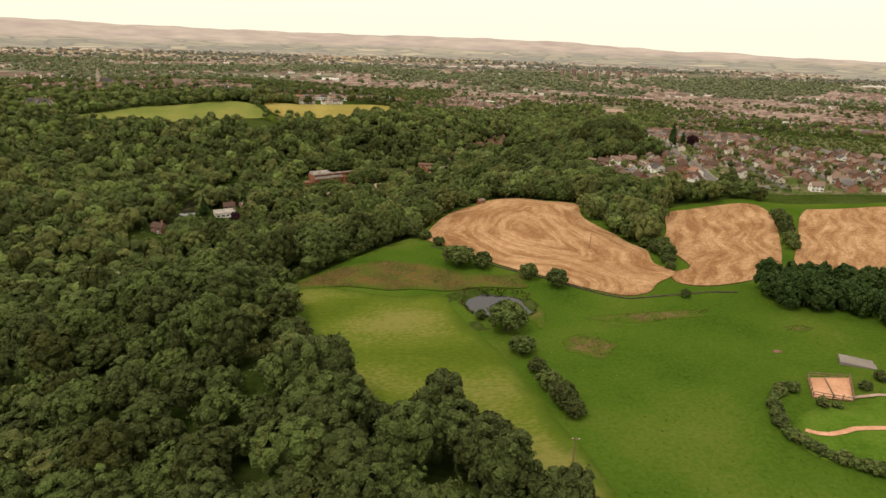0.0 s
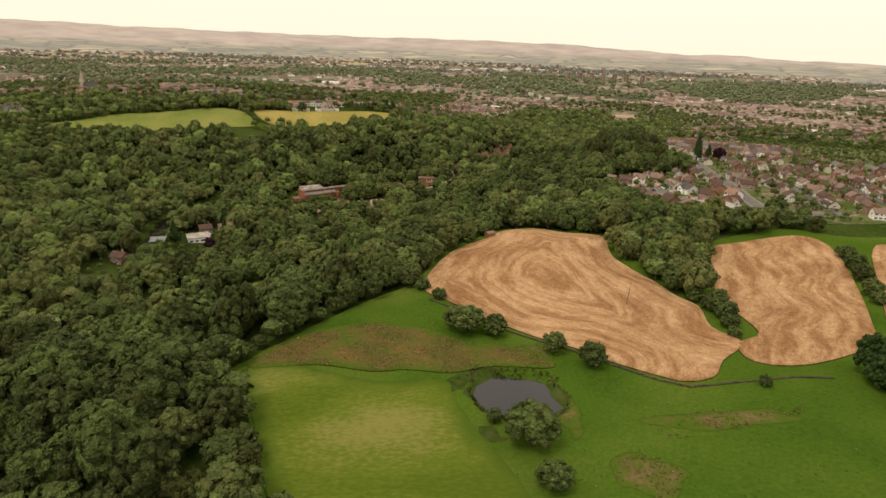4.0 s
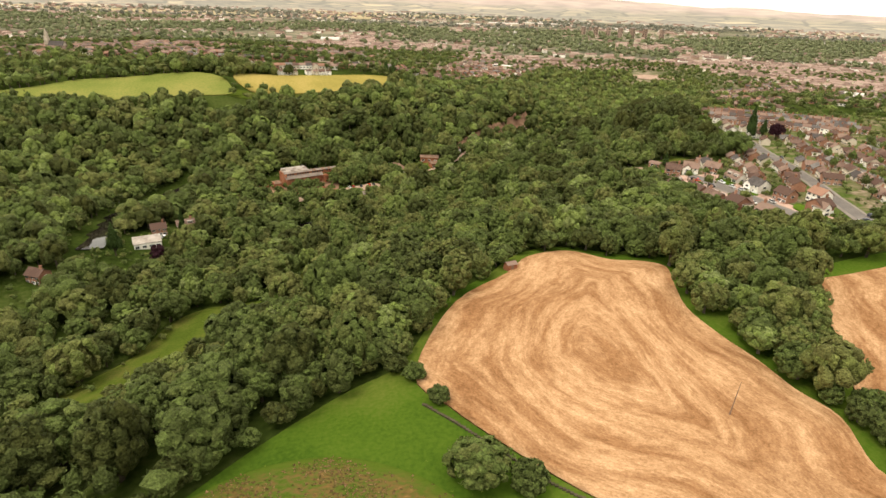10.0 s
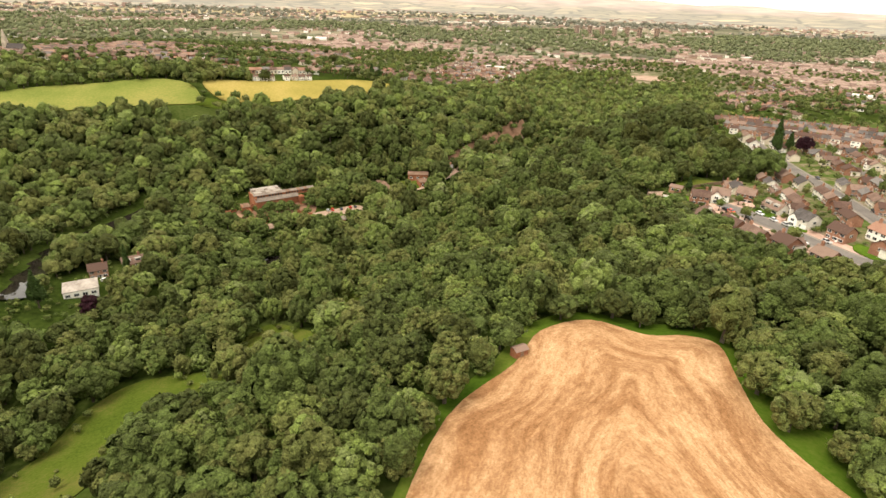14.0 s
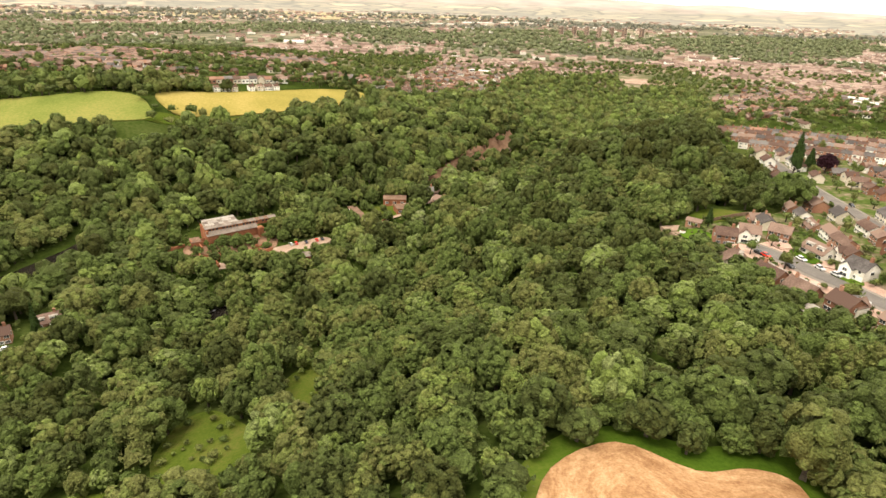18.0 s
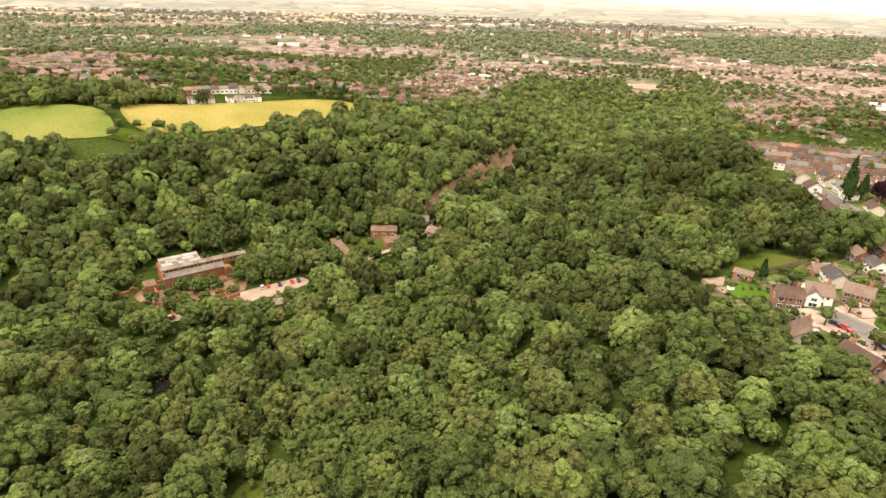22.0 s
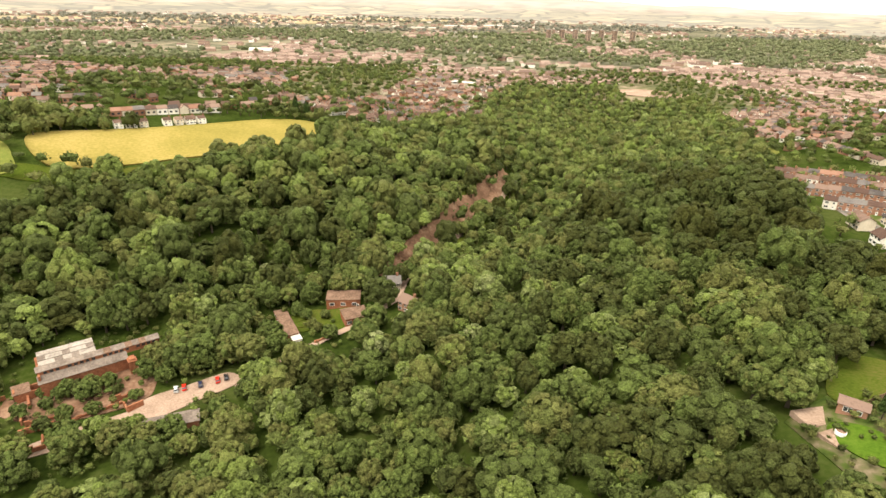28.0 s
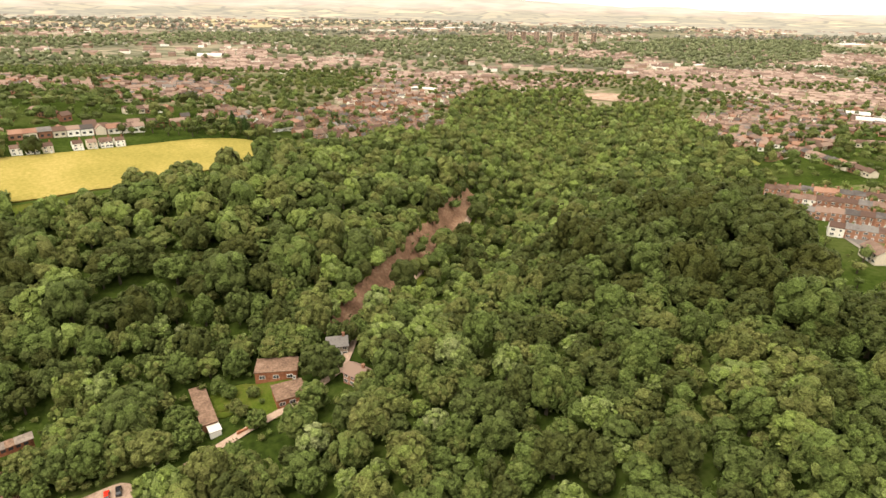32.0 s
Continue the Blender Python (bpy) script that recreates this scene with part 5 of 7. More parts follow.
TOWN_WOODS = [
    [(-340, 575), (-300, 602), (-235, 608), (-185, 605), (-165, 628), (-185, 655), (-230, 648), (-340, 660)],
    [(-213, 671), (-240, 746), (-246, 906), (-162, 778), (-80, 856), (-93, 720), (-152, 665), (-159, 630)],
    [(-92, 781), (-130, 1012), (-49, 1299), (17, 1128), (-17, 951), (-54, 748)],
    [(-412, 1031), (-674, 1526), (-394, 1485), (-237, 1122), (-257, 937)],
    [(45, 2058), (253, 2200), (352, 1899), (418, 1606), (498, 1456), (440, 1307), (330, 1414), (141, 1468), (40, 1440)],
    [(735, 2149), (1129, 2526), (1564, 2340), (1012, 1586), (710, 1430), (618, 1600)],
    [(465, 1274), (430, 1082), (432, 971), (345, 933), (326, 1054)],
    [(240, 622), (250, 650), (330, 690), (430, 710), (430, 650), (340, 615), (300, 608)],
    [(700, 700), (760, 900), (900, 850), (850, 650)], [(-900, 1200), (-820, 1500), (-700, 1450), (-740, 1200)], [(-300, 1800), (-250, 2050), (0, 2100), (-60, 1800)],
]


def in_town_wood(x, y):
    r = np.zeros(np.shape(x), bool)
    for w in TOWN_WOODS:
        r |= inside(w, x, y)
    return r


PATCHES = [(-330, 800, 130, 110, 8), (-470, 1040, 170, 190, 5), (-150, 930, 60, 100, 40), (130, 1200, 90, 150, 40), (420, 950, 80, 130, -50), (-15, 770, 75, 85, 35), (20, 900, 60, 90, 50), (-110, 800, 70, 60, 25), (-420, 680, 60, 50, 5), (-120, 715, 60, 40, 30), (-290, 690, 120, 60, 15), (-230, 960, 190, 130, 5), (30, 1080, 150, 130, 20), (330, 800, 70, 110, -40), (520, 860, 150, 170, -55), (640, 1180, 230, 170, -30)]
FAR_PATCHES = [(620, 1290, 190, 100, 0), (-240, 1610, 60, 120, 0), (300, 1205, 75, 45, 10), (600, 640, 130, 150, -40), (-480, 800, 150, 140, 10), (-560, 1150, 220, 150, 0), (-150, 1400, 260, 120, 15), (300, 1650, 300, 160, 0), (900, 1000, 220, 260, -20), (960, 1600, 300, 220, -10)]
SINGLE = {(-15, 770), (-120, 715), (20, 900)}
near_town, far_town = Solid(), Solid()
house_spots = []
for cx, cyy, rx, ry, ang in PATCHES + FAR_PATCHES:
    a = radians(ang)
    v = -ry
    far_patch = cyy > 1150
    while v < ry:
        u = -rx + HR.uniform(0, 8)
        while u < rx:
            w = HR.choice([5, 6, 6, 7, 9]) if not far_patch else HR.choice([8, 9, 11, 16])
            if (u / rx) ** 2 + (v / ry) ** 2 < 1 and HR.random() < 0.86:
                px, py = cx + (u + w / 2) * math.cos(a) - v * math.sin(a), cyy + (u + w / 2) * math.sin(a) + v * math.cos(a)
                p = (np.array([px]), np.array([py]))
                if not in_town_wood(*p)[0] and not inside(ESTATE, *p)[0] and not inside(HAY_A, *p)[0] and not inside(HAY_B, *p)[0] and (inside(HOUSES_C, *p)[0] or py > 640 and not (-20 < px < 300 and 640 < py < 1000 and px > (py - 640) * 0.25 - 10 and px < 215 + (py - 600) * 0.45)):
                    wall = HR.choice([0, 0, 0, 1, 2, 0])
                    rf = HR.choice([3, 3, 3, 3, 3, 4, 4, 3, 3, 3, 3, 5])
                    if (cx, cyy) in SINGLE and len(THING_SPOTS) < 350:
                        put_house(px, py, a + HR.uniform(-0.1, 0.1) + math.pi * (HR.random() < 0.5), HR.choice(["semi", "detached", "gabled", "semi"]), HR.choice(["red brick", "red brick", "white rendered", "cream rendered"]), HR.choice(["brown tiled", "brown tiled", "grey slate", "brown tiled"]), "above the valley", "hillside houses")
                        u += w + HR.uniform(1, 4)
                        continue
                    far_house(far_town if far_patch else near_town, px, py, a + HR.uniform(-0.08, 0.08), w, 5.4 if far_patch else 4.6, 3.0, 1.6, wall, rf, cyy < 850)
                    house_spots.append((px, py))
            u += w + (HR.uniform(2, 7) if w < 20 else HR.uniform(5, 14))
        v += HR.uniform(10, 16)
for px, py, turn in estate_rest:
    far_house(near_town, px, py, turn, HR.choice([5.8, 6.4, 7.6]), 5.2, 3.3, 1.7, HR.choice([0, 0, 0, 1, 2]), HR.choice([3, 3, 3, 4]), True)
    house_spots.append((px, py))
ROWS_C = [(-160, 646, -108, 680), (-186, 640, -164, 652), (-250, 812, -195, 848), (-216, 896, -160, 932), (-160, 934, -105, 962), (-330, 790, -262, 806), (-300, 850, -240, 880), (-260, 700, -205, 712), (-330, 722, -262, 716), (-34, 690, -10, 706), (-6, 700, 10, 684), (10, 752, 32, 860), (36, 738, 68, 900), (50, 1004, 72, 944), (-70, 730, -52, 786), (-134, 722, -112, 744), (-176, 702, -150, 688), (-40, 722, -14, 742), (-62, 700, -44, 716), (-205, 668, -176, 684), (-146, 660, -112, 678), (-30, 800, -10, 850), ]
ROWS_D = [(300, 838, 302, 742), (276, 722, 320, 740), (268, 674, 330, 700), (300, 700, 286, 612), (330, 716, 430, 640), (352, 690, 450, 620), (345, 760, 380, 812), (375, 750, 412, 802)]
for x0, y0, x1, y1 in ROWS_C + ROWS_D:
    a, n = math.atan2(y1 - y0, x1 - x0), max(2, int(math.hypot(x1 - x0, y1 - y0) / 6.0))
    for k in range(n):
        if HR.random() < 0.93:
            px, py = x0 + (x1 - x0) * (k + 0.5) / n, y0 + (y1 - y0) * (k + 0.5) / n
            far_house(near_town, px, py, a + HR.choice([0, 0, 0, 0, 0, math.pi / 2]), 5.8, 5.0, HR.uniform(2.9, 3.4), HR.uniform(1.5, 1.9), HR.choice([0, 0, 0, 1, 2]), HR.choice([3, 3, 3, 3, 3, 4, 5]), py < 800)
            house_spots.append((px, py))
strip("road", [(350, 730), (372, 770), (392, 800), (440, 862), (530, 974)], 7, 0.5, M_PAVE, "pale straight street through the distant estate", "road", 12)
sheet("clearing", [(268, 712), (264, 676), (252, 664), (256, 690), (274, 744)], 0.4, M_HAYGREEN, "narrow strip of mown grass behind the estate", "grass", 6)
tagged(new("town_houses", near_town.mesh("town_houses", TOWN_MATS)), "brick and rendered houses with brown roofs along streets", "houses", kind="stuff")
for i in range(4200):
    yy = 1250 + 2400 * HR.random() ** 1.1
    xx = HR.uniform(-0.95, 0.95) * yy
    if not in_town_wood(np.array(xx), np.array(yy)) and math.sin(xx * 0.006 + 1.7 * math.sin(yy * 0.004)) + math.cos(yy * 0.007 + xx * 0.002) > -0.35 or HR.random() < 0.3:
        far_house(far_town, xx, yy, HR.uniform(-0.5, 0.5), HR.choice([10, 13, 18, 26]), 8.5, 5.2, 2.8, HR.choice([0, 0, 1, 2]), HR.choice([3, 3, 4]), False)
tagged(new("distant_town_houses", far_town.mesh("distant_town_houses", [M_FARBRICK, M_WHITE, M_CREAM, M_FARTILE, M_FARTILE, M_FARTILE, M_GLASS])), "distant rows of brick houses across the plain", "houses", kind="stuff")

# town trees and far woods
def spread(x0, x1, y0, y1, step, size, kinds, mat, label, keep):
    tx, ty = scatter(x0, x1, y0, y1, step, keep)
    wood("town_trees", tx, ty, size * RNG.uniform(0.7, 1.3, len(tx)), kinds, mat, label, "trees", 0.85, trunk=False)


HS = np.array(house_spots + THING_SPOTS)


def clear_of_houses(x, y, gap):
    ok = np.ones(x.shape, bool)
    for i in range(0, len(x), 4000):
        d = np.min(np.hypot(x[i:i + 4000, None] - HS[None, :, 0], y[i:i + 4000, None] - HS[None, :, 1]), axis=1)
        ok[i:i + 4000] = d > gap
    return ok


def in_view(x, y):
    return np.abs(x) < 0.98 * y + 60


def town_wood(x, y):
    return in_view(x, y) & ~wooded_box(x, y) & ~inside(ESTATE, x, y) & ~inside(HAY_A, x, y) & ~inside(HAY_B, x, y) & ~inside(PASTURE, x, y)


def wooded_box(x, y):
    return wooded(x, y) & (x > -480) & (x < 420) & (y < 1000)


def clump(x, y, a, b):
    """Where trees gather in belts and copses."""
    return np.sin(x * a + 2.1 * np.sin(y * b)) + np.cos(y * a * 1.3 + 1.4 * np.sin(x * b)) + RNG.normal(0, 0.6, x.shape)


spread(-900, 1000, 560, 1300, 11.5, 4.0, FARTREE, M_LEAF, "green trees between the streets", lambda x, y: town_wood(x, y) & clear_of_houses(x, y, 4.8) & ((clump(x, y, 0.02, 0.011) > -0.2) | in_town_wood(x, y)))
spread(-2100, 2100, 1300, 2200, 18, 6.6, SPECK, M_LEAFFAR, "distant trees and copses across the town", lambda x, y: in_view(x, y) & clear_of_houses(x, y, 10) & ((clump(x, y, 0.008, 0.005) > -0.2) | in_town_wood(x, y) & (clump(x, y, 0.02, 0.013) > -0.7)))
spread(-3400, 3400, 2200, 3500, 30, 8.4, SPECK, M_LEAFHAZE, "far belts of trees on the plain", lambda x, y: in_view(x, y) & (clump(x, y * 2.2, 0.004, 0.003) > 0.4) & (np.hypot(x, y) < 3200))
px, py = scatter(86, 430, 285, 612, 7, lambda x, y: (inside(ESTATE, x, y) | inside(ESTATE_EDGE, x, y) | inside(CUL_EDGE, x, y)) & clear_of_houses(x, y, 4.9) & (line_distance(CUL, x, y) > 5.0) & (np.hypot(x - 96, y - 385) > 11) & (line_distance(MAIN, x, y) > 6) & (RNG.random(x.shape) < 0.85))
wood("garden_trees", px, py, 0.8 + 2.4 * RNG.random(len(px)) ** 2, FARTREE, M_LEAF, "small garden trees and shrubs between the houses", "trees", 0.9)

bx_, by_ = scatter(-200, -30, 600, 720, 6.5, lambda x, y: (inside([(-118, 664), (-66, 684), (-44, 684), (-36, 700), (-60, 716), (-112, 702)], x, y) | inside([(-196, 606), (-176, 608), (-150, 626), (-158, 642), (-186, 636)], x, y) ) & clear_of_houses(x, y, 4.6) & ~inside(HAY_B, x, y))
wood("town_trees", bx_, by_, RNG.uniform(1.8, 4.0, len(bx_)), FARTREE, M_LEAF, "trees and hedges round the houses above the hay field", "trees", 1.0)
# landmarks
BAND = Solid().box(-5.6, 5.6, -7.1, -7.0, 0, 1.1).mesh("window_band", [M_GLASS])


def tower_block(x, y, turn):
    e = new("tower_block")
    e.location, e.rotation_euler, e.scale = (x, y, 6), (0, 0, turn), (0.8, 0.8, 0.8)
    part("outer_wall", Solid().box(-7, 7, -7, 7, -2, 38).mesh("outer_wall", [M_FARBRICK]), e)
    part("roof", Solid().box(-7.3, 7.3, -7.3, 7.3, 38, 38.8).box(-3, 3, -3, 3, 38.8, 41).mesh("roof", [M_CONCRETE]), e)
    for k in range(2):
        for f in range(14):
            part("window_band", BAND, e, "", (0, 0, 1.2 + f * 2.65), -k * math.pi / 2)
    part("stair_strip", Solid().box(5.8, 7.2, -7.2, -6.4, 0, 38).mesh("stair_strip", [M_CREAM]), e, "pale stair tower strip")
    return tagged(e, "tall brick tower block of flats with a pale stair strip", "tower block", "tower blocks")


for x, y in ((395, 2030), (437, 2045), (478, 2055), (512, 2040), (556, 2060), (592, 2050), (640, 2035)):
    tower_block(x + 10, y, 0.3)


def shed_hall(x, y, turn, w, d, h, arched, mat, label):
    e = new("industrial_hall")
    w, d, h, arched = 0.75 * w, 0.75 * d, 0.75 * h, 0.6 * arched
    e.location, e.rotation_euler = (x, y, gz(x, y)), (0, 0, turn)
    part("outer_wall", Solid().box(-w / 2, w / 2, -d / 2, d / 2, -1, h).mesh("outer_wall", [M_CREAM]), e)
    v, f = [], []
    for k in range(9):
        a = math.pi * k / 8
        yy, zz = -math.cos(a) * (d / 2 + 0.6), h + math.sin(a) * arched
        v += [(-w / 2 - 0.5, yy, zz), (w / 2 + 0.5, yy, zz)]
        if k:
            f.append((2 * k - 2, 2 * k - 1, 2 * k + 1, 2 * k))
    part("roof", mesh_of("roof", v, f, [mat], smooth_shade=True), e)
    return tagged(e, label, "hall", "industrial halls")


for x, y, t, w, d, h, ar in ((-279, 1516, 0.05, 58, 36, 6, 9), (841, 1419, 0.12, 160, 30, 8, 3), (560, 940, -0.6, 30, 16, 5, 5), (545, 905, -0.6, 34, 16, 5, 5), (380, 2700, 0, 220, 60, 10, 3), (200, 2600, 0.1, 160, 60, 10, 3), (620, 2500, 0, 140, 50, 9, 3),
                             (700, 1480, 0.5, 50, 22, 7, 2), (640, 1440, 0.5, 40, 20, 7, 2), (86, 1110, -0.45, 42, 20, 6, 1.5), (1500, 2100, 0, 120, 60, 8, 3), (-700, 1900, 0, 80, 30, 7, 2), (-500, 2000, 0, 60, 30, 7, 2), (60, 2450, 0, 120, 40, 9, 2)):
    shed_hall(x, y, t, w, d, h, ar, M_METAL, "long pale metal-roofed hall in the town")

church = new("church")
church.location, church.scale = (-419, 738, gz(-419, 738)), (0.7, 0.7, 0.75)
part("tower", Solid().box(-3, 3, -3, 3, -1, 14).mesh("tower", [M_STONE]), church)
part("spire", mesh_of("spire", [(-3, -3, 14), (3, -3, 14), (3, 3, 14), (-3, 3, 14), (0, 0, 30)], [(0, 1, 4), (1, 2, 4), (2, 3, 4), (3, 0, 4)], [M_STONE]), church, "pointed stone spire")
part("nave", Solid().gable(3, 25, -5, 5, -1, 7, 5).roof(3, 25, -5, 5, 7, 5.1, 0.4, mat=1).mesh("nave", [M_STONE, M_SLATE]), church)
tagged(church, "dark stone church with a pointed spire", "church")

manor = new("stone_house")
manor.location, manor.rotation_euler = (-357, 531, gz(-357, 531)), (0, 0, -0.15)
part("outer_wall", Solid().gable(-11, 11, -5, 5, -2, 7, 4).mesh("outer_wall", [M_STONE]), manor)
part("roof", Solid().roof(-11, 11, -5, 5, 7, 4.05, 0.3).mesh("roof", [M_SLATE]), manor)
for gx_ in (-7, 0, 7):
    gbl = part("front_gable", Solid().gable(-7, 0, -2.4, 2.4, -2, 7, 3).roof(-7, 0, -2.4, 2.4, 7, 3.05, 0.25, mat=1).mesh("front_gable", [M_STONE, M_SLATE]), manor, "", (gx_, 0, 0), math.pi / 2)
    part("window", WIN_L, manor, "", (gx_, -7.03, 5))
    part("window", WIN_W, manor, "", (gx_, -7.03, 2))
    part("chimney", CHIMNEY, manor, "", (gx_ + 3, 0, 11))
tagged(manor, "large gabled grey stone house among dark trees", "house", "hillside houses")

# far fields and the building plot
sheet("plot", [(285, 1100), (335, 1120), (389, 1062), (340, 1048)], 0.8, M_TRACK, "bare sandy building plot beyond the wood", "plot", 20)
for pts in ([(376, 1588), (401, 1732), (477, 1756), (533, 1607)], [(-700, 1050), (-760, 1130), (-560, 1190), (-540, 1110)], [(-480, 1240), (-420, 1290), (-330, 1240), (-360, 1200)]):
    sheet("far_field", pts, 1.2, M_HAYGREEN, "distant yellow-green field in the town", "field", 40)
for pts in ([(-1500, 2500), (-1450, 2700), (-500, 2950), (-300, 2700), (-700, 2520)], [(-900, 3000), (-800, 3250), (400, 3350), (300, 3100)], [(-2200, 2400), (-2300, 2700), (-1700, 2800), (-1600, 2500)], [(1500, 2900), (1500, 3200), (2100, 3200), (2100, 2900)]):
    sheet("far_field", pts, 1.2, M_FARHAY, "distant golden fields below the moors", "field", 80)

# ---- single trees, hedges and bushes in the fields ----
BUSHES = [(7.5, 176.5, 4.7, 0.7), (15.2, 174.5, 2.9, 0.85), (28.8, 167, 2.7, 0.95), (36.8, 161.5, 2.9, 0.95), (72, 152, 1.3, 1.1), (19, 134.5, 4.6, 0.85), (12.5, 140.5, 1.5, 0.8), (21.5, 123, 2.6, 0.75), (24, 114.5, 1.9, 0.7), (25.2, 108, 2.2, 0.8), (27, 102, 2.5, 0.75), (28.5, 98, 2.0, 0.7),
          (81, 196, 3.0, 0.75), (79.5, 188.5, 3.1, 0.75), (78, 181.5, 2.3, 0.75), (76.5, 176, 1.7, 0.7), (73.5, 206, 4.6, 0.8), (132.5, 206, 2.8, 0.9), (130, 199, 2.4, 0.8), (138, 219, 3.2, 0.8), (143, 230, 3.3, 0.8), (147, 241, 3.0, 0.8), (-4, 202, 2.2, 0.7), (1, 195, 2.0, 0.7), (-8, 205, 2.4, 0.7)]
BUSH_CROWNS = [raw_mesh("crown", v, f, [M_LEAF], np.full(len(f), 0.22 + 0.06 * k)) for k, (v, f) in enumerate(crown_mesh(150 + q, 110, 1100, 0.045, ICO2, sides=5, relief=0.8) for q in range(4))]
for x, y, r, t in BUSHES:
    r, t = r * (1.4 if y < 130 else 1.22), min(1.05, t * 1.12)
    tree(x, y, r, BUSH_CROWNS[int(RNG.integers(0, 4))], "dense rounded dark green bush standing in the field", "bush", "field bushes", t, 0.08, "bush")
tree(202, 466, 4.6, raw_mesh("crown", *FINE_CROWN[2], [M_PURPLE], np.full(len(FINE_CROWN[2][1]), 0.3)), "dark purple-leaved beech tree among the houses", tall=1.1)
tree(-118, 326, 4.0, raw_mesh("crown", *FINE_CROWN[3], [M_PURPLE], np.full(len(FINE_CROWN[3][1]), 0.3)), "dark purple-leaved tree by the valley house")
for x, y, r, t in ((186, 466, 4.6, 1.5), (196, 470, 3.2, 1.3), (-124, 362, 2.0, 2.2), (108, 388, 1.8, 1.5), (-136, 326, 4.0, 1.2), (-62, 690, 3.4, 1.4), (-55, 688, 3.0, 1.4)):
    tree(x, y, r, CONECROWNS[int(RNG.integers(0, 4))], "tall dark conifer standing above the gardens", "conifer", "garden conifers", t, 0.2, "conifer")
BELT_CROWNS = [raw_mesh("crown", v, f, [M_CONIFER], np.full(len(f), 0.3 + 0.08 * k)) for k, (v, f) in enumerate(FINE_CROWN[:4])]
BELT = [(88, 150), (98, 160), (112, 160), (150, 154), (200, 150), (200, 128), (140, 122), (108, 128), (98, 138)]
bx, by = scatter(80, 205, 118, 165, 5.6, lambda x, y: inside(BELT, x, y))
for x, y in zip(bx, by):
    tree(float(x), float(y), float(RNG.uniform(2.9, 4.0)), BELT_CROWNS[int(RNG.integers(0, 4))], "dark green dense tree in a sheltering belt", "tree", "sheltering belt", float(RNG.uniform(1.15, 1.6)), 0.12, "tree")

# reeds round the pond
rv, rf_, rt = [], [], []
for k in range(700):
    a = RNG.uniform(0, 6.283)
    rr = float(pond_edge(np.array(a))) + RNG.uniform(-0.1, 1.5) * (1.8 if math.sin(a) > 0.5 else 0.6)
    x, y = POND[0] + rr * math.cos(a), POND[1] + rr * math.sin(a)
    z, h, w, d = gz(x, y), RNG.uniform(0.3, 0.8), RNG.uniform(0.15, 0.35), RNG.uniform(0, 3.14)
    b = len(rv)
    rv += [(x - w * math.cos(d), y - w * math.sin(d), z - 0.1), (x + w * math.cos(d), y + w * math.sin(d), z - 0.1), (x + RNG.uniform(-0.3, 0.3), y + RNG.uniform(-0.3, 0.3), z + h)]
    rf_.append((b, b + 1, b + 2))
    rt.append(RNG.uniform(0, 1))
M_REED = leaf_material("reeds", [(0.06, 0.085, 0.014), (0.10, 0.11, 0.025), (0.18, 0.12, 0.05)])
tagged(new("pond_reeds", raw_mesh("pond_reeds", np.array(rv), np.array(rf_), [M_REED], np.array(rt))), "brown and green reeds fringing the pond", "reeds", kind="stuff")
# tussocks of rush in the boggy strip
rv, rf_, rt = [], [], []
def boggy(x, y):
    r = inside(RUSHES, x, y)
    for cx, cy, a, b in ((38, 125, 6, 5.5), (58, 140, 14, 3), (50, 137, 7, 2.4), (24, 166, 5, 4), (-20, 178, 6, 2), (70, 142, 5, 1.5), (90, 128, 3, 1.5), (28, 143, 2, 6)):
        r |= (((x - cx) / a) ** 2 + ((y - cy) / b) ** 2 < 1) & (RNG.random(x.shape) < 0.45)
    return r & (np.sin(x * 0.35 + 1.1 * np.sin(y * 0.5)) + RNG.normal(0, 0.6, x.shape) > -0.1)


tx, ty = scatter(-46, 96, 116, 182, 0.6, boggy)
for x, y in zip(tx, ty):
    z, h = gz(x, y) + 0.25, RNG.uniform(0.06, 0.16)
    for q in range(2):
        d, w, b = RNG.uniform(0, 3.14), RNG.uniform(0.15, 0.34), len(rv)
        rv += [(x - w * math.cos(d), y - w * math.sin(d), z), (x + w * math.cos(d), y + w * math.sin(d), z), (x + RNG.uniform(-0.4, 0.4), y + RNG.uniform(-0.4, 0.4), z + h)]
        rf_.append((b, b + 1, b + 2))
        rt.append(RNG.uniform(0.2, 1))
M_RUSHTUFT = leaf_material("rush_tufts", [(0.10, 0.085, 0.026), (0.15, 0.088, 0.038), (0.215, 0.13, 0.065)])
tagged(new("rush_tussocks", raw_mesh("rush_tussocks", np.array(rv), np.array(rf_), [M_RUSHTUFT], np.array(rt))), "reddish brown rush tussocks in the boggy strip", "rushes", kind="stuff")
# grass tufts over the meadow and pasture
rv, rf_, rt = [], [], []
tx, ty = scatter(-46, 110, 70, 180, 1.7, lambda x, y: inside(PASTURE, x, y) & ~inside(STUBBLE_A, x, y) & ~inside(STUBBLE_B, x, y) & (RNG.random(x.shape) < 0.5) & (np.hypot(x - POND[0], y - POND[1]) > 11))
tz = ground(tx, ty) + 0.1
for x, y, z in zip(tx, ty, tz):
    d, w, h, b = RNG.uniform(0, 3.14), RNG.uniform(0.15, 0.35), RNG.uniform(0.03, 0.08), len(rv)
    rv += [(x - w * math.cos(d), y - w * math.sin(d), z), (x + w * math.cos(d), y + w * math.sin(d), z), (x + RNG.uniform(-0.4, 0.4), y + RNG.uniform(-0.4, 0.4), z + h)]
    rf_.append((b, b + 1, b + 2))
    rt.append(RNG.uniform(0.1, 0.9))
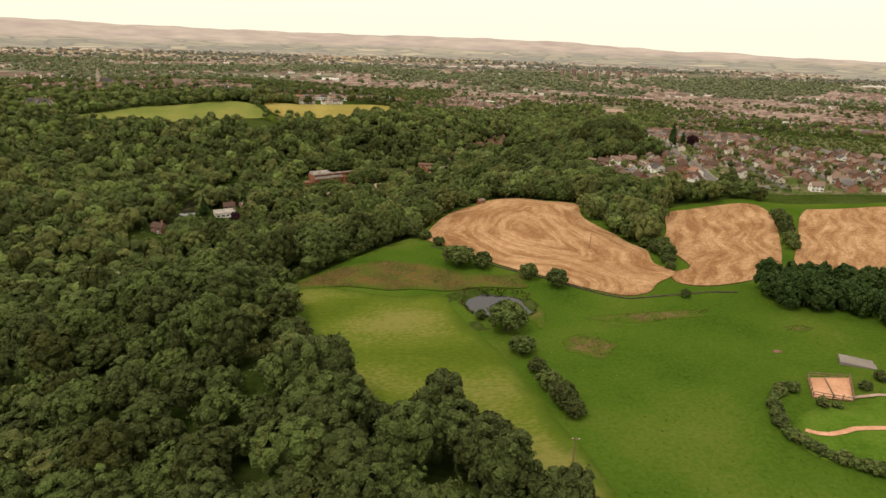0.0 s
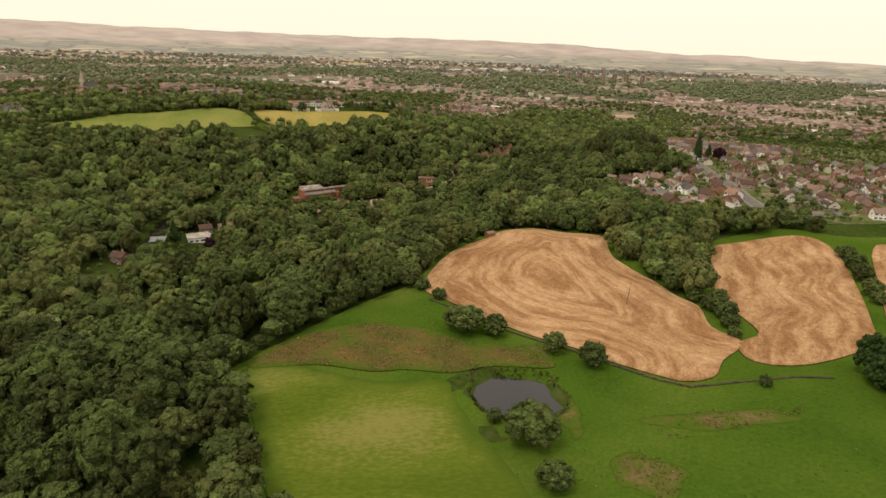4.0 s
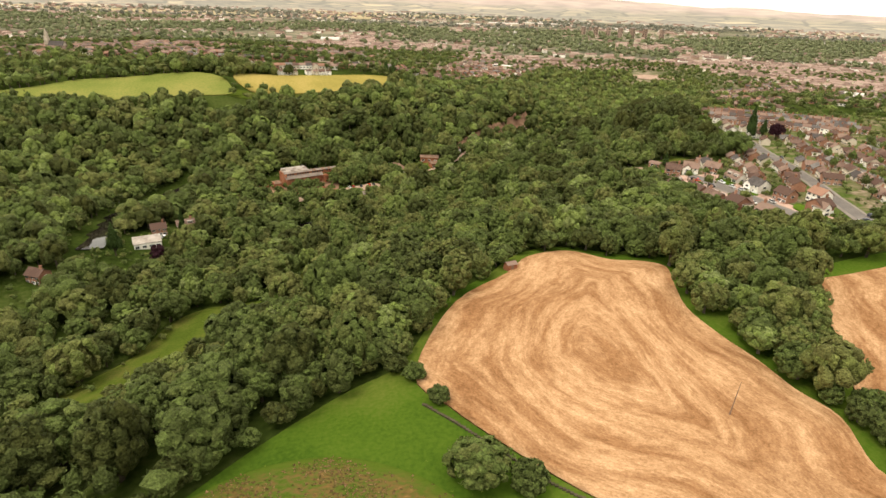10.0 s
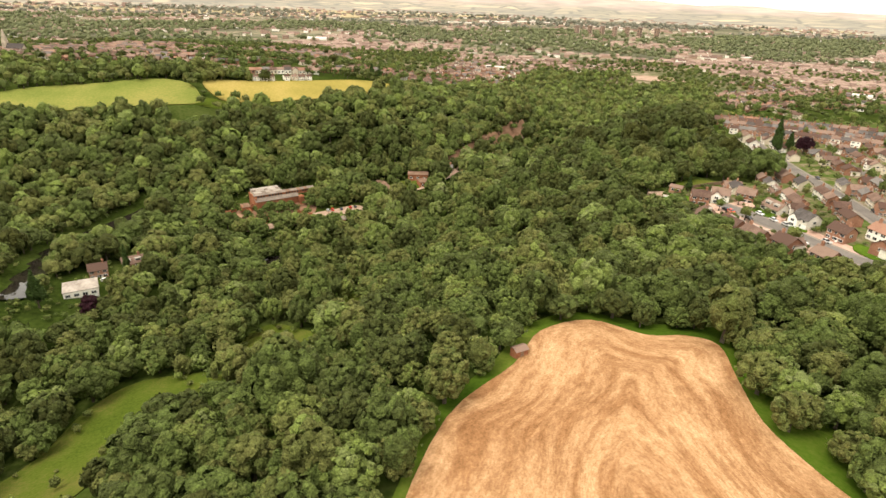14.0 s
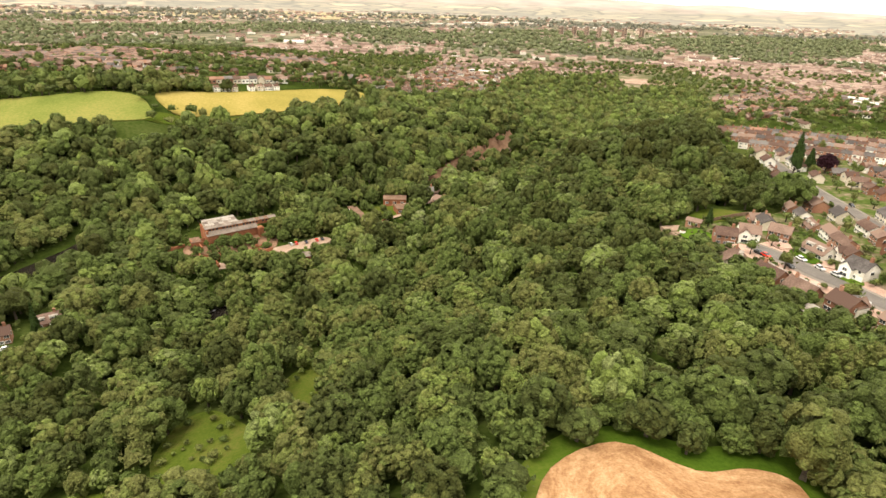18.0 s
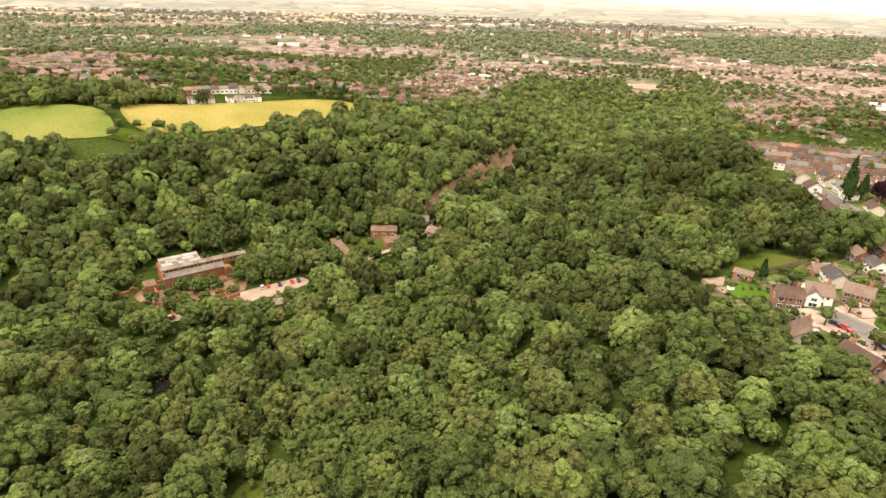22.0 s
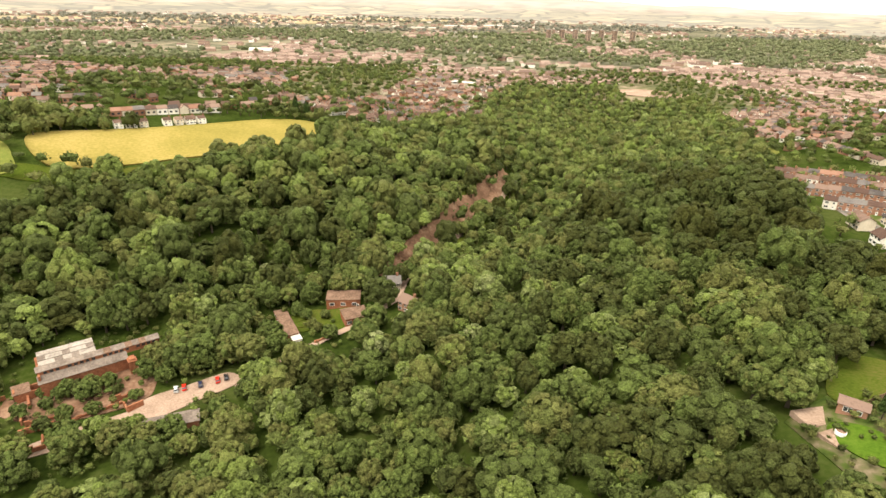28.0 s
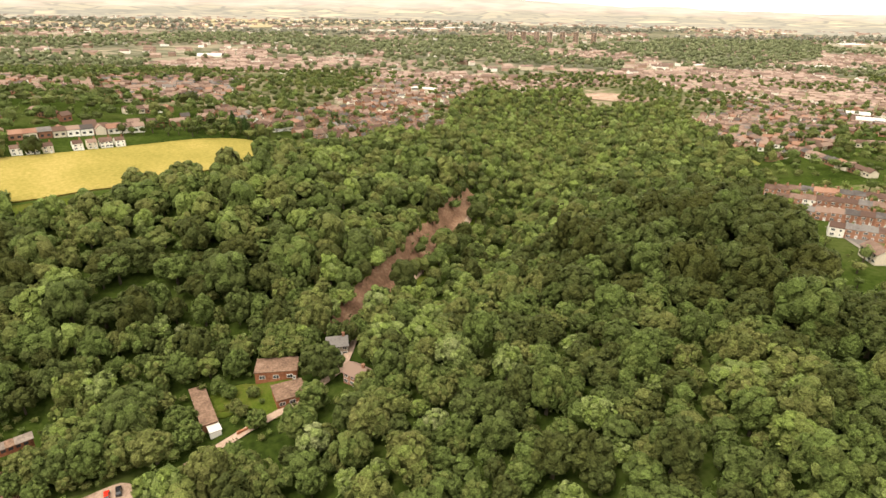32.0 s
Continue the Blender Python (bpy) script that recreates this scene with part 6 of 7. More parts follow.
M_TUFT = leaf_material("grass_tufts", [(0.045, 0.082, 0.006), (0.065, 0.105, 0.008), (0.11, 0.135, 0.016)])
tagged(new("grass_tufts", raw_mesh("grass_tufts", np.array(rv), np.array(rf_), [M_TUFT], np.array(rt))), "tufts of longer grass in the pasture", "grass", kind="stuff")

# field wall below the stubble
wall_line = [(-2, 194), (4, 189), (12, 182), (19, 176), (27, 171), (36, 166), (42, 161), (50, 155), (56, 152), (64, 153), (80, 155), (88, 154)]
wv = Solid()
for (x0, y0), (x1, y1) in zip(wall_line[:-1], wall_line[1:]):
    n = max(1, int(math.hypot(x1 - x0, y1 - y0) / 0.6))
    for k in range(n):
        x, y = x0 + (x1 - x0) * (k + 0.5) / n, y0 + (y1 - y0) * (k + 0.5) / n
        z = gz(x, y)
        wv.box(x - 0.36, x + 0.36, y - 0.3, y + 0.3, z - 0.4, z + RNG.uniform(0.25, 0.5), 0, 0.08)
tagged(new("field_wall", wv.mesh("field_wall", [M_DARKSTONE])), "low dark dry-stone wall along the stubble field", "wall", kind="structure")


def pole(x, y, h, arm=True, lean=(0, 0)):
    e = new("utility_pole")
    e.location, e.rotation_euler = (x, y, gz(x, y)), (lean[0], lean[1], 0)
    v, f = stem_mesh(8, 0)
    part("shaft", raw_mesh("shaft", v * np.array([2.6, 2.6, h]), f, [M_WOOD]), e)
    if arm:
        part("crossarm", Solid().box(-0.7, 0.7, -0.06, 0.06, h - 0.5, h - 0.36).mesh("crossarm", [M_WOOD]), e)
        for k in (-0.6, 0.6):
            part("insulator", Solid().box(k - 0.05, k + 0.05, -0.05, 0.05, h - 0.36, h - 0.18, 0, 0.015).mesh("insulator", [M_FRAME]), e, "pale insulator")
    return tagged(e, "weathered wooden utility pole standing in the field", "pole", "utility poles")


pole(54, 193, 7.6, False, (0, 0.05))
pole(25.5, 84, 5.4, True)
pole(-3.5, 226, 8.0, True)

for x, y, r in ((75.5, 199.5, 3.2), (77.5, 193, 3.0), (72.5, 208, 3.4), (79, 187, 2.6), (69.5, 218, 3.4), (78, 206, 3.6), (83, 214, 3.8), (76, 214, 4.0), (70.5, 223, 3.8), (80, 223, 4.4), (89, 228, 3.8), (67.5, 233, 3.6), (95, 238, 3.8), (67.5, 243, 3.6), (69, 254, 3.8), (70, 262, 3.8), (99, 248, 3.6), (-8, 211, 3.6), (-4, 220, 3.6), (-1, 230, 3.8), (4, 240, 3.4), (11, 248, 3.2), (17, 262, 3.4), (22, 271, 3.6), (32, 277, 3.6), (42, 278, 3.8), (52, 272, 3.6), (60, 271, 3.6)):
    tree(x, y, r, CROWNS[int(RNG.integers(1, 7))], "leafy green tree at the stubble field's edge", group="field edge trees", tall=float(RNG.uniform(0.9, 1.2)), foot=0.15)

hut = new("field_hut")
hut.location, hut.rotation_euler = (19.5, 254, gz(19.5, 254)), (0, 0, 0.5)
part("outer_wall", Solid().gable(-1.5, 1.5, -1.1, 1.1, -0.4, 1.9, 0.5).mesh("outer_wall", [M_OLDBRICK]), hut)
part("roof", Solid().roof(-1.5, 1.5, -1.1, 1.1, 1.9, 0.52, 0.2, 0.08).mesh("roof", [M_TILE]), hut)
part("door", Solid().box(-0.4, 0.4, -1.16, -1.09, 0, 1.7).mesh("door", [M_WOOD]), hut, "weathered plank door")
tagged(hut, "small reddish hut at the stubble field's edge", "hut")

M_BROWNRUSH = material("brown_rush_patch", [(0.04, 0.0697, 0.0064), (0.0496, 0.0816, 0.008), (0.072, 0.0765, 0.016), (0.104, 0.0808, 0.0304), (0.136, 0.0892, 0.04)], 0.22, 1.1, 0.95, 0.3, contrast=0.55)
# ---- garden beside the pasture ----
GARDEN = [(69, 92), (65.5, 87), (67, 81), (74, 77), (90, 71), (130, 80), (130, 106), (104, 108), (92, 101), (84, 95), (76, 95)]
sheet("garden_lawn", GARDEN, 0.24, M_LAWN, "neat mown lawn in a large garden", "lawn", 4)
court = [(75.5, 98), (78.6, 105), (86.5, 104), (82, 96)]
sheet("sand_court", court, 0.34, M_COURT, "sandy orange riding court in two halves", "court", 3, False)
strip("garden_path", [(68.5, 88.3), (70, 87.2), (72, 86.7), (74.5, 87.1), (77, 87.8), (80, 87.7), (83, 87.4), (88, 89), (96, 92)], 1.1, 0.36, M_COURT, "curving orange gravel garden path", "path", 2)
strip("garden_path", [(82, 97), (88, 97.5), (96, 96), (110, 101)], 0.8, 0.36, M_TRACK, "narrow pale garden path", "path", 2)
terrace_slab = new("garden_terrace", Solid().box(-3.2, 3.2, -2, 2, -0.3, 0.5).box(3.2, 12, -1.5, 0.5, -0.3, 0.42).mesh("garden_terrace", [M_PAVE]))
terrace_slab.location, terrace_slab.rotation_euler = (92, 110, gz(92, 110)), (0, 0, -0.45)
tagged(terrace_slab, "pale paved garden terrace with a raised pool", "terrace")
fence = new("court_fence")
fence.location = (0, 0, 0)
ring = court + court[:1]
for (x0, y0), (x1, y1) in zip(ring[:-1], ring[1:]):
    n = max(2, int(math.hypot(x1 - x0, y1 - y0) / 1.6))
    for k in range(n):
        x, y = x0 + (x1 - x0) * k / n, y0 + (y1 - y0) * k / n
        part("post", Solid().box(-0.07, 0.07, -0.07, 0.07, -0.2, 1.25).mesh("post", [M_WOOD]), fence, "", (x, y, gz(x, y) + 0.2))
    a = math.atan2(y1 - y0, x1 - x0)
    L = math.hypot(x1 - x0, y1 - y0)
    for hgt in (0.5, 1.05):
        part("rail", Solid().box(0, L, -0.04, 0.04, -0.06, 0.06).mesh("rail", [M_WOOD]), fence, "", (x0, y0, gz((x0 + x1) / 2, (y0 + y1) / 2) + 0.2 + hgt), a)
part("centre_board", Solid().box(-3.6, 3.6, -0.06, 0.06, 0, 0.35).mesh("centre_board", [M_WOOD]), fence, "", (80.4, 100.6, gz(80.4, 100.6) + 0.3), radians(72))
tagged(fence, "low brown timber rail fence round the sand court", "fence")
edge = [(72, 102), (68.5, 99), (66.5, 95), (65, 90), (65.5, 86), (68, 81.5), (72, 78), (77, 75.5), (83, 73.5), (90, 72), (97, 71)]
for k, ((x0, y0), (x1, y1)) in enumerate(zip(edge[:-1], edge[1:])):
    for q in range(3):
        u = (q + 0.5) / 3
        tree(x0 + (x1 - x0) * u, y0 + (y1 - y0) * u, float(RNG.uniform(1.1, 1.7)), SMALLCROWNS[int(RNG.integers(0, 6))], "clipped green hedge bush round the garden", "hedge bush", "garden hedge", 0.8, 0.05, "hedge_bush")
for x, y, r in ((73, 101, 1.6), (76, 95.5, 1.3), (87, 100, 1.4), (88, 93, 1.6), (86, 84, 1.8), (92, 103, 1.5), (78, 94.5, 1.0), (96, 92, 1.6)):
    tree(x, y, r, SMALLCROWNS[int(RNG.integers(0, 8))], "rounded garden shrub on the lawn", "shrub", "garden shrubs", 0.9, 0.1, "shrub")
for x, y, r, m_, lb in ((79, 117, 1.0, M_SOIL, "small bare patch of brown earth in the pasture"), (67, 96.5, 1.2, M_SOIL, "reddish earth patch beside the hedge")):
    sheet("earth_patch", [(x + r * math.cos(a) * RNG.uniform(0.7, 1.2), y + r * 0.8 * math.sin(a) * RNG.uniform(0.7, 1.2)) for a in np.arange(0, 6.28, 0.7)], 0.22, m_, lb, "earth", 1.5)

for x, y, a_, b_ in ((38, 125, 6.5, 6), (58, 140, 15, 3.4), (24, 166, 5.5, 4.5), (28, 143, 2.5, 7), (90, 128, 3, 2)):
    spot = [(x + a_ * math.cos(w_) * RNG.uniform(0.7, 1.2), y + b_ * math.sin(w_) * RNG.uniform(0.7, 1.2)) for w_ in np.arange(0, 6.28, 0.5)]
    fade_edge(M_BROWNRUSH, sheet("earth_patch", spot, 0.16, M_BROWNRUSH, "brownish rushy patch in the pasture", "rushes", 1.0), rounded(spot), 2.5, (0.052, 0.078, 0.009))

# ---- the ruined mill and its yard ----
sheet("mill_yard", [(-93, 421), (-94, 425), (-82, 434), (-70, 440), (-66, 446), (-56, 451), (-45, 456), (-40, 451), (-50, 444), (-60, 437), (-72, 431)], 0.25, M_TRACK, "pale gritty yard and lane beside the mill", "yard", 3)
sheet("mill_rubble", [(-106, 440), (-104, 454), (-72, 464), (-66, 452), (-68, 444), (-86, 437)], 0.2, M_SOIL, "brick rubble and weeds in front of the mill", "rubble", 3)
MA = radians(34)
mill = new("derelict_mill")
mill.location, mill.rotation_euler = (-97, 447, gz(-92, 452) - 0.4), (0, 0, MA)
part("front_wall", Solid().box(0, 24, 0, 0.6, -1.5, 5.1).mesh("front_wall", [M_OLDBRICK]), mill, "weathered red brick front wall")
part("end_wall", Solid().box(0, 0.6, 0.6, 13, -1.5, 7.4).mesh("end_wall", [M_OLDBRICK]), mill)
part("end_wall", Solid().box(33.4, 34, 2.4, 4.6, -1.5, 7.6).mesh("end_wall", [M_OLDBRICK]), mill)
part("back_wall", Solid().box(0.6, 16, 12.4, 13, -1.5, 7).mesh("back_wall", [M_OLDBRICK]), mill)
bf = [(3, 2, 1, 0), (4, 5, 6, 7), (0, 1, 5, 4), (1, 2, 6, 5), (2, 3, 7, 6), (3, 0, 4, 7)]


def roof_slope(x0, x1, ya, za, yb, zb):
    return [(x0, ya, za), (x1, ya, za), (x1, yb, zb), (x0, yb, zb), (x0, ya, za + 0.16), (x1, ya, za + 0.16), (x1, yb, zb + 0.16), (x0, yb, zb + 0.16)]


for k in range(12):
    part("lower_roof", mesh_of("lower_roof", roof_slope(-0.4 + 2.03 * k, 1.6 + 2.03 * k, -0.6, 5.25 + 0.05 * RNG.random(), 2.4, 6.6), bf, [M_SHEET]), mill, "grey weathered roof sheet")
clere = part("clerestory", Solid().box(0, 34, 2.4, 2.9, 5.8, 7.9).mesh("clerestory", [M_OLDBRICK]), mill, "brick clerestory wall with dark panels as broken openings")
# no holes cut: dark slabs on the wall give the openings' shade by colour
for k in range(20):
    if k % 6 != 3:
        part("opening", Solid().box(-0.5, 0.5, -0.05, 0.05, 0, 0.75).mesh("opening", [M_GLASS]), clere, "", (2 + k * 1.6, 2.38, 6.85))
for k in range(17):
    part("upper_roof", mesh_of("upper_roof", roof_slope(-0.4 + 2.04 * k, 1.62 + 2.04 * k, 2.1, 7.9 + 0.05 * RNG.random(), 4.7, 8.5), bf, [M_SHEET if k not in (9, 12, 14) else M_OLDROOF]), mill)
part("rear_block", Solid().box(0.8, 16, 4.6, 12.8, 0, 8.5).mesh("rear_block", [M_STONE]), mill)
for i in range(7):
    for j in range(3):
        part("roof_panel", Solid().box(0.03, 2.18, 0.03, 2.78, 0, 0.12).mesh("roof_panel", [M_FLATROOF if RNG.random() < 0.8 else M_SHEET]), mill, "", (0.7 + i * 2.21, 4.6 + j * 2.8, 8.55 + 0.16 * j + RNG.uniform(0, 0.06)))
part("pier", Solid().box(23.5, 25.6, -3.6, 0.6, -1.5, 5.6).box(23.2, 25.9, -3.9, -1.2, 5.6, 5.9).box(23.8, 25.3, -3.4, -1.6, 5.9, 6.4).mesh("pier", [M_OLDBRICK]), mill, "square red brick pier")
part("annex_wall", Solid().box(-7, 0, 2, 2.5, -1.5, 2.6).box(-7, -6.5, 2.5, 6, -1.5, 3.4).box(-7, 0, 5.5, 6, -1.5, 2.6).box(-4, -3.4, -3, 2, -1.5, 1.8).mesh("annex_wall", [M_OLDBRICK]), mill)
part("annex_roof", mesh_of("annex_roof", roof_slope(-7.3, -2.6, 1.8, 2.7, 6.2, 3.5), bf, [M_OLDROOF]), mill)
tagged(mill, "derelict red brick mill with patched grey sheet roofs", "mill")
for x, y, a, L, h in ((-69.4, 439.9, 44, 4.6, 2.6), (-69.4, 440.2, 130, 4, 1.6), (-76, 444, 34, 6, 2.2), (-77, 441, 34, 6, 1.2), (-95.6, 432, 22, 8.8, 2.4), (-96, 435.5, 22, 8.6, 1.6), (-93.7, 422.4, 27, 9.4, 2.2), (-86, 426.8, 120, 4, 2.0), (-84, 437, 34, 7, 1.2), (-100, 441, -60, 6, 1.8), (-90, 440, 34, 5, 1.0), (-116, 441, 40, 10, 2.4), (-19, 466.5, 28, 11, 1.8)):
    s = Solid()
    n = int(L / 1.3)
    for k in range(n):
        s.box(k * L / n, (k + 1) * L / n, -0.25, 0.25, -1, h * RNG.uniform(0.7, 1.1))
    w_ = new("ruined_wall", s.mesh("ruined_wall", [M_OLDBRICK]))
    w_.location, w_.rotation_euler = (x, y, gz(x, y)), (0, 0, radians(a))
    tagged(w_, "broken red brick wall left from the mill", "wall", "ruined walls")
for x, y, r in ((-92, 447, 2.4), (-88, 449, 2.8), (-84, 450, 3.0), (-80, 452, 2.6), (-76, 449, 1.8), (-94, 443, 2.0), (-86, 438, 2.6), (-79, 440, 2.4), (-70, 446, 1.9), (-90, 434, 2.4), (-100, 440, 2.2), (-62, 429, 2.0), (-46, 442, 2.4), (-74, 432, 2.4), (-98, 448, 1.8)):
    tree(x, y, r, SMALLCROWNS[int(RNG.integers(0, 8))], "young self-sown tree among the mill ruins", group="ruin trees", tall=1.05, foot=0.15)
for x, y, r in ((-63, 453, 3.6), (-57, 456, 3.8), (-50, 459, 4.0), (-43, 460.5, 3.6), (-69, 456, 4.2), (-67, 459, 5.6), (-60, 459, 6.0), (-53, 460, 6.4), (-45, 461, 6.0), (-38, 461, 5.2), (-62, 467, 6.0), (-54, 468, 6.4), (-46, 469, 6.0), (-90, 448, 3.2), (-84, 446, 3.4), (-36, 444, 3.6), (-42, 437, 3.4), (-66, 425, 5.0), (-76, 421, 5.4), (-58, 425, 4.6), (-86, 414, 5.4), (-80, 427, 4.6), (-72, 429, 4.4), (-90, 421, 4.8), (-96, 418, 4.6), (-64, 431, 3.6), (-52, 428, 4.6)):
    tree(x, y, r, CROWNS[int(RNG.integers(3, 8))], "broad leafy green tree beside the mill yard", group="yard trees", tall=1.0, foot=0.2)
shed = new("long_shed")
shed.location, shed.rotation_euler = (-56, 433, gz(-56, 433)), (0, 0, radians(18))
part("outer_wall", Solid().gable(-9, 9, -2.6, 2.6, -1, 2.6, 1.0).mesh("outer_wall", [M_OLDBRICK]), shed)
part("roof", Solid().roof(-9, 9, -2.6, 2.6, 2.6, 1.05, 0.3, 0.1).mesh("roof", [M_SHEET]), shed)
part("door", Solid().box(-1.3, 1.3, -2.68, -2.58, 0, 2.2).mesh("door", [M_WOOD]), shed, "wide dark wooden door")
tagged(shed, "long low shed with a grey sheet roof", "shed")


def car(x, y, turn, paint, name_color):
    e = new("car")
    e.location, e.rotation_euler = (x, y, gz(x, y) + 0.3), (0, 0, turn)
    v = [(-2.1, -0.85, 0.35), (2.1, -0.85, 0.35), (2.1, 0.85, 0.35), (-2.1, 0.85, 0.35), (-2.1, -0.85, 0.95), (2.0, -0.82, 0.85), (2.0, 0.82, 0.85), (-2.1, 0.85, 0.95)]
    part("body", mesh_of("body", v, bf, [paint]), e)
    v = [(-1.9, -0.8, 0.93), (1.0, -0.8, 0.88), (1.0, 0.8, 0.88), (-1.9, 0.8, 0.93), (-1.4, -0.62, 1.45), (0.2, -0.62, 1.45), (0.2, 0.62, 1.45), (-1.4, 0.62, 1.45)]
    part("cabin", mesh_of("cabin", v, bf, [M_GLASS]), e, "dark glazed cabin")
    part("roof", Solid().box(-1.4, 0.2, -0.62, 0.62, 1.45, 1.5, 0, 0.05).mesh("roof", [paint]), e)
    for wx_ in (-1.3, 1.3):
        for wy_ in (-0.8, 0.8):
            bm = bmesh.new()
            bmesh.ops.create_cone(bm, cap_ends=True, segments=12, radius1=0.32, radius2=0.32, depth=0.2, matrix=Matrix.Rotation(math.pi / 2, 4, "X"))
            me = bpy.data.meshes.new("wheel")
            bm.to_mesh(me)
            bm.free()
            me.materials.append(M_RUBBER)
            part("wheel", me, e, "", (wx_, wy_, 0.32))
    for wy_ in (-0.6, 0.6):
        part("headlight", Solid().box(1.98, 2.06, wy_ - 0.2, wy_ + 0.2, 0.65, 0.8).mesh("headlight", [M_FRAME]), e)
    e.scale = (0.76, 0.76, 0.8)
    return tagged(e, f"{name_color} hatchback car parked on the ground", "car", "parked cars")


PAINT = {n: material(n + "_paint", [tuple(0.8 * k for k in c), c], 0.5, 3, 0.25, spec=0.5) for n, c in (("red", (0.60, 0.03, 0.015)), ("silver", (0.55, 0.54, 0.52)), ("navy", (0.02, 0.025, 0.06)), ("black", (0.02, 0.02, 0.022)), ("white", (0.8, 0.79, 0.77)))}
for x, y, n in ((-58.6, 448.6, "silver"), (-56.4, 449.4, "red"), (-51.8, 450.4, "navy"), (-47, 452, "red"), (-44.6, 453, "black")):
    car(x, y, radians(112), PAINT[n], n)
CR = random.Random(5)
for road, off in ((CUL, 3.3), (MAIN, 3.2)):
    for (x0, y0), (x1, y1) in zip(road[:-1], road[1:]):
        for k in range(2):
            if CR.random() < 0.75:
                u, sd = CR.random(), CR.choice((-1, 1))
                a = math.atan2(y1 - y0, x1 - x0)
                n = CR.choice(list(PAINT))
                car(x0 + (x1 - x0) * u - sd * off * math.sin(a), y0 + (y1 - y0) * u + sd * off * math.cos(a), a, PAINT[n], n)

# ---- hamlet by the river road ----
strip("river_road", [(-40, 448), (-30, 458), (-16, 468), (-4, 475), (8, 488), (11, 505), (14.5, 519), (27, 541), (42, 571), (63, 616), (79, 654)], 2.8, 0.5, M_TRACK, "pale valley road under the quarry face", "road", 4)
face_v, face_f, face_m, rows_up = [], [], [], 14
ys = np.arange(511, 663, 2.5)
for i, y in enumerate(ys):
    for k in range(rows_up):
        s_ = -10.0 + 18.0 * k / (rows_up - 1)
        s_ += (0.5 * math.sin(i * 1.1 + k * 2.3) + 0.35 * math.sin(i * 2.6 + k)) * (s_ > 0)
        x = float(np.interp(y, [p[1] for p in FOOT], [p[0] for p in FOOT])) - s_ / 0.89
        face_v.append((x, y, gz(x, y) + 0.12 + (s_ > 1) * 0.3 * math.sin(i * 1.9 + k * 1.3)))
    if i:
        for k in range(rows_up - 1):
            b = (i - 1) * rows_up + k
            face_f.append((b, b + 1, b + rows_up + 1, b + rows_up))
            face_m.append(0 if 4 <= k <= 11 else 1)
tagged(new("quarry_face", mesh_of("quarry_face", face_v, face_f, [M_SOIL, M_ROUGH], face_m)), "bare red sandstone quarry face above the road", "rock face", kind="structure")
sheet("hamlet_yard", [(-20, 486.5), (-4, 485.5), (-1, 478), (-9, 470), (-17, 476), (-28, 477), (-26, 481)], 0.35, M_ROUGH, "rough grass between the hamlet's buildings", "grass", 3)
for x, y, r, k in ((-24, 492, 4.6, 2), (2.5, 484.5, 6.6, 1), (1, 470.5, 5.0, 3), (-14, 468, 3.2, 5), (-31, 465, 4.2, 4), (-19, 473.5, 2.0, 5), (19, 497, 5.2, 4), (21, 486, 4.6, 7), (-38, 492, 4.6, 3), (-12, 497.5, 4.4, 2), (-3, 501, 4.6, 1), (16, 472, 4.4, 6), (-36, 473, 3.6, 4), (-24, 482, 2.4, 5), (-17, 481, 2.0, 4), (-21, 476, 2.2, 6), (-33.5, 473, 3.2, 3), (-27.5, 485, 3.0, 2)):
    tree(x, y, r, CROWNS[k], "full round leafy tree among the hamlet buildings", group="hamlet trees", tall=1.05, foot=0.18)
car(41, 569, radians(63), PAINT["white"], "white")
car(44.5, 576, radians(63), PAINT["red"], "red")


def flat_block(x, y, turn, w, d, h, wall, roof, label, name="outbuilding", windows=3):
    e = new(name)
    e.location, e.rotation_euler = (x, y, ground_under(x, y, 3)), (0, 0, turn)
    part("outer_wall", Solid().box(-w / 2, w / 2, -d / 2, d / 2, -1, h).mesh("outer_wall", [wall]), e)
    part("roof", Solid().box(-w / 2 - 0.25, w / 2 + 0.25, -d / 2 - 0.25, d / 2 + 0.25, h, h + 0.22).mesh("roof", [roof]), e)
    for k in range(windows):
        part("window", WIN_L, e, "", (-w / 2 + (k + 0.5) * w / windows, -d / 2 - 0.03, h * 0.55))
    part("door", DOOR, e, "", (w / 2 - 0.8, -d / 2 - 0.03, 0.05))
    return tagged(e, label, "building", "valley buildings")


flat_block(-11.5, 490, 0.03, 12, 7, 3.8, M_OLDBRICK, M_OLDROOF, "brick outbuilding with a mossy flat roof")
flat_block(-6.5, 478.5, 0.35, 8.5, 7.5, 3.0, M_OLDBRICK, M_OLDROOF, "small brick garage with a dark flat roof")
house(13, 481, radians(-40), "detached", M_BRICK, M_TILE, "brick house with a brown roof under trees", "valley buildings")
house(6, 499, 0.1, "detached", M_STONE, M_SLATE, "small stone cottage with grey slate roof", "valley buildings")
flat_block(-30.5, 478, radians(-65), 18, 4, 2.6, M_OLDBRICK, M_OLDROOF, "long narrow shed with weathered roof sheets", windows=5)
flat_block(-26, 470, radians(-62), 6, 2.8, 2.2, M_WHITE, M_METAL, "white container cabin beside the lane", windows=1)
flat_block(-130, 340.5, radians(30), 11, 9, 3.1, M_WHITE, M_FLATROOF, "white flat-roofed bungalow with a patched pale roof", "bungalow", 4)
house(-133, 357.5, radians(30), "detached", M_BRICK, M_TILE, "brick house with a brown tiled roof in the valley", "valley buildings")
house(-127.5, 373, radians(35), "bungalow", M_BRICK, M_TILE, "low brick cottage with a brown roof", "valley buildings")
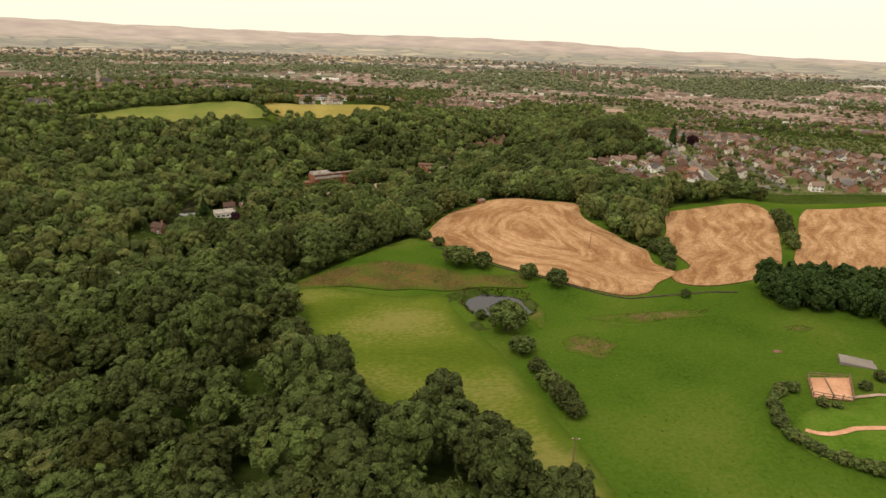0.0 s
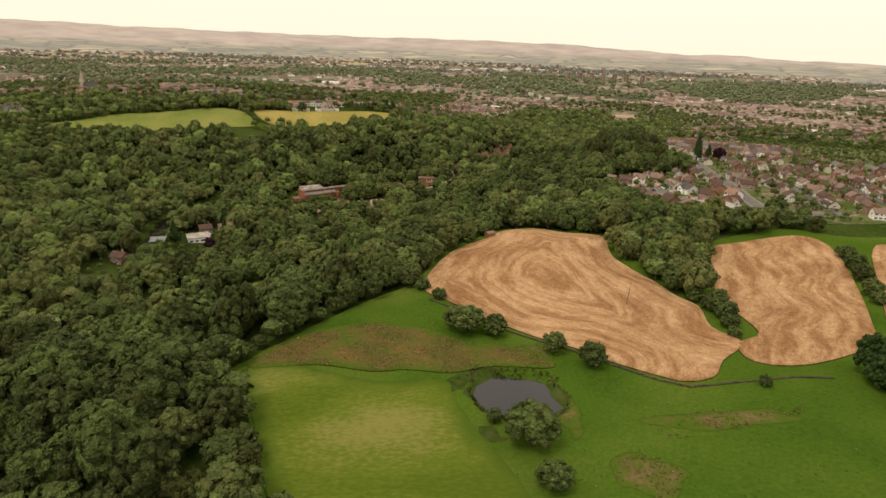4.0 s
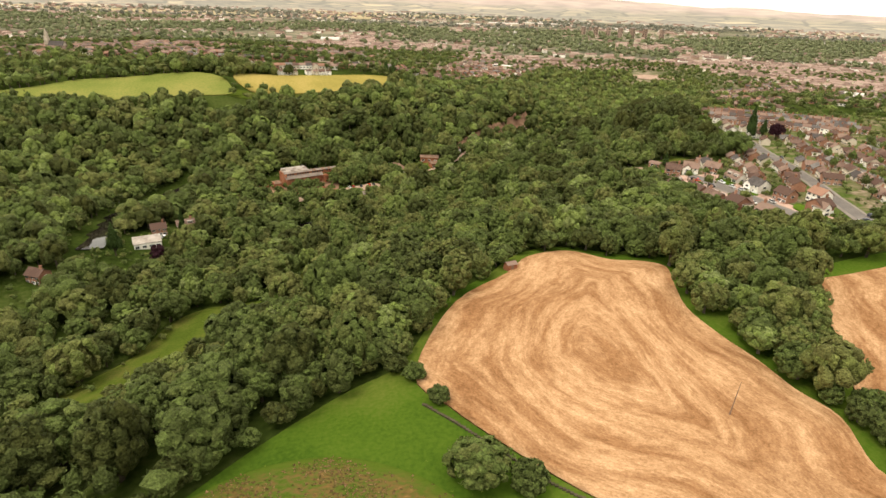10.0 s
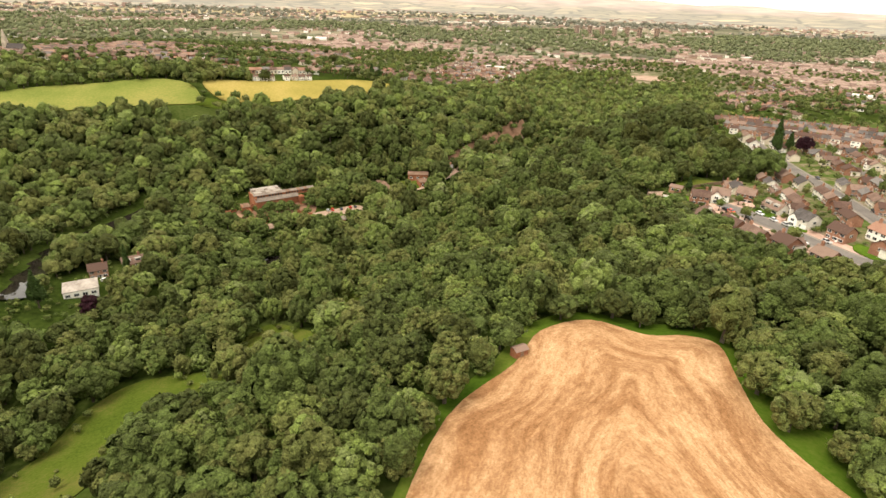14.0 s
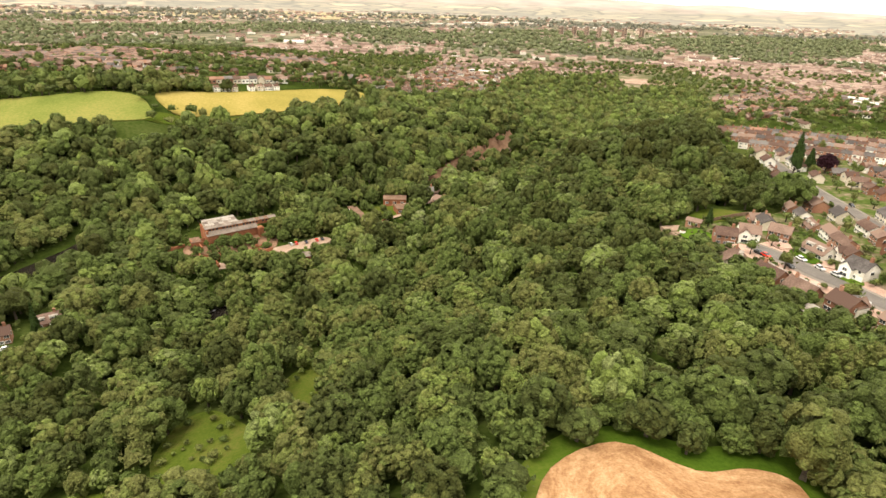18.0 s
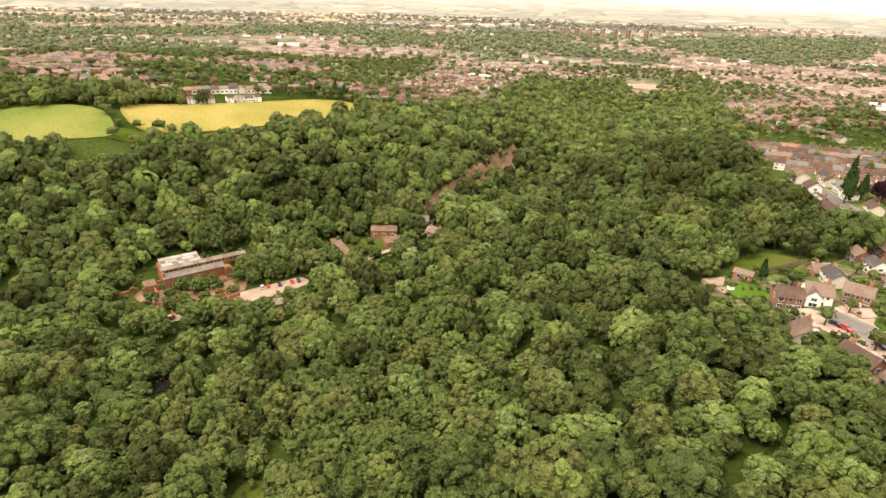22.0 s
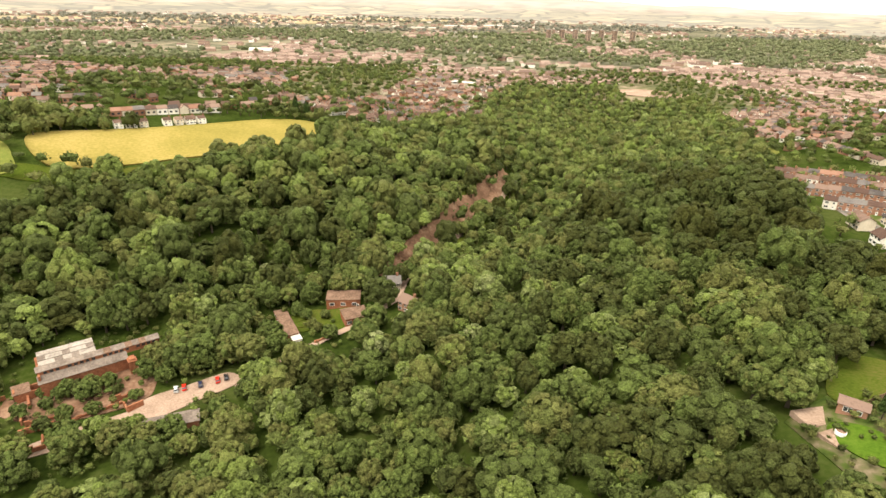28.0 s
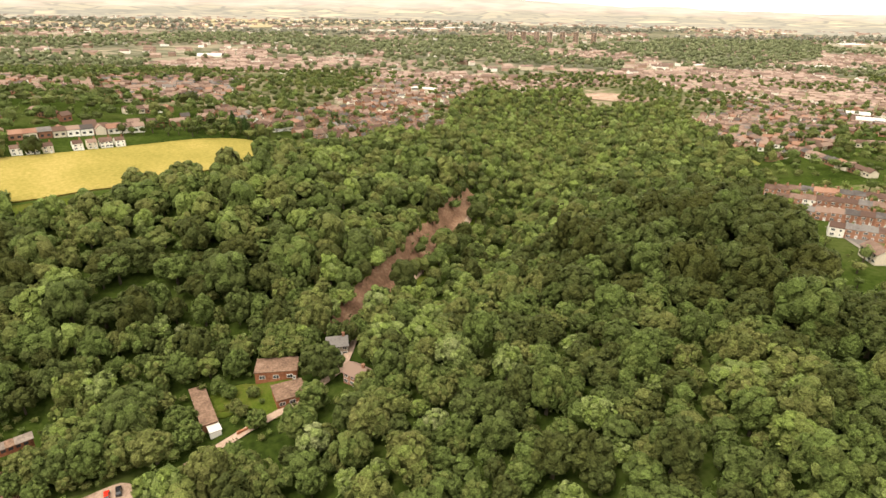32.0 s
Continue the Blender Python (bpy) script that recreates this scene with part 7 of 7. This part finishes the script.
house(-150, 299, radians(-15), "detached", M_BRICK, M_TILE, "brick house with a brown tiled roof in the valley wood", "valley buildings")
car(-127.5, 352, radians(30), PAINT["white"], "white")

# ---- the hidden garden at the wood's edge ----
sheet("garden_lawn", [(96, 386), (99, 389), (104, 386), (106, 378), (101, 374), (97, 379)], 0.3, M_LAWN, "bright striped lawn behind a hedge", "lawn", 2)
patio = new("patio", Solid().box(-4.2, 4.2, -2.6, 2.6, -1, 0.35).mesh("patio", [M_TRACK]))
patio.location, patio.rotation_euler = (97.5, 391.5, gz(97.5, 391.5)), (0, 0, 0.15)
tagged(patio, "pale paved patio at the wood's edge", "patio")
deck = new("patio", Solid().box(-2.6, 2.6, -2, 2, -1, 0.25).mesh("patio", [M_TRACK]))
deck.location, deck.rotation_euler = (97, 385, gz(97, 385)), (0, 0, 0.3)
tagged(deck, "lower sandy patio with garden seats", "patio")
tub = new("hot_tub")
tub.location = (98, 385.5, gz(98, 385.5) + 0.25)
for nm, r0, z0, z1, m_ in (("shell", 1.05, 0, 0.8, M_FRAME), ("cover", 0.9, 0.8, 0.86, M_WOOD)):
    bm = bmesh.new()
    bmesh.ops.create_cone(bm, cap_ends=True, segments=20, radius1=r0, radius2=r0, depth=z1 - z0, matrix=Matrix.Translation((0, 0, (z0 + z1) / 2)))
    me = bpy.data.meshes.new(nm)
    bm.to_mesh(me)
    bm.free()
    me.materials.append(m_)
    part(nm, me, tub)
tagged(tub, "round white hot tub with a brown cover", "hot tub")
cabin = new("summer_house")
cabin.location, cabin.rotation_euler = (104.5, 391.5, gz(104.5, 391.5)), (0, 0, -0.7)
part("outer_wall", Solid().gable(-2.6, 2.6, -1.7, 1.7, -0.8, 2.3, 0.8).mesh("outer_wall", [M_BRICK]), cabin)
part("roof", Solid().roof(-2.6, 2.6, -1.7, 1.7, 2.3, 0.85, 0.3, 0.1).mesh("roof", [M_TILE]), cabin)
part("window", WIN_L, cabin, "", (-0.8, -1.73, 1.3))
part("window", WIN_S, cabin, "", (1.2, -1.73, 1.3))
tagged(cabin, "small brown timber summer house with white windows", "summer house")
panel_fence = new("panel_fence")
for k in range(14):
    x, y = 108 + k * 1.55, 392.5 + k * 0.55
    part("fence_panel", Solid().box(-0.75, 0.75, -0.03, 0.03, 0, 1.6).mesh("fence_panel", [M_WOOD]), panel_fence, "", (x, y, gz(x, y)), 0.34)
    part("post", Solid().box(-0.06, 0.06, -0.06, 0.06, -0.3, 1.75).mesh("post", [M_WOOD]), panel_fence, "", (x + 0.77, y + 0.27, gz(x, y)), 0.34)
tagged(panel_fence, "brown timber panel fence behind the gardens", "fence")

for x, y, r, k in ((91, 341, 4.6, 7), (93.5, 359, 3.6, 1), (100, 335, 3.0, 6), (91.5, 329, 4.2, 3), (96, 320, 4.0, 4), (103, 311, 4.2, 3), (87, 318, 4.6, 2), (85, 351, 4.4, 3), (111, 302, 4.0, 2), (84, 338, 4.6, 4)):
    tree(x, y, r, CROWNS[k], "broad leafy tree behind the cul-de-sac gardens", group="garden edge trees", tall=0.95, foot=0.15)
flat_block(104, 323.5, radians(18), 5.5, 4.2, 2.4, M_BRICK, M_FLATROOF, "low brick garage with a pale sheet roof", "garage", 1)

# ---- scrub in the gaps round the yards, the river and the clearings ----
def scrub_spot(x, y):
    yard = inside(MILL_YARD, x, y) | inside(LOW_YARD, x, y) | inside(LOW_HOUSE, x, y) | inside(VILLAGE, x, y) | (in_cut(x, y) & (cut_side(x, y) < -5.5)) | (in_cut(x, y) & (cut_side(x, y) > 4.8)) | (line_distance(RIVER, x, y + 4) < 16) & (line_distance(RIVER, x, y) > 6.5)
    for p, share in zip(CLEARINGS, (0.25, 0.55, 0.6)):
        yard |= inside(p, x, y) & (RNG.random(x.shape) < share)
    keep = yard & (line_distance([(-97, 447), (-70, 465)], x, y) > 4) & (line_distance([(-98, 456), (-88, 463)], x, y) > 8)
    keep &= ~inside([(-92, 416), (-96, 424), (-84, 436), (-68, 442), (-66, 447), (-56, 452), (-45, 456), (-39, 450), (-50, 443), (-60, 434), (-72, 428)], x, y)
    for hx, hy, hr in ((-11.5, 490, 8), (-6.5, 478.5, 7), (13, 481, 7), (6, 500, 7), (-30.5, 478, 6), (-26, 470, 5), (-130, 340, 9), (-133, 357, 7), (-127, 373, 7), (-150, 299, 8), (-56, 433, 8), (-20, 484, 6)):
        keep &= np.hypot(x - hx, y - hy) > hr
    return keep & (line_distance([(-40, 448), (-16, 468), (8, 488), (14.5, 519), (27, 541), (42, 571), (63, 616), (79, 654)], x, y) > 4.0)


qx, qy = scatter(-200, 90, 215, 650, 3.2, lambda x, y: scrub_spot(x, y) & (RNG.random(x.shape) < 0.62))
wood("scrub", qx, qy, RNG.uniform(0.7, 1.9, len(qx)), FARTREE, M_LEAF, "low green scrub and saplings between yards and wood", "scrub", 0.8, tints=RNG.uniform(0.25, 0.75, len(qx)), trunk=False)

# ---- shrubs and hedges in the cul-de-sac gardens ----
def garden_spot(x, y):
    near_road = (line_distance(CUL, x, y) < 30) & (line_distance(CUL, x, y) > 5.6) & (line_distance(MAIN, x, y) > 5.6)
    return near_road & inside(ESTATE, x, y) & clear_of_houses(x, y, 5.4) & (RNG.random(x.shape) < 0.42)


qx, qy = scatter(90, 180, 285, 405, 2.3, garden_spot)
wood("garden_shrubs", qx, qy, RNG.uniform(0.5, 1.5, len(qx)), FARTREE, M_LEAF, "clipped shrubs and hedges round the front lawns", "shrubs", 0.75, tints=RNG.uniform(0.1, 0.6, len(qx)), trunk=False)

# ---- trees and brambles between the cul-de-sac gardens and the wood ----
qx, qy = scatter(80, 165, 285, 470, 4.6, lambda x, y: (inside(CUL_EDGE, x, y) | inside(ESTATE_EDGE, x, y)) & ~inside(CLEARINGS[3], x, y + 5) & clear_of_houses(x, y, 6.5) & (np.hypot(x - 100, y - 385) > 14) & (line_distance(CUL, x, y) > 9) & (RNG.random(x.shape) < 0.85))
wood("edge_trees", qx, qy, RNG.uniform(1.6, 3.6, len(qx)), MIDDLE, M_LEAF, "dark green bushy trees between the gardens and the wood", "trees", 0.95, tints=np.clip(RNG.normal(0.22, 0.12, len(qx)), 0.04, 0.7), trunk=False)

# ---- the wood's leafy edge along the meadow ----
EDGE = [(28, 40), (14, 86), (0, 95), (-17, 101), (-28, 121), (-34, 135), (-39, 146), (-47, 157), (-42, 167), (-31, 183), (-18, 198), (-8, 206)]
qx, qy = [], []
for (x0, y0), (x1, y1) in zip(EDGE[:-1], EDGE[1:]):
    n = int(math.hypot(x1 - x0, y1 - y0) / 3.4)
    for k in range(n):
        u, out = (k + RNG.random()) / n, RNG.uniform(0.3, 4.0)
        L = math.hypot(x1 - x0, y1 - y0)
        qx.append(x0 + (x1 - x0) * u - out * (y1 - y0) / L)
        qy.append(y0 + (y1 - y0) * u + out * (x1 - x0) / L)
wood("edge_trees", qx, qy, RNG.uniform(1.9, 3.5, len(qx)), NEAR, M_LEAF, "bushy green trees crowding the edge of the meadow", "trees", 0.9, tints=np.clip(RNG.normal(0.28, 0.12, len(qx)), 0.05, 0.7), trunk=False)
